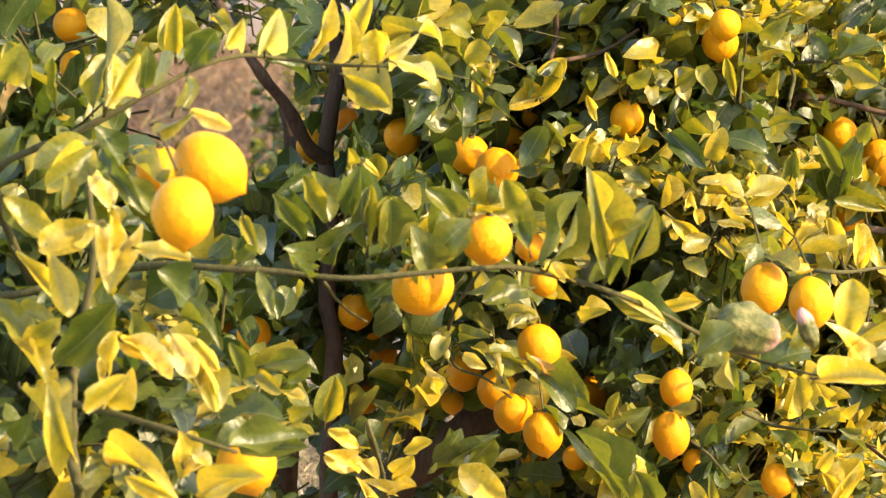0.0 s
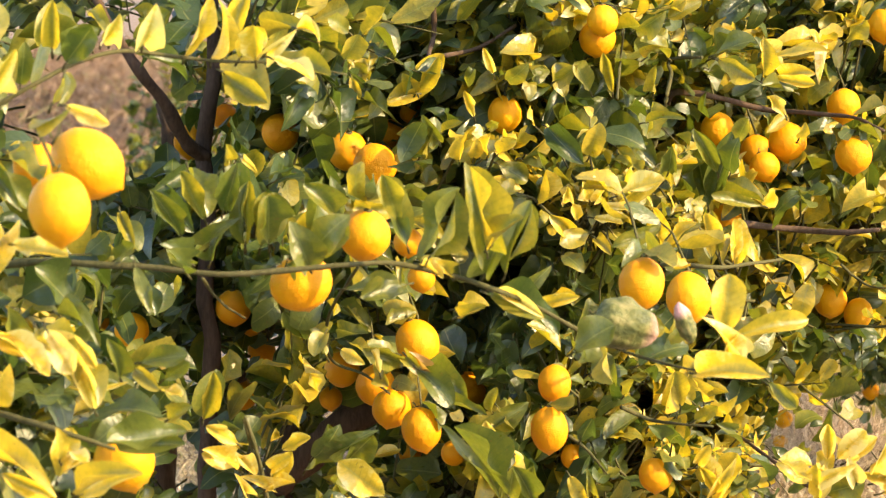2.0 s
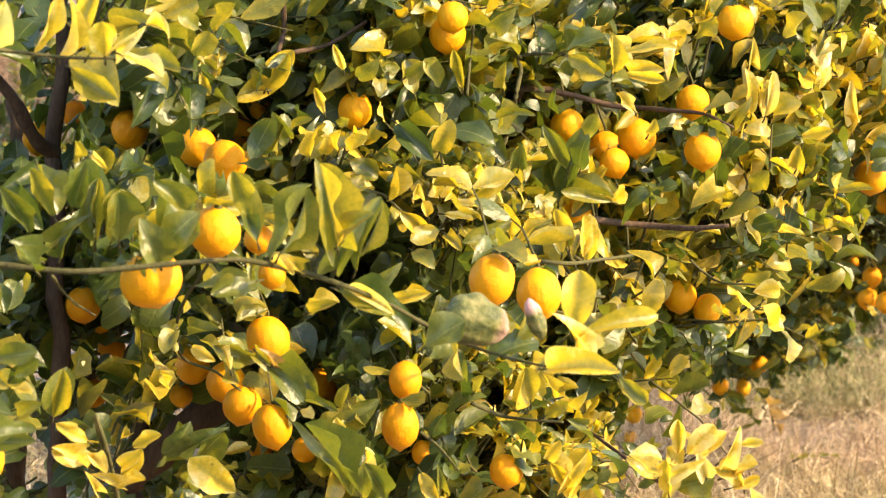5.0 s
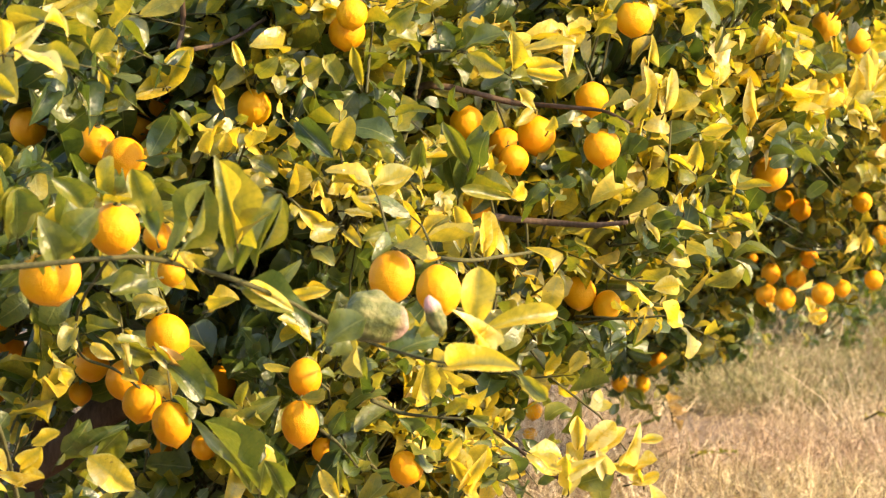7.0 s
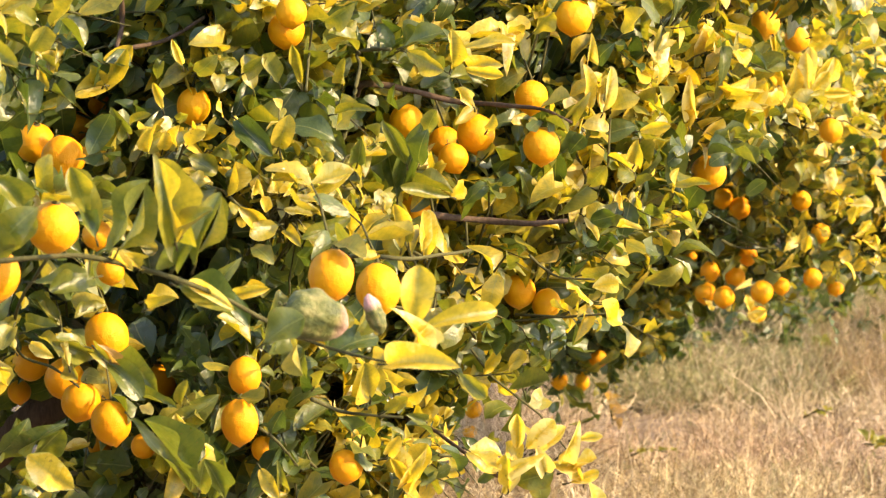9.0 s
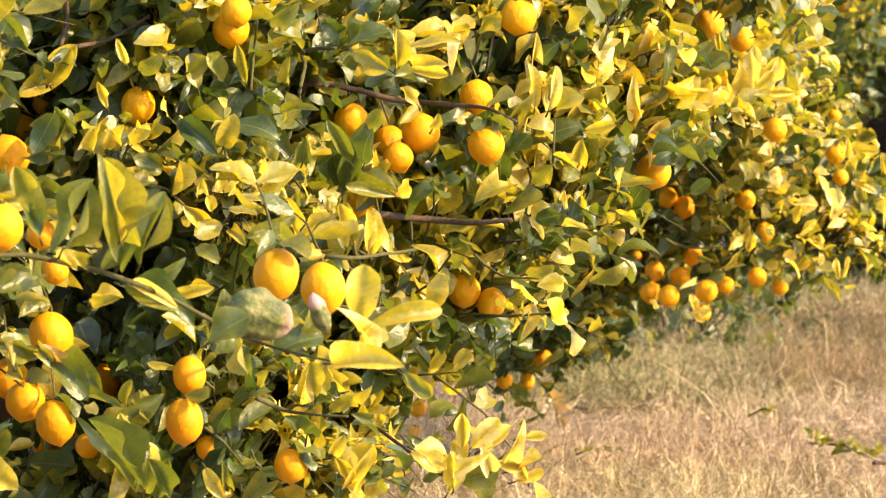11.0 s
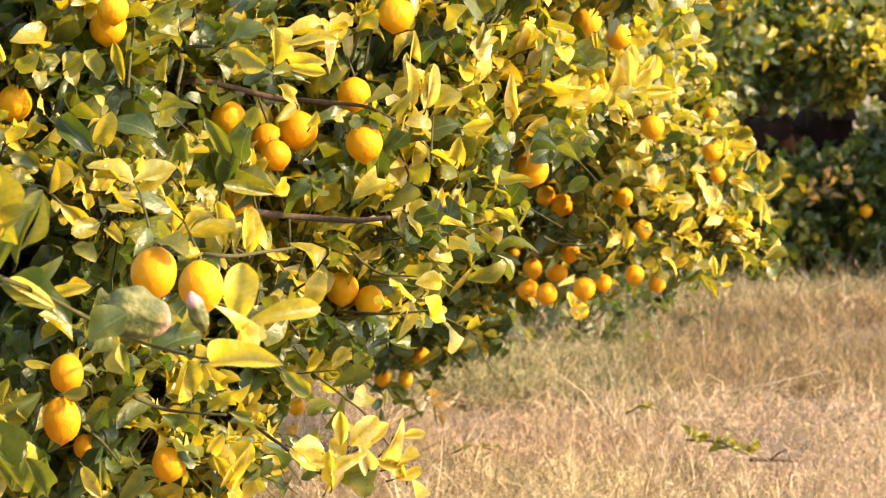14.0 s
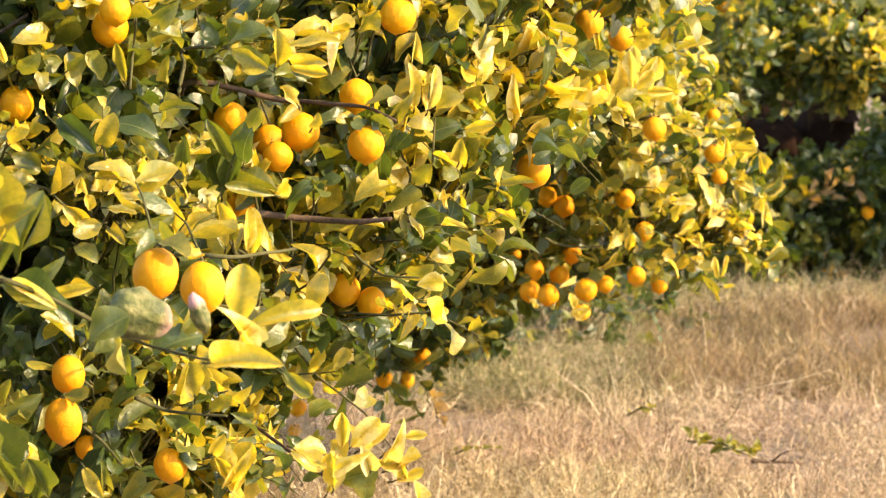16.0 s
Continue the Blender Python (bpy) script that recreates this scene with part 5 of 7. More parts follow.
own_leaf((0.424, 4.108, 1.037), (0.500, 4.054, 1.039), 0.038, 5, 0.80)
own_leaf((0.482, 4.258, 1.063), (0.571, 4.274, 1.081), 0.023, 20, 0.75)
own_leaf((0.451, 4.157, 1.039), (0.477, 4.159, 1.078), 0.032, 10, 0.95)
own_leaf((0.252, 4.959, 0.776), (0.178, 4.907, 0.876), 0.047, 10, 0.36)
own_leaf((0.289, 4.958, 0.762), (0.259, 4.922, 0.820), 0.037, 10, 0.36)
own_leaf((0.086, 4.959, 0.776), (0.023, 4.913, 0.830), 0.040, 0, 0.92)
own_leaf((0.029, 5.161, 0.796), (0.081, 5.135, 0.843), 0.038, 0, 0.30)
own_leaf((-0.011, 5.162, 0.801), (0.026, 5.145, 0.850), 0.035, 10, 0.30)
own_leaf((0.221, 5.362, 0.804), (0.266, 5.330, 0.772), 0.043, 10, 0.50)
own_leaf((0.246, 5.363, 0.811), (0.304, 5.336, 0.858), 0.041, 0, 0.40)
own_leaf((0.150, 5.271, 0.923), (0.209, 5.227, 0.869), 0.044, 0, 0.40)
own_leaf((-0.161, 4.967, 0.883), (-0.141, 4.952, 0.950), 0.038, 10, 0.45)
own_leaf((-0.422, 3.979, 1.069), (-0.351, 3.934, 1.138), 0.061, 0, 0.30)
own_leaf((-0.372, 3.977, 1.045), (-0.350, 3.981, 1.102), 0.021, 20, 0.90)
own_leaf((-0.346, 3.931, 1.099), (-0.289, 3.898, 1.060), 0.025, 10, 0.95)
own_leaf((-0.300, 3.882, 1.111), (-0.257, 3.847, 1.055), 0.045, 10, 0.62)
own_leaf((-0.266, 3.879, 1.081), (-0.236, 3.855, 1.032), 0.030, 20, 0.62)
own_leaf((-0.367, 3.975, 1.026), (-0.336, 3.958, 1.067), 0.032, 10, 0.85)
own_leaf((-0.453, 3.927, 1.046), (-0.404, 3.882, 0.983), 0.050, 10, 0.55)
own_leaf((-0.482, 4.080, 1.085), (-0.433, 4.036, 1.027), 0.038, 10, 0.55)
own_leaf((-0.276, 4.772, 0.954), (-0.268, 4.757, 1.016), 0.038, 10, 0.22)
own_leaf((-0.261, 4.872, 0.942), (-0.178, 4.834, 0.981), 0.041, 20, 0.22)
own_leaf((-0.269, 4.172, 0.972), (-0.179, 4.133, 0.986), 0.049, 10, 0.20)
# paler blade in front paints the sheen on the large leaf above
own_leaf((-0.232, 4.121, 0.959), (-0.150, 4.071, 0.964), 0.032, 0, 0.42)
own_leaf((-0.252, 3.819, 0.944), (-0.184, 3.771, 0.973), 0.028, 0, 0.75)
own_leaf((-0.345, 3.771, 0.984), (-0.269, 3.719, 0.956), 0.036, 10, 0.82)
own_leaf((-0.286, 3.969, 0.942), (-0.269, 3.953, 0.998), 0.027, 10, 0.92)
own_leaf((-0.279, 3.970, 0.951), (-0.250, 3.951, 0.970), 0.025, 10, 0.90)
own_leaf((-0.213, 4.672, 0.959), (-0.174, 4.650, 0.936), 0.027, 10, 0.48)
own_leaf((-0.270, 4.473, 0.974), (-0.232, 4.454, 0.989), 0.019, 10, 0.90)
own_leaf((-0.109, 4.865, 0.852), (-0.153, 4.847, 0.883), 0.024, 10, 0.92)
own_leaf((-0.100, 4.863, 0.837), (-0.159, 4.844, 0.850), 0.029, 20, 0.95)
own_leaf((-0.109, 4.864, 0.842), (-0.087, 4.842, 0.819), 0.026, 10, 0.95)
own_leaf((-0.052, 4.865, 0.852), (-0.014, 4.846, 0.870), 0.021, 10, 0.90)
own_leaf((-0.067, 4.862, 0.815), (-0.039, 4.845, 0.852), 0.032, 0, 0.85)
own_leaf((-0.071, 4.861, 0.801), (-0.108, 4.842, 0.819), 0.027, 0, 0.92)
own_leaf((-0.268, 5.281, 1.054), (-0.239, 5.257, 0.993), 0.028, 20, 0.20)
own_leaf((-0.364, 4.482, 1.091), (-0.302, 4.464, 1.123), 0.057, 10, 0.12)
own_leaf((-0.349, 4.978, 1.026), (-0.300, 4.956, 0.994), 0.048, 0, 0.22)
own_leaf((-0.498, 4.084, 1.129), (-0.462, 4.060, 1.086), 0.034, 0, 0.50)
own_leaf((-0.487, 4.182, 1.101), (-0.433, 4.160, 1.083), 0.030, 0, 0.50)
own_leaf((-0.439, 4.283, 1.117), (-0.400, 4.280, 1.081), 0.033, 0, 0.35)
own_leaf((1.237, 6.583, 1.194), (1.205, 6.565, 1.285), 0.051, 0, 0.85)
own_leaf((1.683, 7.629, 1.210), (1.680, 7.607, 1.308), 0.034, 10, 0.92)
own_leaf((1.693, 7.627, 1.210), (1.732, 7.596, 1.285), 0.041, 0, 0.90)
own_leaf((1.654, 7.631, 1.176), (1.632, 7.621, 1.260), 0.041, 10, 0.90)
own_leaf((1.423, 7.062, 1.211), (1.468, 7.038, 1.256), 0.044, 10, 0.85)
own_leaf((1.280, 6.680, 1.219), (1.325, 6.654, 1.249), 0.025, 10, 0.85)
own_leaf((0.737, 5.864, 1.328), (0.703, 5.853, 1.375), 0.034, 0, 0.88)
own_leaf((0.735, 5.864, 1.319), (0.788, 5.824, 1.322), 0.033, 10, 0.85)
own_leaf((0.758, 5.963, 1.342), (0.825, 5.933, 1.357), 0.022, 10, 0.75)
own_leaf((1.011, 6.218, 1.234), (1.022, 6.201, 1.310), 0.025, 10, 0.90)
own_leaf((1.001, 6.221, 1.254), (0.978, 6.210, 1.329), 0.023, 10, 0.92)
own_leaf((1.058, 6.306, 1.174), (1.091, 6.276, 1.120), 0.037, 0, 0.75)
own_leaf((0.975, 6.201, 0.966), (1.023, 6.172, 0.956), 0.041, 0, 0.85)
own_leaf((0.878, 6.311, 0.862), (0.911, 6.289, 0.906), 0.041, 0, 0.60)
own_leaf((0.767, 5.507, 0.748), (0.765, 5.491, 0.804), 0.031, 0, 0.97)
own_leaf((0.780, 5.504, 0.748), (0.821, 5.481, 0.795), 0.033, 0, 0.92)
own_leaf((0.745, 5.457, 0.721), (0.799, 5.420, 0.752), 0.041, 0, 0.97)
own_leaf((0.877, 5.481, 0.663), (0.871, 5.465, 0.702), 0.028, 0, 0.95)
own_leaf((0.831, 5.495, 0.740), (0.858, 5.475, 0.796), 0.029, 20, 0.92)
own_leaf((0.856, 5.493, 0.762), (0.893, 5.467, 0.770), 0.014, 10, 0.95)
own_leaf((0.762, 5.503, 0.696), (0.819, 5.475, 0.715), 0.036, 10, 0.40)
own_leaf((0.737, 5.509, 0.713), (0.687, 5.499, 0.743), 0.024, 10, 0.75)
own_leaf((0.745, 5.505, 0.681), (0.763, 5.507, 0.741), 0.026, 10, 0.95)
own_leaf((0.821, 5.546, 0.722), (0.872, 5.537, 0.716), 0.026, 10, 0.90)
own_leaf((0.596, 5.530, 0.687), (0.577, 5.519, 0.756), 0.031, 0, 0.90)
own_leaf((0.596, 5.530, 0.687), (0.630, 5.510, 0.757), 0.040, 0, 0.85)
own_leaf((0.678, 5.530, 0.859), (0.719, 5.501, 0.827), 0.029, 0, 0.60)
own_leaf((0.517, 5.252, 0.860), (0.508, 5.238, 0.913), 0.034, 0, 0.70)
own_leaf((0.455, 4.969, 1.005), (0.477, 4.962, 0.959), 0.023, 0, 0.60)
own_leaf((0.799, 5.520, 0.737), (0.776, 5.528, 0.783), 0.031, 10, 0.90)
own_leaf((0.799, 5.521, 0.743), (0.844, 5.517, 0.780), 0.029, 10, 0.95)
own_leaf((0.806, 5.477, 0.717), (0.791, 5.463, 0.757), 0.034, 10, 0.97)
own_leaf((0.846, 5.541, 0.707), (0.895, 5.534, 0.728), 0.026, 10, 0.92)
own_leaf((0.855, 5.538, 0.691), (0.898, 5.532, 0.707), 0.023, 10, 0.90)
own_leaf((0.803, 5.494, 0.671), (0.796, 5.498, 0.709), 0.034, 10, 0.50)
own_leaf((0.741, 5.610, 0.714), (0.720, 5.611, 0.682), 0.028, 10, 0.25)
own_leaf((0.670, 5.673, 0.718), (0.624, 5.679, 0.704), 0.032, 10, 0.25)
own_leaf((0.810, 5.501, 0.774), (0.821, 5.502, 0.799), 0.022, 10, 1.20)
own_leaf((0.872, 5.535, 0.692), (0.855, 5.540, 0.722), 0.024, 10, 0.85)
own_leaf((0.773, 5.503, 0.715), (0.750, 5.510, 0.758), 0.029, 10, 0.95)
own_leaf((1.087, 6.406, 1.206), (1.129, 6.381, 1.239), 0.034, 10, 0.85)
own_leaf((1.269, 6.679, 1.194), (1.306, 6.652, 1.180), 0.029, 10, 0.85)
own_leaf((1.511, 7.151, 1.239), (1.447, 7.139, 1.213), 0.045, 10, 0.80)
own_leaf((1.636, 7.634, 1.182), (1.660, 7.636, 1.254), 0.036, 10, 0.90)
own_leaf((1.707, 7.624, 1.200), (1.769, 7.615, 1.213), 0.031, 10, 0.85)
own_leaf((1.153, 6.489, 1.113), (1.133, 6.496, 1.164), 0.030, 10, 0.80)
own_leaf((1.287, 6.677, 1.201), (1.328, 6.673, 1.238), 0.031, 10, 0.85)
own_leaf((1.191, 6.591, 1.200), (1.161, 6.600, 1.246), 0.033, 10, 0.80)
own_leaf((1.818, 7.816, 1.291), (1.885, 7.807, 1.310), 0.027, 10, 0.85)
own_leaf((0.959, 6.233, 1.313), (0.997, 6.230, 1.362), 0.029, 10, 0.75)
own_leaf((1.088, 6.420, 1.378), (1.059, 6.428, 1.422), 0.030, 10, 0.85)
own_leaf((1.108, 6.415, 1.358), (1.147, 6.411, 1.398), 0.034, 10, 0.85)
own_leaf((0.033, 5.000, 1.367), (0.052, 4.970, 1.402), 0.034, 5, 0.60)
own_leaf((0.038, 5.000, 1.404), (0.010, 4.970, 1.424), 0.024, 10, 0.55)
own_leaf((0.058, 5.000, 1.401), (0.088, 4.970, 1.438), 0.029, 5, 0.75)
own_leaf((0.143, 5.450, 1.309), (0.174, 5.420, 1.361), 0.027, 5, 0.78)
own_leaf((0.141, 5.450, 1.307), (0.120, 5.420, 1.336), 0.023, 10, 0.72)
own_leaf((0.141, 5.450, 1.304), (0.097, 5.420, 1.295), 0.017, 15, 0.72)
own_leaf((0.064, 5.450, 1.296), (0.097, 5.420, 1.277), 0.030, 10, 0.35)
own_leaf((0.069, 5.450, 1.369), (0.069, 5.420, 1.336), 0.026, 10, 0.68)
own_leaf((0.044, 5.450, 1.330), (0.057, 5.420, 1.297), 0.014, 15, 0.85)
own_leaf((0.156, 5.450, 1.210), (0.167, 5.420, 1.258), 0.026, 5, 0.55)
own_leaf((0.174, 5.450, 1.235), (0.149, 5.420, 1.275), 0.030, 10, 0.45)
own_leaf((0.179, 5.450, 1.245), (0.209, 5.420, 1.264), 0.012, 15, 0.60)
own_leaf((0.227, 5.450, 1.271), (0.212, 5.420, 1.310), 0.014, 15, 0.80)
own_leaf((0.256, 5.450, 1.335), (0.240, 5.420, 1.374), 0.015, 15, 0.90)
own_leaf((0.277, 5.450, 1.324), (0.307, 5.420, 1.351), 0.027, 5, 0.60)
own_leaf((0.206, 5.450, 1.206), (0.208, 5.420, 1.241), 0.020, 10, 0.85)
own_leaf((0.227, 5.450, 1.210), (0.230, 5.420, 1.240), 0.020, 10, 0.85)
own_leaf((0.248, 5.450, 1.215), (0.251, 5.420, 1.247), 0.021, 10, 0.85)
own_leaf((0.264, 5.450, 1.215), (0.290, 5.420, 1.238), 0.020, 10, 0.85)
own_leaf((0.248, 5.450, 1.252), (0.263, 5.420, 1.263), 0.017, 5, 0.60)
own_leaf((0.293, 5.850, 1.244), (0.343, 5.820, 1.234), 0.033, 5, 0.42)
own_leaf((0.304, 5.850, 1.260), (0.336, 5.820, 1.286), 0.034, 10, 0.35)
own_leaf((0.472, 5.500, 1.398), (0.515, 5.470, 1.427), 0.031, 10, 0.60)
own_leaf((0.520, 5.500, 1.356), (0.475, 5.470, 1.382), 0.028, 10, 0.50)
own_leaf((0.488, 5.500, 1.356), (0.515, 5.470, 1.373), 0.012, 15, 0.85)
own_leaf((0.352, 5.500, 1.322), (0.384, 5.470, 1.346), 0.029, 10, 0.60)
own_leaf((0.403, 5.500, 1.307), (0.377, 5.470, 1.350), 0.031, 10, 0.50)
own_leaf((0.437, 5.500, 1.306), (0.421, 5.470, 1.365), 0.022, 10, 0.56)
own_leaf((0.500, 5.500, 1.305), (0.500, 5.470, 1.346), 0.022, 10, 0.62)
# one folded leaf as two blades, the paler tone painting its lit half
own_leaf((0.592, 5.500, 1.361), (0.648, 5.470, 1.383), 0.032, 15, 0.42)
own_leaf((0.597, 5.500, 1.354), (0.648, 5.470, 1.324), 0.029, 5, 0.62)
own_leaf((0.663, 5.500, 1.332), (0.660, 5.470, 1.388), 0.026, 10, 0.85)
own_leaf((0.681, 5.500, 1.327), (0.739, 5.470, 1.317), 0.023, 10, 0.85)
own_leaf((0.677, 5.500, 1.356), (0.759, 5.470, 1.366), 0.014, 15, 0.85)
own_leaf((0.697, 5.500, 1.270), (0.669, 5.470, 1.300), 0.020, 5, 1.00)
own_leaf((0.712, 5.500, 1.304), (0.658, 5.470, 1.316), 0.018, 10, 0.40)
own_leaf((0.595, 5.500, 1.185), (0.556, 5.470, 1.252), 0.026, 15, 0.42)
own_leaf((0.616, 5.500, 1.185), (0.625, 5.470, 1.238), 0.034, 10, 0.26)
own_leaf((0.403, 5.500, 1.210), (0.417, 5.470, 1.261), 0.031, 15, 0.74)
own_leaf((0.340, 5.500, 1.251), (0.392, 5.470, 1.198), 0.043, 5, 0.12)
own_leaf((0.420, 5.500, 1.242), (0.485, 5.470, 1.221), 0.038, 5, 0.18)
own_leaf((0.443, 5.500, 1.222), (0.478, 5.470, 1.187), 0.020, 15, 0.56)
own_leaf((0.522, 5.500, 1.187), (0.524, 5.470, 1.225), 0.031, 5, 0.42)
own_leaf((0.488, 5.500, 1.259), (0.546, 5.470, 1.265), 0.017, 10, 0.50)
own_leaf((0.625, 5.500, 1.228), (0.638, 5.470, 1.267), 0.023, 10, 0.46)
own_leaf((0.719, 5.500, 1.236), (0.724, 5.470, 1.261), 0.017, 10, 0.72)
own_leaf((0.938, 5.900, 1.250), (0.923, 5.870, 1.325), 0.020, 10, 0.88)
own_leaf((0.961, 5.900, 1.246), (0.969, 5.870, 1.320), 0.020, 5, 1.00)
own_leaf((0.975, 5.900, 1.250), (1.016, 5.870, 1.269), 0.036, 5, 0.70)
own_leaf((0.910, 5.900, 1.240), (0.935, 5.870, 1.279), 0.033, 5, 0.62)
own_leaf((0.992, 5.900, 1.372), (1.024, 5.870, 1.411), 0.033, 10, 0.65)
own_leaf((0.935, 5.900, 1.332), (0.936, 5.870, 1.375), 0.025, 5, 0.82)
own_leaf((0.954, 5.900, 1.332), (0.975, 5.870, 1.358), 0.040, 5, 0.20)
own_leaf((0.844, 5.900, 1.372), (0.873, 5.870, 1.407), 0.030, 5, 0.60)
own_leaf((1.013, 5.900, 1.161), (1.013, 5.870, 1.201), 0.033, 10, 0.75)
own_leaf((1.022, 5.900, 1.213), (1.068, 5.870, 1.223), 0.021, 15, 0.82)
own_leaf((1.228, 6.500, 1.214), (1.275, 6.470, 1.256), 0.020, 15, 0.95)
own_leaf((1.238, 6.500, 1.183), (1.269, 6.470, 1.211), 0.022, 10, 0.85)
own_leaf((1.207, 6.500, 1.295), (1.283, 6.470, 1.312), 0.033, 5, 0.12)
own_leaf((1.289, 6.500, 1.228), (1.330, 6.470, 1.281), 0.036, 5, 0.86)
own_leaf((1.300, 6.500, 1.220), (1.345, 6.470, 1.221), 0.018, 15, 1.00)
own_leaf((1.311, 6.500, 1.187), (1.316, 6.470, 1.226), 0.036, 5, 0.70)
own_leaf((1.588, 7.200, 1.227), (1.575, 7.170, 1.308), 0.026, 10, 1.00)
own_leaf((1.594, 7.200, 1.227), (1.622, 7.170, 1.269), 0.030, 10, 0.95)
own_leaf((1.554, 7.200, 1.221), (1.554, 7.170, 1.280), 0.030, 10, 0.85)
own_leaf((1.508, 7.200, 1.182), (1.513, 7.170, 1.235), 0.034, 5, 0.85)
own_leaf((0.188, 4.160, 1.173), (0.167, 4.130, 1.270), 0.038, 0, 0.66)
own_leaf((0.193, 4.160, 1.177), (0.230, 4.130, 1.212), 0.023, 10, 0.60)
own_leaf((0.122, 4.160, 1.164), (0.153, 4.130, 1.244), 0.028, 10, 0.42)
own_leaf((0.092, 4.350, 1.194), (0.073, 4.320, 1.250), 0.026, 10, 0.60)
own_leaf((0.088, 4.350, 1.196), (0.100, 4.320, 1.168), 0.023, 10, 0.25)
own_leaf((0.017, 4.350, 1.201), (-0.021, 4.320, 1.240), 0.036, 5, 0.44)
own_leaf((-0.041, 4.350, 1.143), (-0.032, 4.320, 1.180), 0.035, 5, 0.42)
own_leaf((-0.013, 4.350, 1.146), (0.032, 4.320, 1.193), 0.033, 5, 0.42)
own_leaf((-0.062, 4.350, 1.168), (-0.062, 4.320, 1.226), 0.035, 5, 0.40)
own_leaf((0.101, 4.350, 1.117), (0.046, 4.320, 1.105), 0.026, 5, 0.45)
own_leaf((0.211, 4.350, 1.109), (0.263, 4.320, 1.080), 0.018, 10, 1.00)
own_leaf((0.164, 4.350, 1.079), (0.196, 4.320, 1.095), 0.017, 10, 0.75)
own_leaf((0.222, 4.350, 1.146), (0.249, 4.320, 1.215), 0.009, 20, 0.50)
own_leaf((0.098, 4.350, 1.140), (0.093, 4.320, 1.118), 0.015, 5, 0.60)
own_leaf((0.399, 5.450, 1.147), (0.387, 5.420, 1.176), 0.017, 10, 0.90)
own_leaf((0.420, 5.450, 1.147), (0.430, 5.420, 1.177), 0.020, 10, 0.90)
own_leaf((0.407, 5.450, 1.119), (0.447, 5.420, 1.112), 0.018, 10, 0.88)
own_leaf((0.416, 5.450, 1.140), (0.472, 5.420, 1.128), 0.015, 15, 1.00)
own_leaf((0.382, 5.450, 1.116), (0.373, 5.420, 1.142), 0.018, 5, 0.95)
own_leaf((0.358, 5.450, 1.144), (0.365, 5.420, 1.169), 0.018, 10, 0.95)
own_leaf((0.369, 5.450, 1.102), (0.338, 5.420, 1.127), 0.030, 5, 0.72)
own_leaf((0.399, 5.450, 1.096), (0.353, 5.420, 1.083), 0.029, 5, 0.70)
own_leaf((0.409, 5.450, 1.088), (0.430, 5.420, 1.066), 0.023, 10, 0.68)
own_leaf((0.433, 5.450, 1.098), (0.451, 5.420, 1.061), 0.014, 15, 0.92)
own_leaf((0.445, 5.450, 1.143), (0.510, 5.420, 1.183), 0.018, 10, 0.86)
own_leaf((0.502, 5.450, 1.062), (0.451, 5.420, 1.093), 0.032, 5, 0.28)
own_leaf((0.505, 5.450, 1.072), (0.491, 5.420, 1.137), 0.020, 10, 0.85)
own_leaf((0.513, 5.450, 1.070), (0.558, 5.420, 1.113), 0.017, 10, 0.80)
own_leaf((0.582, 5.450, 1.061), (0.569, 5.420, 1.129), 0.023, 10, 0.85)
own_leaf((0.615, 5.450, 1.053), (0.613, 5.420, 1.120), 0.020, 10, 0.92)
own_leaf((0.658, 5.450, 1.137), (0.578, 5.420, 1.156), 0.018, 15, 0.50)
own_leaf((0.361, 5.450, 1.064), (0.390, 5.420, 1.040), 0.026, 10, 0.50)
own_leaf((0.334, 5.450, 0.997), (0.377, 5.420, 1.008), 0.015, 10, 0.75)
own_leaf((0.939, 5.900, 1.125), (0.963, 5.870, 1.158), 0.033, 5, 0.55)
own_leaf((0.984, 5.900, 1.057), (1.023, 5.870, 1.054), 0.016, 10, 0.92)
own_leaf((0.930, 5.900, 1.073), (0.949, 5.870, 1.037), 0.013, 10, 1.00)
own_leaf((0.941, 5.900, 1.066), (0.977, 5.870, 1.078), 0.033, 5, 0.15)
own_leaf((0.928, 5.900, 0.979), (0.968, 5.870, 0.996), 0.033, 5, 0.55)
own_leaf((0.995, 5.900, 1.084), (0.984, 5.870, 1.119), 0.013, 10, 0.90)
own_leaf((1.073, 5.900, 1.080), (1.103, 5.870, 1.067), 0.015, 10, 0.85)
own_leaf((1.069, 5.900, 1.124), (1.134, 5.870, 1.128), 0.016, 10, 0.60)
own_leaf((1.078, 5.900, 1.111), (1.082, 5.870, 1.155), 0.013, 15, 0.90)
own_leaf((0.239, 5.200, 0.813), (0.287, 5.170, 0.868), 0.035, 5, 0.38)
own_leaf((0.285, 5.200, 0.722), (0.301, 5.170, 0.786), 0.035, 5, 0.40)
own_leaf((0.267, 5.200, 0.740), (0.274, 5.170, 0.802), 0.020, 10, 0.90)
own_leaf((0.355, 5.200, 0.766), (0.379, 5.170, 0.725), 0.019, 10, 0.75)
own_leaf((0.383, 5.200, 0.746), (0.376, 5.170, 0.783), 0.022, 5, 0.50)
own_leaf((0.561, 5.200, 0.745), (0.538, 5.170, 0.783), 0.025, 5, 0.85)
own_leaf((0.565, 5.200, 0.744), (0.590, 5.170, 0.797), 0.028, 5, 0.82)
own_leaf((0.537, 5.200, 0.784), (0.551, 5.170, 0.816), 0.019, 10, 0.85)
own_leaf((0.512, 5.200, 0.866), (0.501, 5.170, 0.916), 0.020, 10, 0.82)
own_leaf((0.545, 5.200, 0.874), (0.526, 5.170, 0.911), 0.015, 10, 0.80)
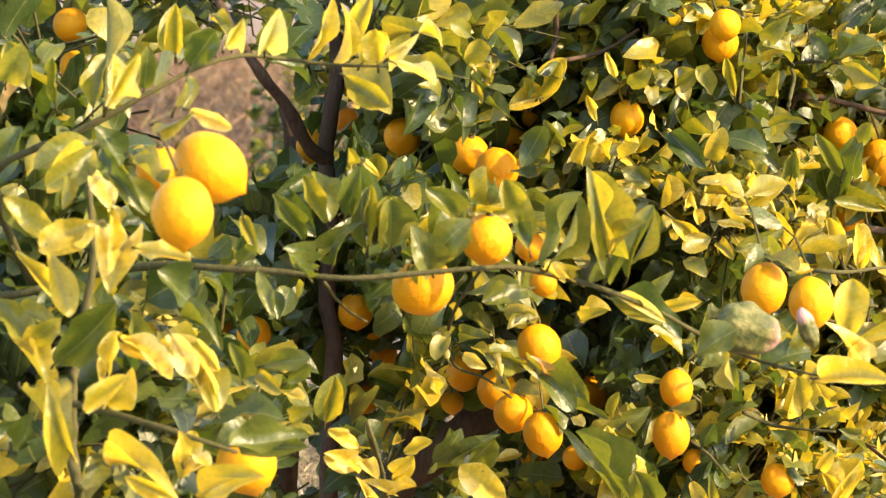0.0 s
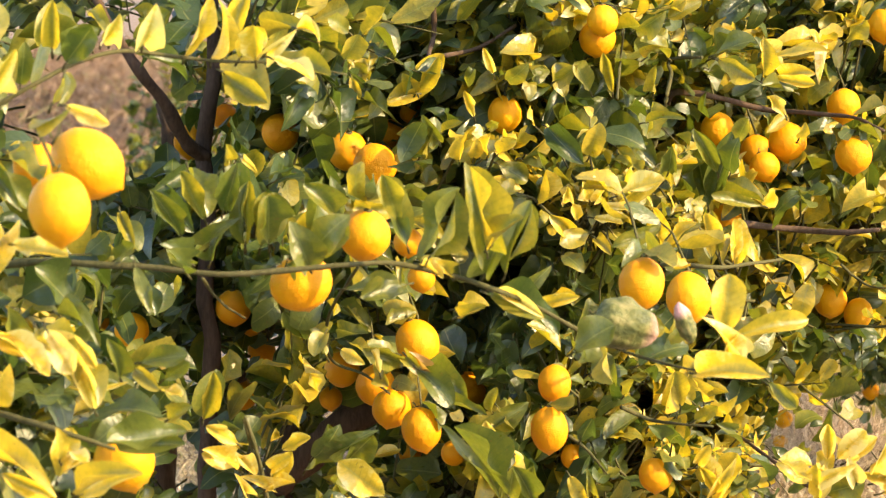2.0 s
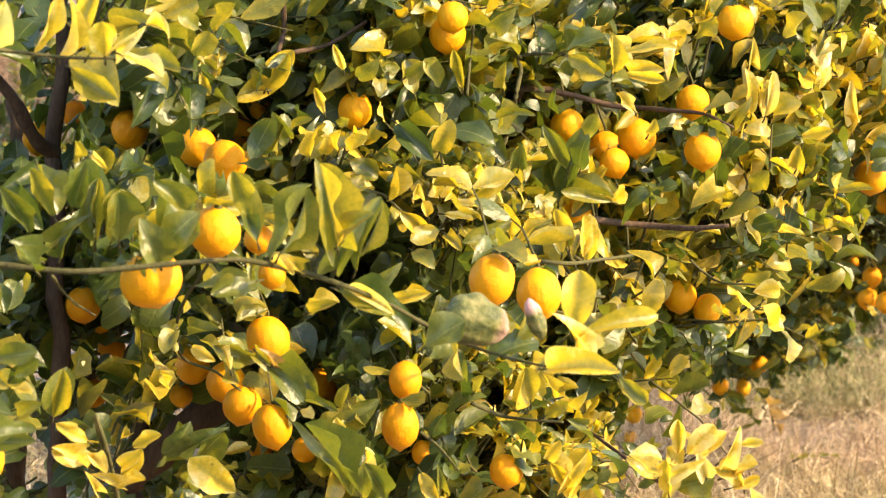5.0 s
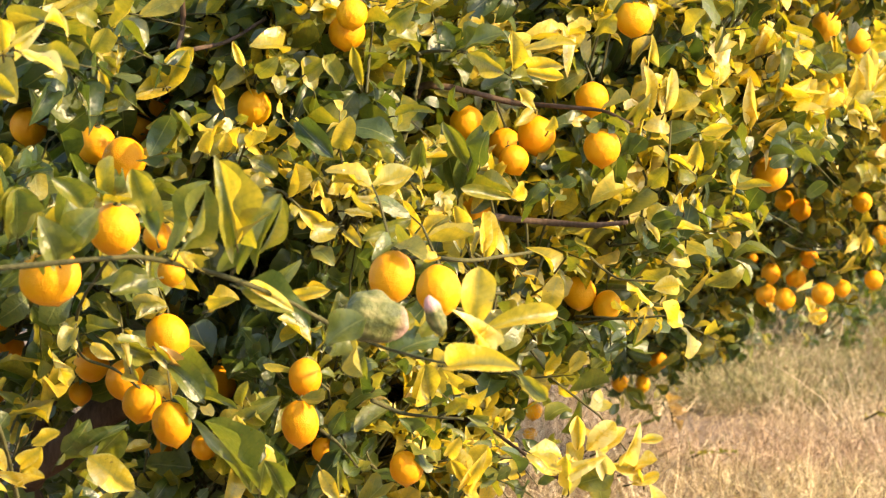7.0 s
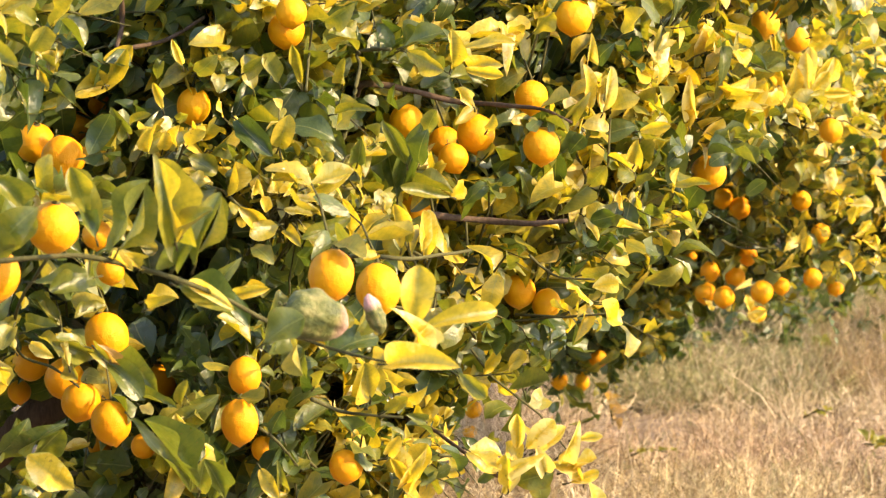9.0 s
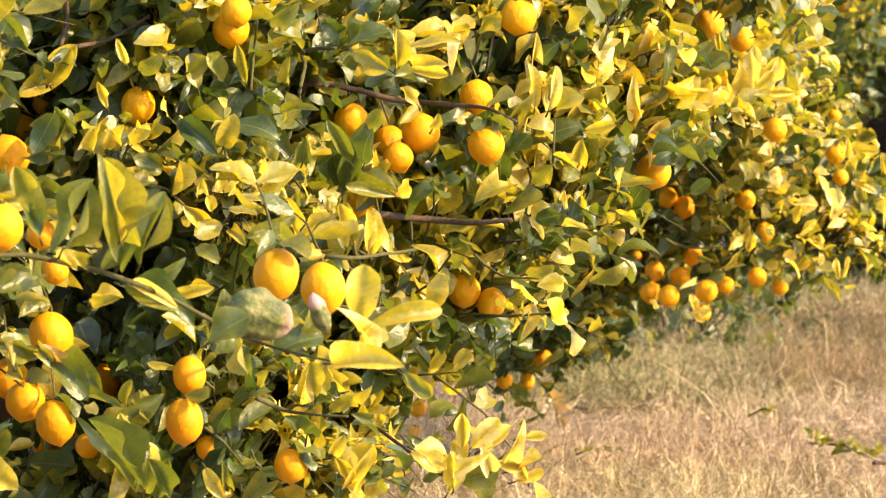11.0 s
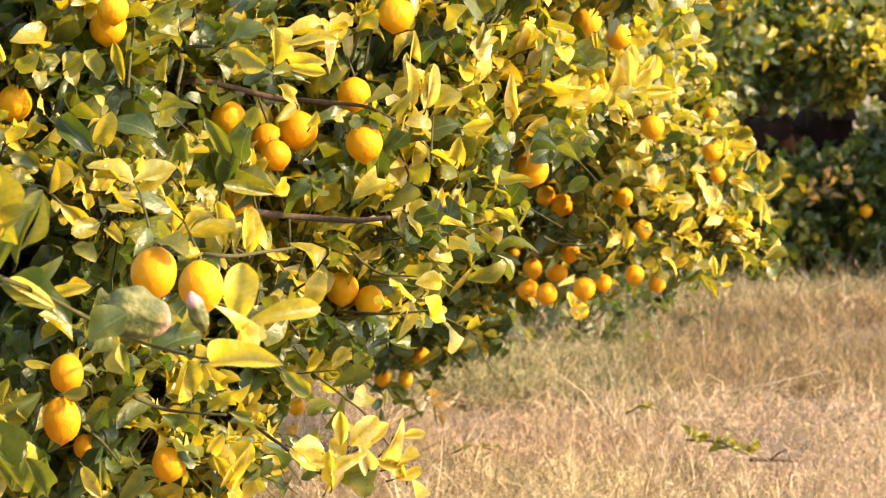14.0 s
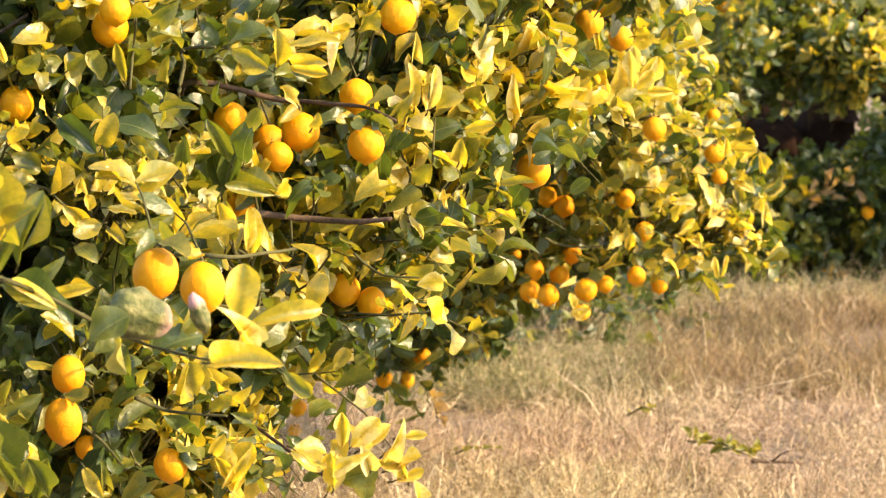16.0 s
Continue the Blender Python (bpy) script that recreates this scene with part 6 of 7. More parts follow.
own_leaf((0.557, 5.200, 0.873), (0.591, 5.170, 0.886), 0.017, 10, 0.85)
own_leaf((0.533, 5.200, 0.846), (0.563, 5.170, 0.870), 0.022, 10, 0.62)
own_leaf((0.638, 5.200, 0.902), (0.674, 5.170, 0.867), 0.017, 10, 0.50)
own_leaf((0.432, 5.200, 0.883), (0.443, 5.170, 0.909), 0.019, 10, 0.62)
own_leaf((0.408, 5.200, 0.905), (0.414, 5.170, 0.934), 0.022, 10, 0.45)
own_leaf((0.373, 5.200, 0.897), (0.352, 5.170, 0.910), 0.017, 10, 0.45)
own_leaf((0.607, 5.200, 0.799), (0.560, 5.170, 0.830), 0.029, 5, 0.40)
own_leaf((0.639, 5.200, 0.758), (0.610, 5.170, 0.797), 0.029, 10, 0.15)
own_leaf((0.655, 5.200, 0.788), (0.697, 5.170, 0.763), 0.020, 10, 0.85)
own_leaf((0.712, 5.200, 0.732), (0.704, 5.170, 0.787), 0.022, 5, 0.85)
own_leaf((0.590, 5.200, 0.832), (0.560, 5.170, 0.846), 0.019, 10, 0.40)
own_leaf((0.486, 5.200, 0.818), (0.464, 5.170, 0.844), 0.029, 5, 0.15)
own_leaf((0.491, 5.200, 0.855), (0.468, 5.170, 0.872), 0.015, 10, 0.45)
own_leaf((0.370, 5.200, 0.819), (0.385, 5.170, 0.854), 0.025, 5, 0.12)
own_leaf((0.582, 5.200, 0.716), (0.555, 5.170, 0.742), 0.026, 10, 0.85)
own_leaf((1.743, 7.900, 1.297), (1.783, 7.870, 1.325), 0.031, 5, 0.80)
own_leaf((1.667, 7.900, 1.278), (1.654, 7.870, 1.322), 0.015, 10, 0.85)
own_leaf((1.946, 8.200, 1.299), (1.987, 8.170, 1.303), 0.018, 5, 1.00)
own_leaf((-0.265, 3.880, 1.059), (-0.293, 3.850, 1.112), 0.027, 5, 1.00)
own_leaf((-0.242, 3.880, 1.028), (-0.271, 3.850, 1.105), 0.022, 10, 0.98)
own_leaf((-0.284, 3.880, 0.931), (-0.337, 3.850, 0.963), 0.025, 5, 0.80)
own_leaf((-0.257, 3.880, 0.931), (-0.189, 3.850, 0.961), 0.022, 5, 0.80)
own_leaf((-0.278, 3.880, 0.974), (-0.279, 3.850, 1.011), 0.016, 10, 0.85)
own_leaf((-0.269, 3.880, 0.981), (-0.248, 3.850, 0.972), 0.017, 10, 0.97)
own_leaf((-0.295, 4.120, 1.104), (-0.250, 4.090, 1.073), 0.025, 10, 0.35)
own_leaf((-0.208, 4.120, 1.157), (-0.191, 4.090, 1.110), 0.014, 15, 0.45)
own_leaf((-0.227, 4.120, 1.034), (-0.239, 4.090, 1.081), 0.026, 10, 0.45)
own_leaf((-0.203, 4.120, 1.050), (-0.149, 4.090, 1.061), 0.023, 10, 0.36)
own_leaf((-0.177, 4.120, 1.031), (-0.147, 4.090, 1.054), 0.015, 10, 0.42)
own_leaf((-0.209, 4.120, 1.042), (-0.181, 4.090, 1.022), 0.017, 10, 0.62)
own_leaf((-0.180, 4.120, 1.018), (-0.156, 4.090, 1.015), 0.014, 5, 0.95)
own_leaf((-0.247, 4.120, 1.018), (-0.215, 4.090, 1.032), 0.008, 10, 0.88)
own_leaf((-0.171, 4.120, 0.986), (-0.143, 4.090, 1.004), 0.023, 5, 0.55)
own_leaf((-0.146, 3.980, 0.990), (-0.232, 3.950, 0.983), 0.036, 5, 0.34)
own_leaf((-0.147, 4.550, 0.932), (-0.133, 4.520, 0.995), 0.029, 10, 0.60)
own_leaf((-0.112, 4.840, 0.863), (-0.152, 4.810, 0.891), 0.018, 10, 0.92)
own_leaf((-0.112, 4.840, 0.828), (-0.158, 4.810, 0.859), 0.023, 10, 0.92)
own_leaf((-0.104, 4.840, 0.798), (-0.115, 4.810, 0.828), 0.020, 5, 0.90)
own_leaf((-0.067, 4.840, 0.828), (-0.040, 4.810, 0.852), 0.020, 5, 0.92)
own_leaf((-0.074, 4.840, 0.798), (-0.035, 4.810, 0.815), 0.022, 5, 0.90)
own_leaf((0.005, 5.200, 0.972), (-0.010, 5.170, 0.943), 0.028, 10, 0.60)
own_leaf((0.029, 5.200, 0.949), (0.062, 5.170, 0.932), 0.017, 10, 0.95)
own_leaf((0.083, 5.200, 0.915), (0.073, 5.170, 0.952), 0.012, 15, 1.00)
own_leaf((0.107, 5.200, 0.944), (0.065, 5.170, 0.960), 0.019, 10, 0.45)
own_leaf((0.139, 5.200, 0.920), (0.123, 5.170, 0.950), 0.017, 15, 1.20)
own_leaf((0.138, 5.200, 0.920), (0.187, 5.170, 0.870), 0.035, 10, 0.30)
own_leaf((0.170, 5.200, 0.876), (0.235, 5.170, 0.858), 0.019, 10, 0.45)
own_leaf((0.183, 5.200, 0.859), (0.199, 5.170, 0.849), 0.016, 5, 1.00)
own_leaf((0.243, 5.200, 0.801), (0.233, 5.170, 0.851), 0.026, 10, 1.00)
own_leaf((0.251, 5.200, 0.802), (0.213, 5.170, 0.839), 0.019, 10, 0.92)
own_leaf((0.025, 5.200, 0.787), (0.073, 5.170, 0.744), 0.025, 10, 0.85)
own_leaf((-0.023, 5.200, 0.778), (0.009, 5.170, 0.848), 0.032, 5, 0.40)
own_leaf((0.033, 5.200, 0.785), (0.074, 5.170, 0.831), 0.036, 5, 0.36)
own_leaf((0.251, 5.200, 0.867), (0.275, 5.170, 0.837), 0.028, 5, 0.50)
own_leaf((0.244, 5.200, 0.858), (0.249, 5.170, 0.899), 0.015, 10, 0.55)
own_leaf((0.163, 5.000, 0.867), (0.243, 4.970, 0.768), 0.024, 5, 0.42)
own_leaf((0.257, 5.000, 0.763), (0.263, 4.970, 0.814), 0.028, 5, 0.50)
own_leaf((0.257, 5.000, 0.804), (0.260, 4.970, 0.835), 0.018, 5, 0.97)
own_leaf((-0.168, 4.400, 1.173), (-0.204, 4.370, 1.230), 0.025, 15, 0.35)
own_leaf((-0.140, 4.400, 1.192), (-0.167, 4.370, 1.251), 0.023, 15, 0.62)
own_leaf((-0.117, 4.400, 1.203), (-0.099, 4.370, 1.260), 0.031, 5, 0.32)
own_leaf((-0.090, 4.400, 1.162), (-0.086, 4.370, 1.240), 0.014, 15, 0.62)
own_leaf((-0.063, 4.400, 1.162), (-0.067, 4.370, 1.227), 0.037, 5, 0.48)
own_leaf((-0.134, 4.400, 1.160), (-0.096, 4.370, 1.196), 0.030, 5, 0.40)
own_leaf((-0.240, 4.400, 1.199), (-0.223, 4.370, 1.155), 0.016, 10, 0.55)
own_leaf((-0.192, 4.400, 1.164), (-0.160, 4.370, 1.131), 0.027, 5, 0.38)
own_leaf((-0.116, 4.400, 1.257), (-0.113, 4.370, 1.284), 0.014, 10, 0.60)
own_leaf((-0.093, 4.400, 1.265), (-0.075, 4.370, 1.249), 0.010, 10, 0.92)
own_leaf((-0.056, 4.285, 1.144), (-0.082, 4.284, 1.131), 0.017, 10, 0.35)
own_leaf((-0.155, 4.286, 1.150), (-0.187, 4.257, 1.173), 0.029, 10, 0.25)
own_leaf((-0.156, 4.235, 1.141), (-0.178, 4.207, 1.170), 0.026, 10, 0.25)
own_leaf((-0.241, 4.286, 1.152), (-0.217, 4.267, 1.172), 0.022, 10, 0.40)
own_leaf((0.150, 4.285, 1.134), (0.132, 4.266, 1.152), 0.020, 10, 0.80)
own_leaf((0.116, 4.285, 1.145), (0.142, 4.254, 1.133), 0.016, 10, 0.85)
own_leaf((0.023, 5.324, 0.952), (0.069, 5.294, 0.963), 0.030, 20, 0.50)
own_leaf((0.043, 5.323, 0.944), (0.072, 5.301, 0.918), 0.023, 20, 0.50)
own_leaf((0.121, 5.271, 0.921), (0.060, 5.253, 0.946), 0.037, 15, 0.48)
own_leaf((0.078, 5.271, 0.923), (0.096, 5.249, 0.891), 0.023, 20, 0.55)
own_leaf((0.124, 5.272, 0.931), (0.153, 5.249, 0.899), 0.029, 20, 0.62)
own_leaf((0.007, 5.371, 0.922), (-0.017, 5.355, 0.965), 0.038, 10, 0.50)
own_leaf((-0.030, 5.473, 0.942), (-0.056, 5.456, 0.981), 0.030, 10, 0.45)
own_leaf((0.202, 5.312, 0.801), (0.255, 5.284, 0.831), 0.034, 15, 0.55)
own_leaf((0.249, 5.465, 0.832), (0.264, 5.467, 0.861), 0.030, 10, 0.50)
own_leaf((0.291, 5.572, 0.923), (0.279, 5.567, 0.863), 0.050, 10, 0.15)
own_leaf((0.268, 5.670, 0.888), (0.242, 5.666, 0.844), 0.044, 10, 0.20)
own_leaf((0.380, 5.765, 0.817), (0.427, 5.766, 0.833), 0.027, 10, 0.45)
own_leaf((0.412, 5.568, 0.875), (0.445, 5.570, 0.899), 0.034, 10, 0.45)
own_leaf((0.496, 5.765, 0.824), (0.460, 5.763, 0.797), 0.036, 10, 0.30)
own_leaf((0.514, 5.766, 0.833), (0.550, 5.764, 0.806), 0.032, 10, 0.50)
own_leaf((0.407, 5.761, 0.770), (0.447, 5.759, 0.744), 0.036, 10, 0.20)
own_leaf((0.528, 5.368, 0.879), (0.553, 5.371, 0.912), 0.033, 10, 0.75)
own_leaf((0.555, 5.466, 0.842), (0.521, 5.468, 0.867), 0.034, 10, 0.65)
own_leaf((-0.072, 5.576, 0.967), (-0.111, 5.577, 0.989), 0.034, 10, 0.45)
own_leaf((-0.081, 5.577, 0.985), (-0.055, 5.580, 1.019), 0.031, 10, 0.40)
own_leaf((0.075, 5.703, 1.316), (0.040, 5.705, 1.343), 0.039, 10, 0.60)
own_leaf((0.058, 5.701, 1.299), (0.067, 5.705, 1.351), 0.030, 10, 0.75)
own_leaf((0.014, 5.505, 1.357), (0.052, 5.504, 1.340), 0.030, 10, 0.55)
own_leaf((0.049, 5.707, 1.378), (0.014, 5.709, 1.395), 0.039, 10, 0.50)
own_leaf((0.152, 5.594, 1.208), (0.173, 5.598, 1.264), 0.034, 10, 0.42)
own_leaf((0.150, 5.695, 1.216), (0.163, 5.691, 1.159), 0.030, 10, 0.50)
own_leaf((0.238, 5.595, 1.225), (0.203, 5.593, 1.199), 0.031, 10, 0.55)
own_leaf((0.246, 5.593, 1.199), (0.281, 5.595, 1.225), 0.031, 10, 0.60)
own_leaf((0.272, 5.593, 1.191), (0.315, 5.591, 1.165), 0.034, 10, 0.50)
own_leaf((0.378, 5.701, 1.290), (0.365, 5.705, 1.343), 0.033, 10, 0.55)
own_leaf((0.416, 5.803, 1.322), (0.398, 5.799, 1.269), 0.041, 10, 0.35)
own_leaf((0.460, 5.801, 1.286), (0.434, 5.804, 1.331), 0.032, 10, 0.40)
own_leaf((0.496, 5.807, 1.367), (0.550, 5.809, 1.393), 0.039, 10, 0.50)
own_leaf((0.550, 5.810, 1.411), (0.603, 5.812, 1.438), 0.036, 10, 0.60)


def stalk_growth(tree):
    vs, fs, at = [], [], 0
    for pts in STALKS[tree]:
        a, b = tube(np.array([p - tree.location for p in pts]), (0.0016, 0.0013, 0.0011, 0.0008), 5)
        vs.append(a)
        fs += [tuple(i + at for i in q) for q in b]
        at += len(a)
    tagged(part("stalk_growth", mesh_from("stalk_growth", np.vstack(vs), fs, TWIG), tree), kind="stuff")


own_leaf((1.612, 7.300, 1.239), (1.605, 7.270, 1.316), 0.027, 8, 1.00)
own_leaf((1.632, 7.300, 1.235), (1.654, 7.270, 1.296), 0.025, 15, 1.00)
own_leaf((1.617, 7.300, 1.224), (1.690, 7.270, 1.223), 0.025, 20, 0.92)
own_leaf((1.588, 7.350, 1.220), (1.593, 7.320, 1.276), 0.027, 10, 0.90)
own_leaf((1.589, 7.400, 1.212), (1.561, 7.370, 1.271), 0.023, 15, 0.85)
own_leaf((1.572, 7.400, 1.200), (1.535, 7.370, 1.263), 0.020, 15, 0.80)
own_leaf((1.562, 7.300, 1.187), (1.528, 7.270, 1.234), 0.029, 10, 0.90)
own_leaf((1.434, 7.100, 1.207), (1.470, 7.070, 1.261), 0.048, 8, 0.95)
own_leaf((1.397, 7.000, 1.211), (1.458, 6.970, 1.210), 0.019, 25, 1.00)
own_leaf((1.420, 7.000, 1.184), (1.397, 6.970, 1.207), 0.032, 10, 0.85)
own_leaf((1.206, 6.400, 1.226), (1.190, 6.370, 1.292), 0.039, 5, 1.00)
own_leaf((1.264, 6.600, 1.228), (1.300, 6.570, 1.255), 0.020, 20, 0.90)
own_leaf((1.241, 6.500, 1.176), (1.271, 6.470, 1.208), 0.036, 10, 0.90)
own_leaf((1.196, 6.400, 1.194), (1.180, 6.370, 1.227), 0.031, 12, 0.85)
own_leaf((1.680, 7.600, 1.327), (1.707, 7.570, 1.332), 0.033, 12, 0.72)
own_leaf((1.558, 7.400, 1.331), (1.556, 7.370, 1.291), 0.016, 20, 0.80)
own_leaf((1.485, 7.300, 1.353), (1.512, 7.270, 1.308), 0.018, 18, 0.38)
own_leaf((1.459, 7.200, 1.310), (1.488, 7.170, 1.277), 0.018, 20, 0.40)
own_leaf((1.396, 7.000, 1.290), (1.352, 6.970, 1.280), 0.043, 10, 0.12)
own_leaf((1.369, 7.000, 1.266), (1.405, 6.970, 1.302), 0.037, 8, 0.20)
own_leaf((1.513, 7.500, 1.384), (1.520, 7.470, 1.320), 0.035, 10, 0.25)
own_leaf((1.242, 6.600, 1.372), (1.234, 6.570, 1.344), 0.026, 10, 0.70)
own_leaf((1.313, 6.800, 1.347), (1.312, 6.770, 1.379), 0.019, 15, 0.60)
own_leaf((1.291, 6.600, 1.153), (1.312, 6.570, 1.136), 0.014, 20, 0.60)
own_leaf((1.318, 6.600, 1.176), (1.296, 6.570, 1.167), 0.018, 10, 0.40)
own_leaf((1.297, 6.600, 1.157), (1.259, 6.570, 1.152), 0.016, 10, 0.55)
stalk_growth(lemon_tree)

# the second tree of the row
second_tree = tree_root("lemon_tree", (2.25, 13.2, 0.0), "lemon tree further along the row, low boughs full of fruit")
limb_at(second_tree, "trunk", [(2.25, 13.2, -0.05, 0.08), (2.22, 13.1, 0.35, 0.06), (2.0, 12.2, 0.8, 0.045), (1.6, 10.8, 1.4, 0.03), (1.55, 10.8, 1.9, 0.015)], skin=SHADE_BARK)
limb_at(second_tree, "limb", [(1.68, 10.88, 0.6, 0.035), (1.95, 10.6, 0.90, 0.026), (2.2, 10.4, 1.02, 0.014), (2.38, 10.35, 1.06, 0.006)])
limb_at(second_tree, "limb", [(1.68, 10.88, 0.5, 0.03), (1.5, 10.4, 0.8, 0.022), (1.35, 9.9, 0.9, 0.012)])
limb_at(second_tree, "limb", [(1.68, 10.88, 0.7, 0.03), (1.75, 10.3, 1.0, 0.02), (2.0, 9.9, 1.0, 0.012), (2.2, 9.7, 0.85, 0.006)])


limb_at(second_tree, "limb", [(1.68, 10.88, 0.45, 0.02), (1.4, 10.6, 0.62, 0.014), (1.1, 10.45, 0.55, 0.008), (0.83, 10.38, 0.42, 0.004)])
limb_at(second_tree, "limb", [(1.68, 10.88, 0.45, 0.02), (1.45, 10.3, 0.66, 0.012), (1.25, 10.2, 0.56, 0.006), (1.12, 10.2, 0.5, 0.003)])
limb_at(second_tree, 'bough', [(1.835, 9.350, 0.764, 0.0036), (1.873, 9.390, 0.745, 0.0032), (1.915, 9.340, 0.740, 0.0027), (1.973, 9.313, 0.742, 0.0022)], bare=(0, 3), skin=TWIG)


def in_second_crown(p, rng):
    edge = 0.2385 - 0.57 * (0.0285 + (p[2] - 1.5) / p[1]) + rng.uniform(-0.006, 0.004)
    return p[0] / p[1] < edge and p[2] > 0.37 - (0.12 if 1.36 < p[0] < 1.70 and p[1] < 10.2 else 0) + 0.24 * min(max((p[0] - 1.85) / 0.6, 0), 1) + 0.05 * math.sin(p[0] * 11)


crown = Crown(second_tree, 33, in_second_crown, True)
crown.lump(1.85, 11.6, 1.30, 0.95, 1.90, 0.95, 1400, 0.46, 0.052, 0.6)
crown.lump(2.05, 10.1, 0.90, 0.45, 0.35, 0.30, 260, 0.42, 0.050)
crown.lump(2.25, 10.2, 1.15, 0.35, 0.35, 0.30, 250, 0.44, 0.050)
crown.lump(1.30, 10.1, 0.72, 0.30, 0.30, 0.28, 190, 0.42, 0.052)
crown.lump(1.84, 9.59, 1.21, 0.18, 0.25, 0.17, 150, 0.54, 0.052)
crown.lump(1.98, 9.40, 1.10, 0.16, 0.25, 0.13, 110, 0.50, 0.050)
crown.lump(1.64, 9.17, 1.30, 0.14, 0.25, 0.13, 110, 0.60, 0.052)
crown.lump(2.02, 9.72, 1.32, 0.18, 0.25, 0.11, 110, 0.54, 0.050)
crown.lump(1.05, 10.2, 0.62, 0.22, 0.25, 0.20, 80, 0.45, 0.06)
crown.lump(1.25, 10.3, 0.55, 0.25, 0.20, 0.16, 60, 0.5, 0.055)
crown.lump(0.85, 10.4, 0.42, 0.12, 0.12, 0.10, 14, 0.5, 0.05)
crown.lump(1.55, 10.0, 0.62, 0.30, 0.25, 0.30, 240, 0.38, 0.052)
crown.lump(1.85, 10.0, 0.80, 0.30, 0.25, 0.30, 200, 0.48, 0.052)
crown.lump(1.52, 9.95, 0.46, 0.15, 0.15, 0.16, 70, 0.42, 0.050)
crown.lump(2.36, 9.90, 0.72, 0.15, 0.20, 0.10, 50, 0.60, 0.052)
crown.lump(2.48, 10.0, 0.95, 0.13, 0.20, 0.20, 70, 0.54, 0.052)
crown.lump(2.10, 9.60, 0.76, 0.25, 0.15, 0.10, 34, 0.56, 0.050)
crown.lump(2.00, 9.50, 0.98, 0.25, 0.20, 0.18, 60, 0.60, 0.052)
crown.spurs(("lemons on the second tree", "lemons on the low boughs of the second tree"))
crown.finish()
own_leaf((2.092, 9.400, 0.966), (2.092, 9.370, 1.012), 0.021, 5, 0.92, second_tree)
own_leaf((2.115, 9.400, 0.951), (2.138, 9.370, 0.997), 0.024, 10, 0.85, second_tree)
own_leaf((2.039, 9.400, 0.944), (2.079, 9.370, 0.923), 0.026, 10, 1.00, second_tree)
own_leaf((2.107, 9.400, 0.903), (2.115, 9.370, 0.941), 0.026, 5, 0.85, second_tree)
own_leaf((2.192, 9.400, 0.823), (2.241, 9.370, 0.856), 0.032, 5, 0.88, second_tree)
own_leaf((2.154, 9.400, 0.829), (2.139, 9.370, 0.864), 0.018, 5, 0.95, second_tree)
own_leaf((2.327, 9.400, 0.971), (2.304, 9.370, 1.019), 0.021, 5, 0.95, second_tree)
own_leaf((2.347, 9.400, 0.987), (2.404, 9.370, 0.984), 0.018, 10, 0.85, second_tree)
own_leaf((2.366, 9.400, 0.956), (2.392, 9.370, 0.974), 0.024, 5, 1.00, second_tree)
own_leaf((2.421, 9.400, 0.932), (2.407, 9.370, 0.984), 0.018, 10, 0.85, second_tree)
own_leaf((2.348, 9.400, 0.908), (2.399, 9.370, 0.877), 0.024, 10, 1.00, second_tree)
own_leaf((2.351, 9.400, 0.887), (2.392, 9.370, 0.914), 0.024, 5, 0.80, second_tree)
own_leaf((2.429, 9.400, 0.820), (2.420, 9.370, 0.862), 0.034, 5, 0.95, second_tree)
own_leaf((2.347, 9.400, 1.024), (2.398, 9.370, 1.026), 0.029, 5, 0.60, second_tree)
own_leaf((2.359, 9.400, 1.030), (2.308, 9.370, 1.041), 0.024, 5, 0.70, second_tree)
own_leaf((2.306, 9.400, 0.858), (2.290, 9.370, 0.893), 0.016, 5, 1.00, second_tree)
own_leaf((2.262, 9.400, 0.727), (2.227, 9.370, 0.750), 0.011, 5, 0.95, second_tree)
own_leaf((2.262, 9.400, 0.727), (2.246, 9.370, 0.774), 0.011, 5, 0.95, second_tree)
own_leaf((2.265, 9.400, 0.727), (2.295, 9.370, 0.741), 0.009, 5, 0.95, second_tree)
own_leaf((2.308, 9.400, 0.649), (2.293, 9.370, 0.710), 0.024, 5, 1.00, second_tree)
own_leaf((2.316, 9.400, 0.649), (2.325, 9.370, 0.714), 0.013, 5, 0.95, second_tree)
own_leaf((2.324, 9.400, 0.628), (2.347, 9.370, 0.635), 0.011, 5, 0.95, second_tree)
own_leaf((2.293, 9.400, 0.628), (2.306, 9.370, 0.584), 0.009, 5, 0.60, second_tree)
own_leaf((1.922, 9.400, 0.640), (1.874, 9.370, 0.629), 0.024, 5, 1.00, second_tree)
own_leaf((1.913, 9.400, 0.614), (1.915, 9.370, 0.575), 0.026, 5, 0.88, second_tree)
own_leaf((1.929, 9.400, 0.548), (1.963, 9.370, 0.576), 0.034, 5, 0.95, second_tree)
own_leaf((1.918, 9.400, 0.569), (1.941, 9.370, 0.542), 0.016, 5, 0.95, second_tree)
own_leaf((1.805, 9.400, 0.600), (1.817, 9.370, 0.576), 0.018, 5, 1.00, second_tree)
own_leaf((2.064, 9.400, 0.725), (2.069, 9.370, 0.772), 0.029, 5, 0.85, second_tree)
own_leaf((2.026, 9.400, 0.726), (2.011, 9.370, 0.768), 0.016, 5, 0.90, second_tree)
own_leaf((2.106, 9.400, 0.788), (2.128, 9.370, 0.772), 0.018, 5, 1.00, second_tree)
own_leaf((2.208, 9.400, 0.778), (2.234, 9.370, 0.811), 0.024, 5, 0.88, second_tree)
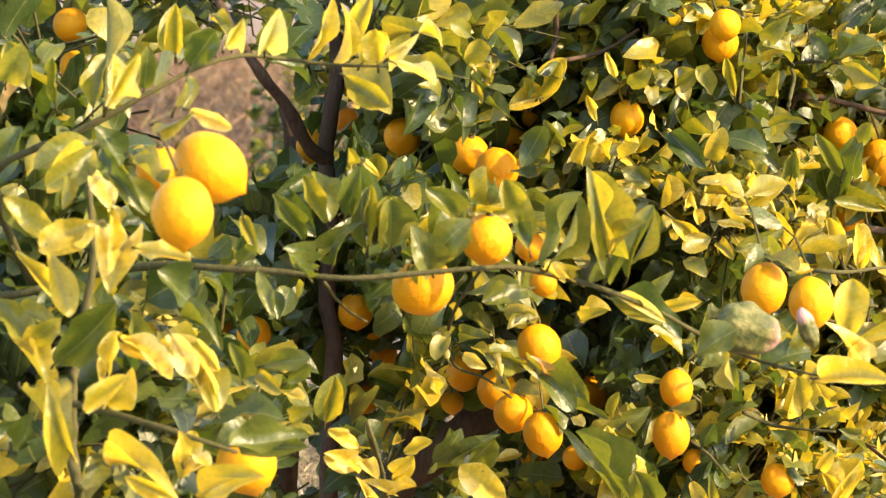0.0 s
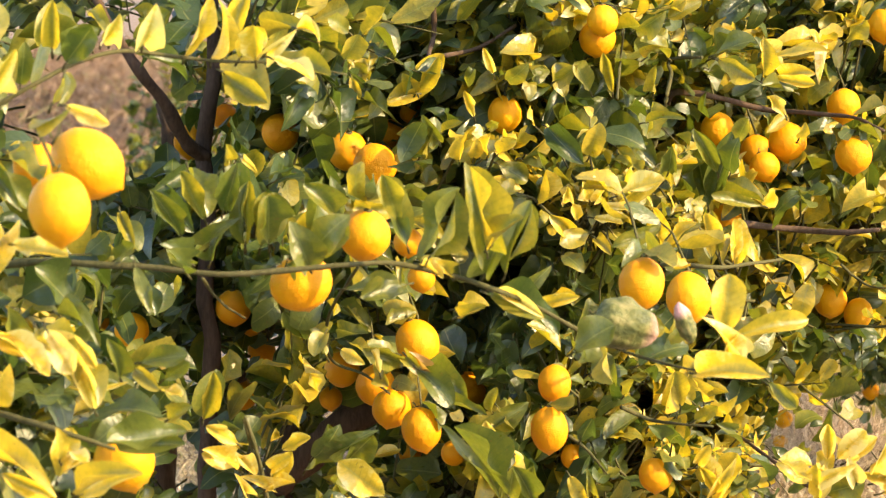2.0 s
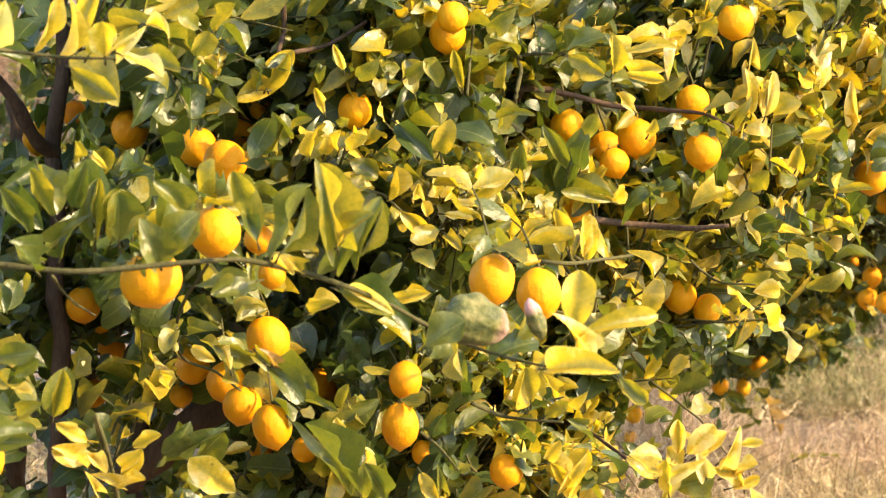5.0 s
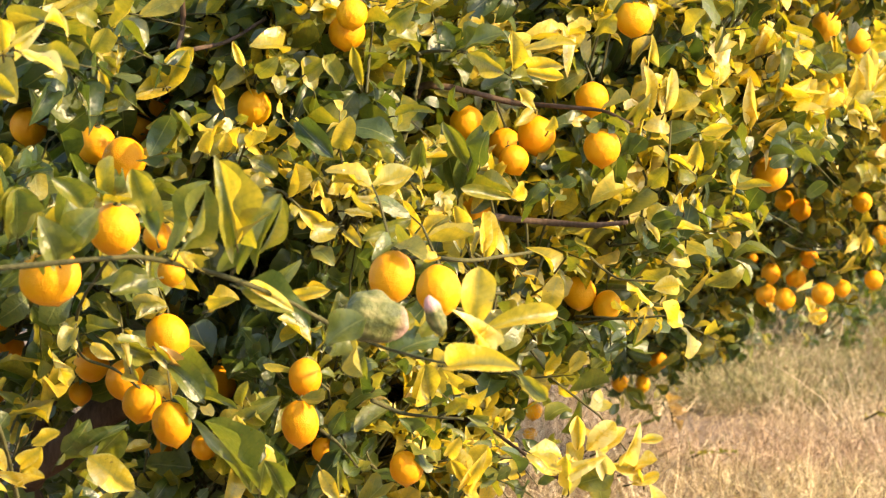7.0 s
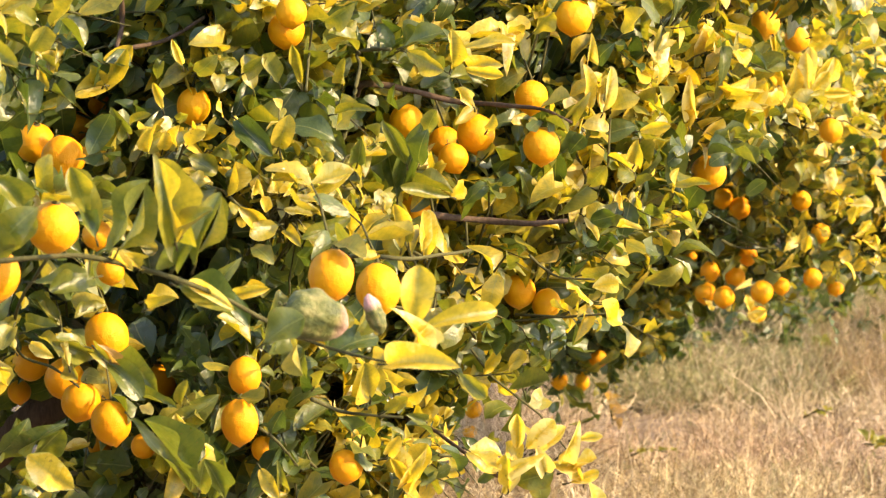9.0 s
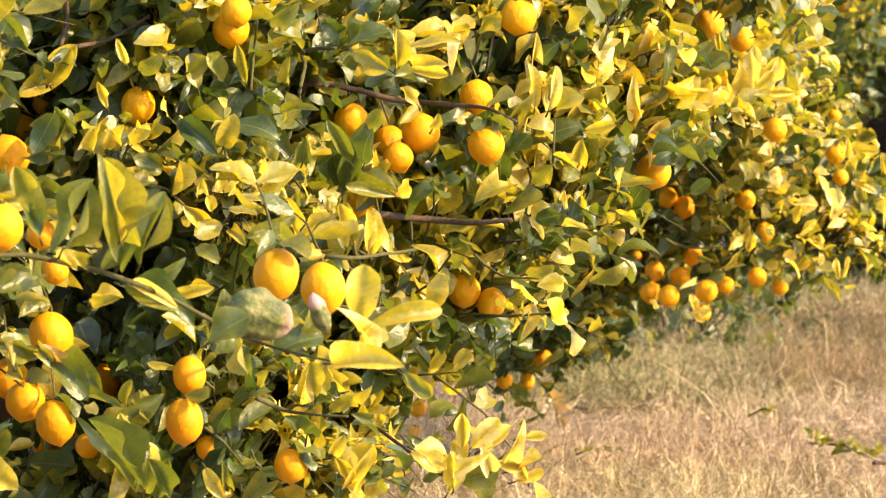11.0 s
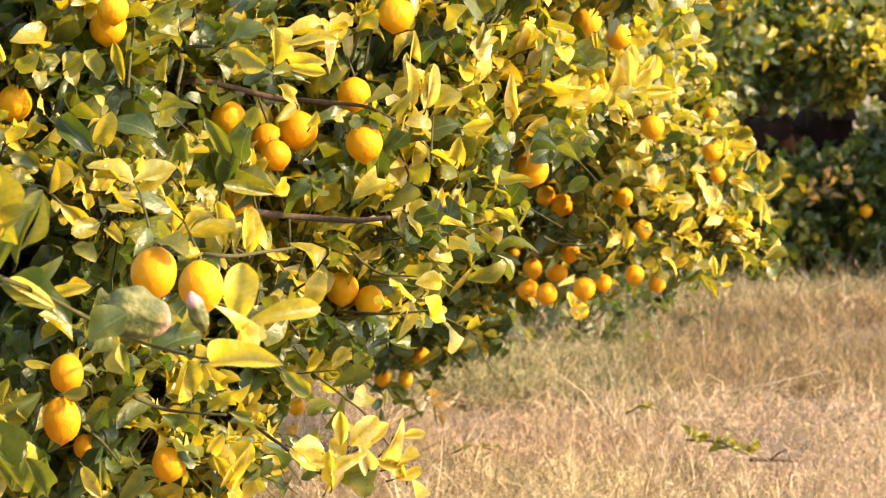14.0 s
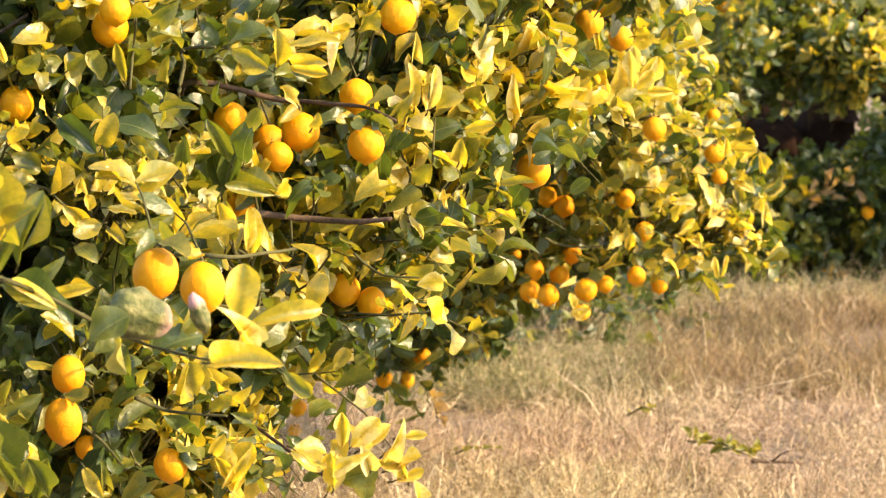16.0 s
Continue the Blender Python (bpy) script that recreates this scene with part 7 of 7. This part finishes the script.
own_leaf((2.019, 8.600, 1.294), (2.085, 8.570, 1.292), 0.026, 20, 0.90, second_tree)
own_leaf((2.049, 8.700, 1.302), (2.035, 8.670, 1.333), 0.035, 10, 0.70, second_tree)
own_leaf((1.979, 8.400, 1.212), (1.956, 8.370, 1.194), 0.028, 15, 0.70, second_tree)
own_leaf((1.895, 8.300, 1.262), (1.902, 8.270, 1.204), 0.023, 15, 0.70, second_tree)
own_leaf((1.922, 8.300, 1.242), (1.925, 8.270, 1.210), 0.023, 15, 0.60, second_tree)
own_leaf((1.914, 8.300, 1.160), (1.923, 8.270, 1.126), 0.020, 20, 0.30, second_tree)
own_leaf((1.883, 8.600, 0.982), (1.856, 8.570, 1.004), 0.034, 20, 0.55, second_tree)
own_leaf((2.102, 9.000, 0.879), (2.146, 8.970, 0.874), 0.039, 10, 0.90, second_tree)
own_leaf((2.096, 9.000, 0.829), (2.103, 8.970, 0.874), 0.028, 14, 0.80, second_tree)
own_leaf((2.059, 9.000, 0.865), (2.059, 8.970, 0.889), 0.025, 10, 0.85, second_tree)
own_leaf((2.274, 9.200, 0.996), (2.349, 9.170, 1.002), 0.023, 20, 0.80, second_tree)
own_leaf((2.272, 9.200, 0.981), (2.270, 9.170, 1.034), 0.020, 15, 0.95, second_tree)
own_leaf((2.411, 9.350, 0.935), (2.395, 9.320, 0.989), 0.026, 15, 0.85, second_tree)
own_leaf((2.345, 9.300, 0.909), (2.376, 9.270, 0.881), 0.034, 12, 0.70, second_tree)
own_leaf((2.420, 9.350, 0.809), (2.412, 9.320, 0.863), 0.043, 8, 0.90, second_tree)
own_leaf((2.346, 9.400, 1.007), (2.395, 9.370, 1.031), 0.038, 10, 0.65, second_tree)
own_leaf((2.331, 9.400, 1.019), (2.346, 9.370, 1.041), 0.032, 10, 0.70, second_tree)
stalk_growth(second_tree)

# far trees; those at x 0.9 and 0.8 are unseen, added to shade the grass
# those with low 0.1 are added as a dark backdrop hiding bright ground
for seed, (x, y, w, h, low, tone) in enumerate(((5.6, 18.9, 1.75, 2.9, 0.98, 0.50), (3.4, 21.5, 1.5, 2.7, 0.7, 0.40), (7.4, 27.0, 2.3, 3.2, 0.1, 0.35), (8.9, 33.0, 2.4, 3.4, 0.1, 0.35), (5.4, 27.0, 2.4, 3.3, 0.1, 0.35), (0.9, 28.0, 1.5, 2.8, 0.4, 0.35), (0.8, 34.0, 1.7, 3.0, 0.4, 0.35), (-2.8, 19.5, 1.6, 2.8, 0.9, 0.35), (6.15, 22.3, 1.9, 3.0, 0.1, 0.30), (4.6, 23.0, 1.8, 3.0, 0.1, 0.30))):
    far_tree = tree_root("lemon_tree", (x, y, 0), "distant lemon tree with a dark hollow under the crown")
    limb_at(far_tree, "trunk", [(x - 0.9, y - 0.7, -0.05, 0.16), (x - 0.88, y - 0.7, 0.4, 0.13), (x - 0.8, y - 0.6, 0.9, 0.11), (x - 0.3, y - 0.3, 1.5, 0.06), (x, y, 2.2, 0.03)], skin=SHADE_BARK)
    limb_at(far_tree, "limb", [(x - 0.8, y - 0.6, 0.85, 0.09), (x - 0.4, y - 0.8, 1.3, 0.07), (x + 0.3, y - 0.8, 1.7, 0.05), (x + 0.9, y - 0.7, 2.0, 0.03)], skin=SHADE_BARK)
    limb_at(far_tree, "limb", [(x - 0.85, y - 0.7, 0.8, 0.08), (x - 1.2, y - 0.9, 1.05, 0.05), (x - 1.6, y - 1.0, 1.2, 0.02)], skin=SHADE_BARK)
    crown = Crown(far_tree, 50 + seed, lambda p, rng, low=low: p[2] > low, True, seed > 0)
    many = 0.6 if seed == 0 else 0.32 if y > 22 and x > 6 else 0.25
    big = 0.062 if seed == 0 else 0.095
    crown.lump(x, y, h * 0.5, w, w * 0.9, h * 0.5, int(1100 * many), tone, big, 0.6)
    crown.lump(x - 0.3, y - 1.0, h * 0.60, w, w * 0.7, h * 0.36, int(600 * many), tone, big, 0.5)
    crown.lump(x, y, h * 0.55, w * 0.7, w * 0.7, h * 0.4, int(260 * many), 0.25, big, 0.3)
    if seed == 0:
        crown.keep = lambda p, rng: p[2] > (0.98 if p[0] < 5.9 else 0.25)
        # unseen skirt of leaves added on the sunward side to shade the stem
        crown.lump(x + 1.3, y - 1.2, 1.1, 0.8, 0.7, 0.8, 420, tone, big, 0.3)
        crown.spurs(("lemons on the far trees",))
    crown.finish()


# the third tree: a low skirt of leaves arched over a dark stem
third_tree = tree_root("lemon_tree", (4.45, 16.75, 0.0), "lemon tree with a thick dark stem under arched leafy boughs")
limb_at(third_tree, "trunk", [(4.66, 17.1, -0.05, 0.17), (4.65, 17.1, 0.35, 0.15), (4.67, 17.05, 0.7, 0.13), (4.72, 17.0, 0.95, 0.10), (4.8, 17.0, 1.4, 0.05), (4.8, 17.0, 1.9, 0.02)], skin=SHADE_BARK)
limb_at(third_tree, "limb", [(4.65, 17.08, 0.55, 0.11), (4.45, 17.0, 0.60, 0.11), (4.30, 16.9, 0.64, 0.09), (4.05, 16.7, 0.74, 0.04), (3.75, 16.5, 0.95, 0.012)], skin=SHADE_BARK)
limb_at(third_tree, "limb", [(4.70, 17.0, 0.92, 0.05), (4.8, 16.6, 0.88, 0.035), (4.95, 16.2, 0.78, 0.02), (5.2, 16.1, 0.75, 0.01)], skin=SHADE_BARK)
limb_at(third_tree, "limb", [(4.72, 17.0, 1.1, 0.05), (4.35, 16.4, 1.25, 0.03), (3.9, 16.0, 1.05, 0.018), (3.6, 15.9, 0.95, 0.008)])
crown = Crown(third_tree, 83, lambda p, rng: p[2] > 0.93 - 0.5 * abs(p[0] - 4.40) + 0.05 * math.sin(p[0] * 23), True)
# tones carry light as well: lowered on the shadowed left, raised on the right
crown.lump(4.04, 15.88, 1.18, 0.28, 0.50, 0.15, 170, 0.28, 0.060)
crown.lump(4.31, 15.41, 1.04, 0.21, 0.35, 0.10, 200, 0.56, 0.058)
crown.lump(4.24, 15.93, 1.04, 0.23, 0.45, 0.14, 130, 0.28, 0.060)
crown.lump(3.94, 15.77, 0.90, 0.12, 0.35, 0.10, 24, 0.30, 0.060)
crown.lump(4.44, 15.28, 0.95, 0.12, 0.35, 0.11, 150, 0.62, 0.058)
crown.lump(4.26, 15.95, 1.28, 0.18, 0.45, 0.11, 110, 0.42, 0.060)
crown.lump(3.68, 15.23, 1.17, 0.19, 0.40, 0.19, 110, 0.30, 0.060)
crown.lump(4.55, 17.12, 1.23, 0.49, 0.50, 0.30, 180, 0.18, 0.070)
crown.lump(4.40, 15.28, 0.81, 0.11, 0.30, 0.06, 50, 0.55, 0.055)
crown.finish()

# an unseen tree, added out of view so that its shade falls under the third
shade_tree = tree_root("lemon_tree", (6.7, 15.6, 0.0), "unseen lemon tree added for shade, with a dense green crown")
limb_at(shade_tree, "trunk", [(6.7, 15.6, -0.05, 0.12), (6.7, 15.6, 0.5, 0.10), (6.75, 15.65, 1.1, 0.06), (6.8, 15.7, 1.7, 0.03)], skin=SHADE_BARK)
crown = Crown(shade_tree, 84, lambda p, rng: p[2] > 0.1, True, True)
crown.lump(6.65, 15.9, 1.15, 1.3, 1.25, 1.0, 800, 0.35, 0.10, 0.3)
crown.finish()

# undergrowth beneath the far trees
def undergrowth(name, lumps, seed, label, withered=()):
    root = tree_root(name, (lumps[0][0], lumps[0][1], 0), label)
    tagged(root, category="bush")
    c = Crown(root, seed, lambda p, rng: p[2] > 0.02, True)
    for lump in lumps:
        c.lump(*lump)
    c.finish()
    for at in withered:
        for _ in range(7):
            way = unit(c.rng.normal(size=3) + np.array([0.2, -0.4, 0.3]))
            single_leaf(root, np.array(at) + c.rng.normal(0, 0.035, 3), way, unit(c.rng.normal(size=3) + np.array([0.5, -0.6, 0.6])), 0.07, 0.035, 1.2, c.rng)


undergrowth("bush", [(4.5, 16.25, 0.26, 0.50, 0.25, 0.34, 200, 0.13, 0.060), (4.05, 16.1, 0.26, 0.30, 0.28, 0.30, 130, 0.20, 0.062), (4.9, 16.3, 0.34, 0.32, 0.28, 0.34, 120, 0.14, 0.060), (4.38, 15.75, 0.52, 0.06, 0.05, 0.05, 2, 0.66, 0.05)], 75,
            "knee-high dark green weeds with a withered tuft under a tree", [(4.46, 15.95, 0.50), (4.40, 15.95, 0.44)])
undergrowth("bush", [(4.25, 16.75, 0.2, 0.35, 0.25, 0.36, 130, 0.10, 0.065), (4.75, 16.8, 0.22, 0.35, 0.25, 0.36, 140, 0.10, 0.065), (4.55, 16.2, 0.3, 0.14, 0.1, 0.2, 9, 0.62, 0.07), (4.5, 17.9, 0.2, 0.6, 0.5, 0.42, 260, 0.16, 0.07), (5.3, 18.1, 0.25, 0.6, 0.5, 0.40, 220, 0.16, 0.07), (4.9, 17.4, 0.1, 0.9, 0.4, 0.3, 200, 0.2, 0.06)], 71, "low dark green undergrowth in the shade of a tree")
undergrowth("bush", [(3.9, 17.2, 0.05, 0.5, 0.5, 0.25, 120, 0.2, 0.06), (2.12, 12.75, 0.12, 0.22, 0.15, 0.26, 60, 0.2, 0.05)], 72, "low green weeds at the edge of the shade")
undergrowth("bush", [(2.75, 13.7, 0.06, 0.55, 0.6, 0.20, 150, 0.22, 0.05), (3.2, 15.0, 0.05, 0.5, 0.5, 0.16, 90, 0.25, 0.05)], 74, "low green weeds under the second tree")
undergrowth("bush", [(-0.72, 19.5, 0.45, 0.42, 0.4, 0.42, 120, 0.36, 0.06)], 73, "ragged green bush standing in dry grass")


# ---- things lying in the grass ----
def fallen_stick(points, thick, label):
    pts = np.array(points)
    root = new("stick")
    root.location = pts[0]
    tagged(root, label, "stick")
    v, f = tube(pts - pts[0], np.linspace(thick, thick * 0.45, len(pts)), 7, 5 * len(pts))
    part("shaft", mesh_from("shaft", v, f, BARK), root)
    a, b = pts[-2] - pts[0], pts[-1] - pts[0]
    v, f = tube([a * 0.6 + b * 0.1, a * 0.7 + b * 0.2 + np.array([0, -0.02, 0.025]), a * 0.7 + b * 0.3 + np.array([0.01, -0.05, 0.04])], (thick * 0.5, thick * 0.4, thick * 0.2), 5)
    part("side_twig", mesh_from("side_twig", v, f, BARK), root)


def fallen_sprig(start, end, tone, count, size, label, seed):
    """A broken shoot with its leaves still on it."""
    rng = np.random.default_rng(seed)
    a, b = np.array(start), np.array(end)
    root = new("fallen_sprig")
    root.location = a
    tagged(root, label, "twig")
    v, f = tube([a * 0, (b - a) * 0.5 + np.array([0, 0, 0.02]), b - a], (0.003, 0.0025, 0.001), 6)
    part("shaft", mesh_from("shaft", v, f, TWIG), root)
    for k in range(count):
        at = a + (b - a) * (k + 0.5) / count + np.array([0, 0, 0.012])
        way = unit((b - a) / np.linalg.norm(b - a) * 0.5 + rng.normal(0, 0.7, 3) * np.array([1, 1, 0.4]) + np.array([0, 0, 0.25]))
        single_leaf(root, at, way, unit(np.array([0.2, -0.6, 0.8]) + rng.normal(0, 0.4, 3)), size * rng.uniform(0.7, 1.2), size * 0.5, tone + rng.uniform(-0.06, 0.06), rng)


fallen_stick([(2.544, 9.938, 0.085), (2.625, 9.965, 0.078), (2.700, 9.985, 0.072)], 0.006, 'dark dry stick lying on matted grass')
fallen_stick([(2.372, 12.805, 0.050), (2.343, 12.817, 0.120), (2.293, 12.883, 0.140)], 0.004, 'pale bent dry twig in the grass under a tree')
fallen_sprig((2.476, 10.422, 0.078), (2.572, 9.991, 0.082), 0.52, 28, 0.046, 'broken pale green leafy shoot lying on dry grass', 4)
fallen_sprig((1.774, 10.421, 0.050), (1.902, 10.392, 0.060), 0.55, 8, 0.03, 'small pale weed shoot among dry grass', 5)
fallen_sprig((1.840, 11.072, 0.060), (1.774, 10.777, 0.160), 1.2, 7, 0.055, 'withered orange-brown leaves on a broken shoot', 6)
fallen_sprig((2.476, 11.257, 0.050), (2.543, 11.109, 0.080), 0.6, 6, 0.03, 'small pale weed shoot among dry grass', 8)
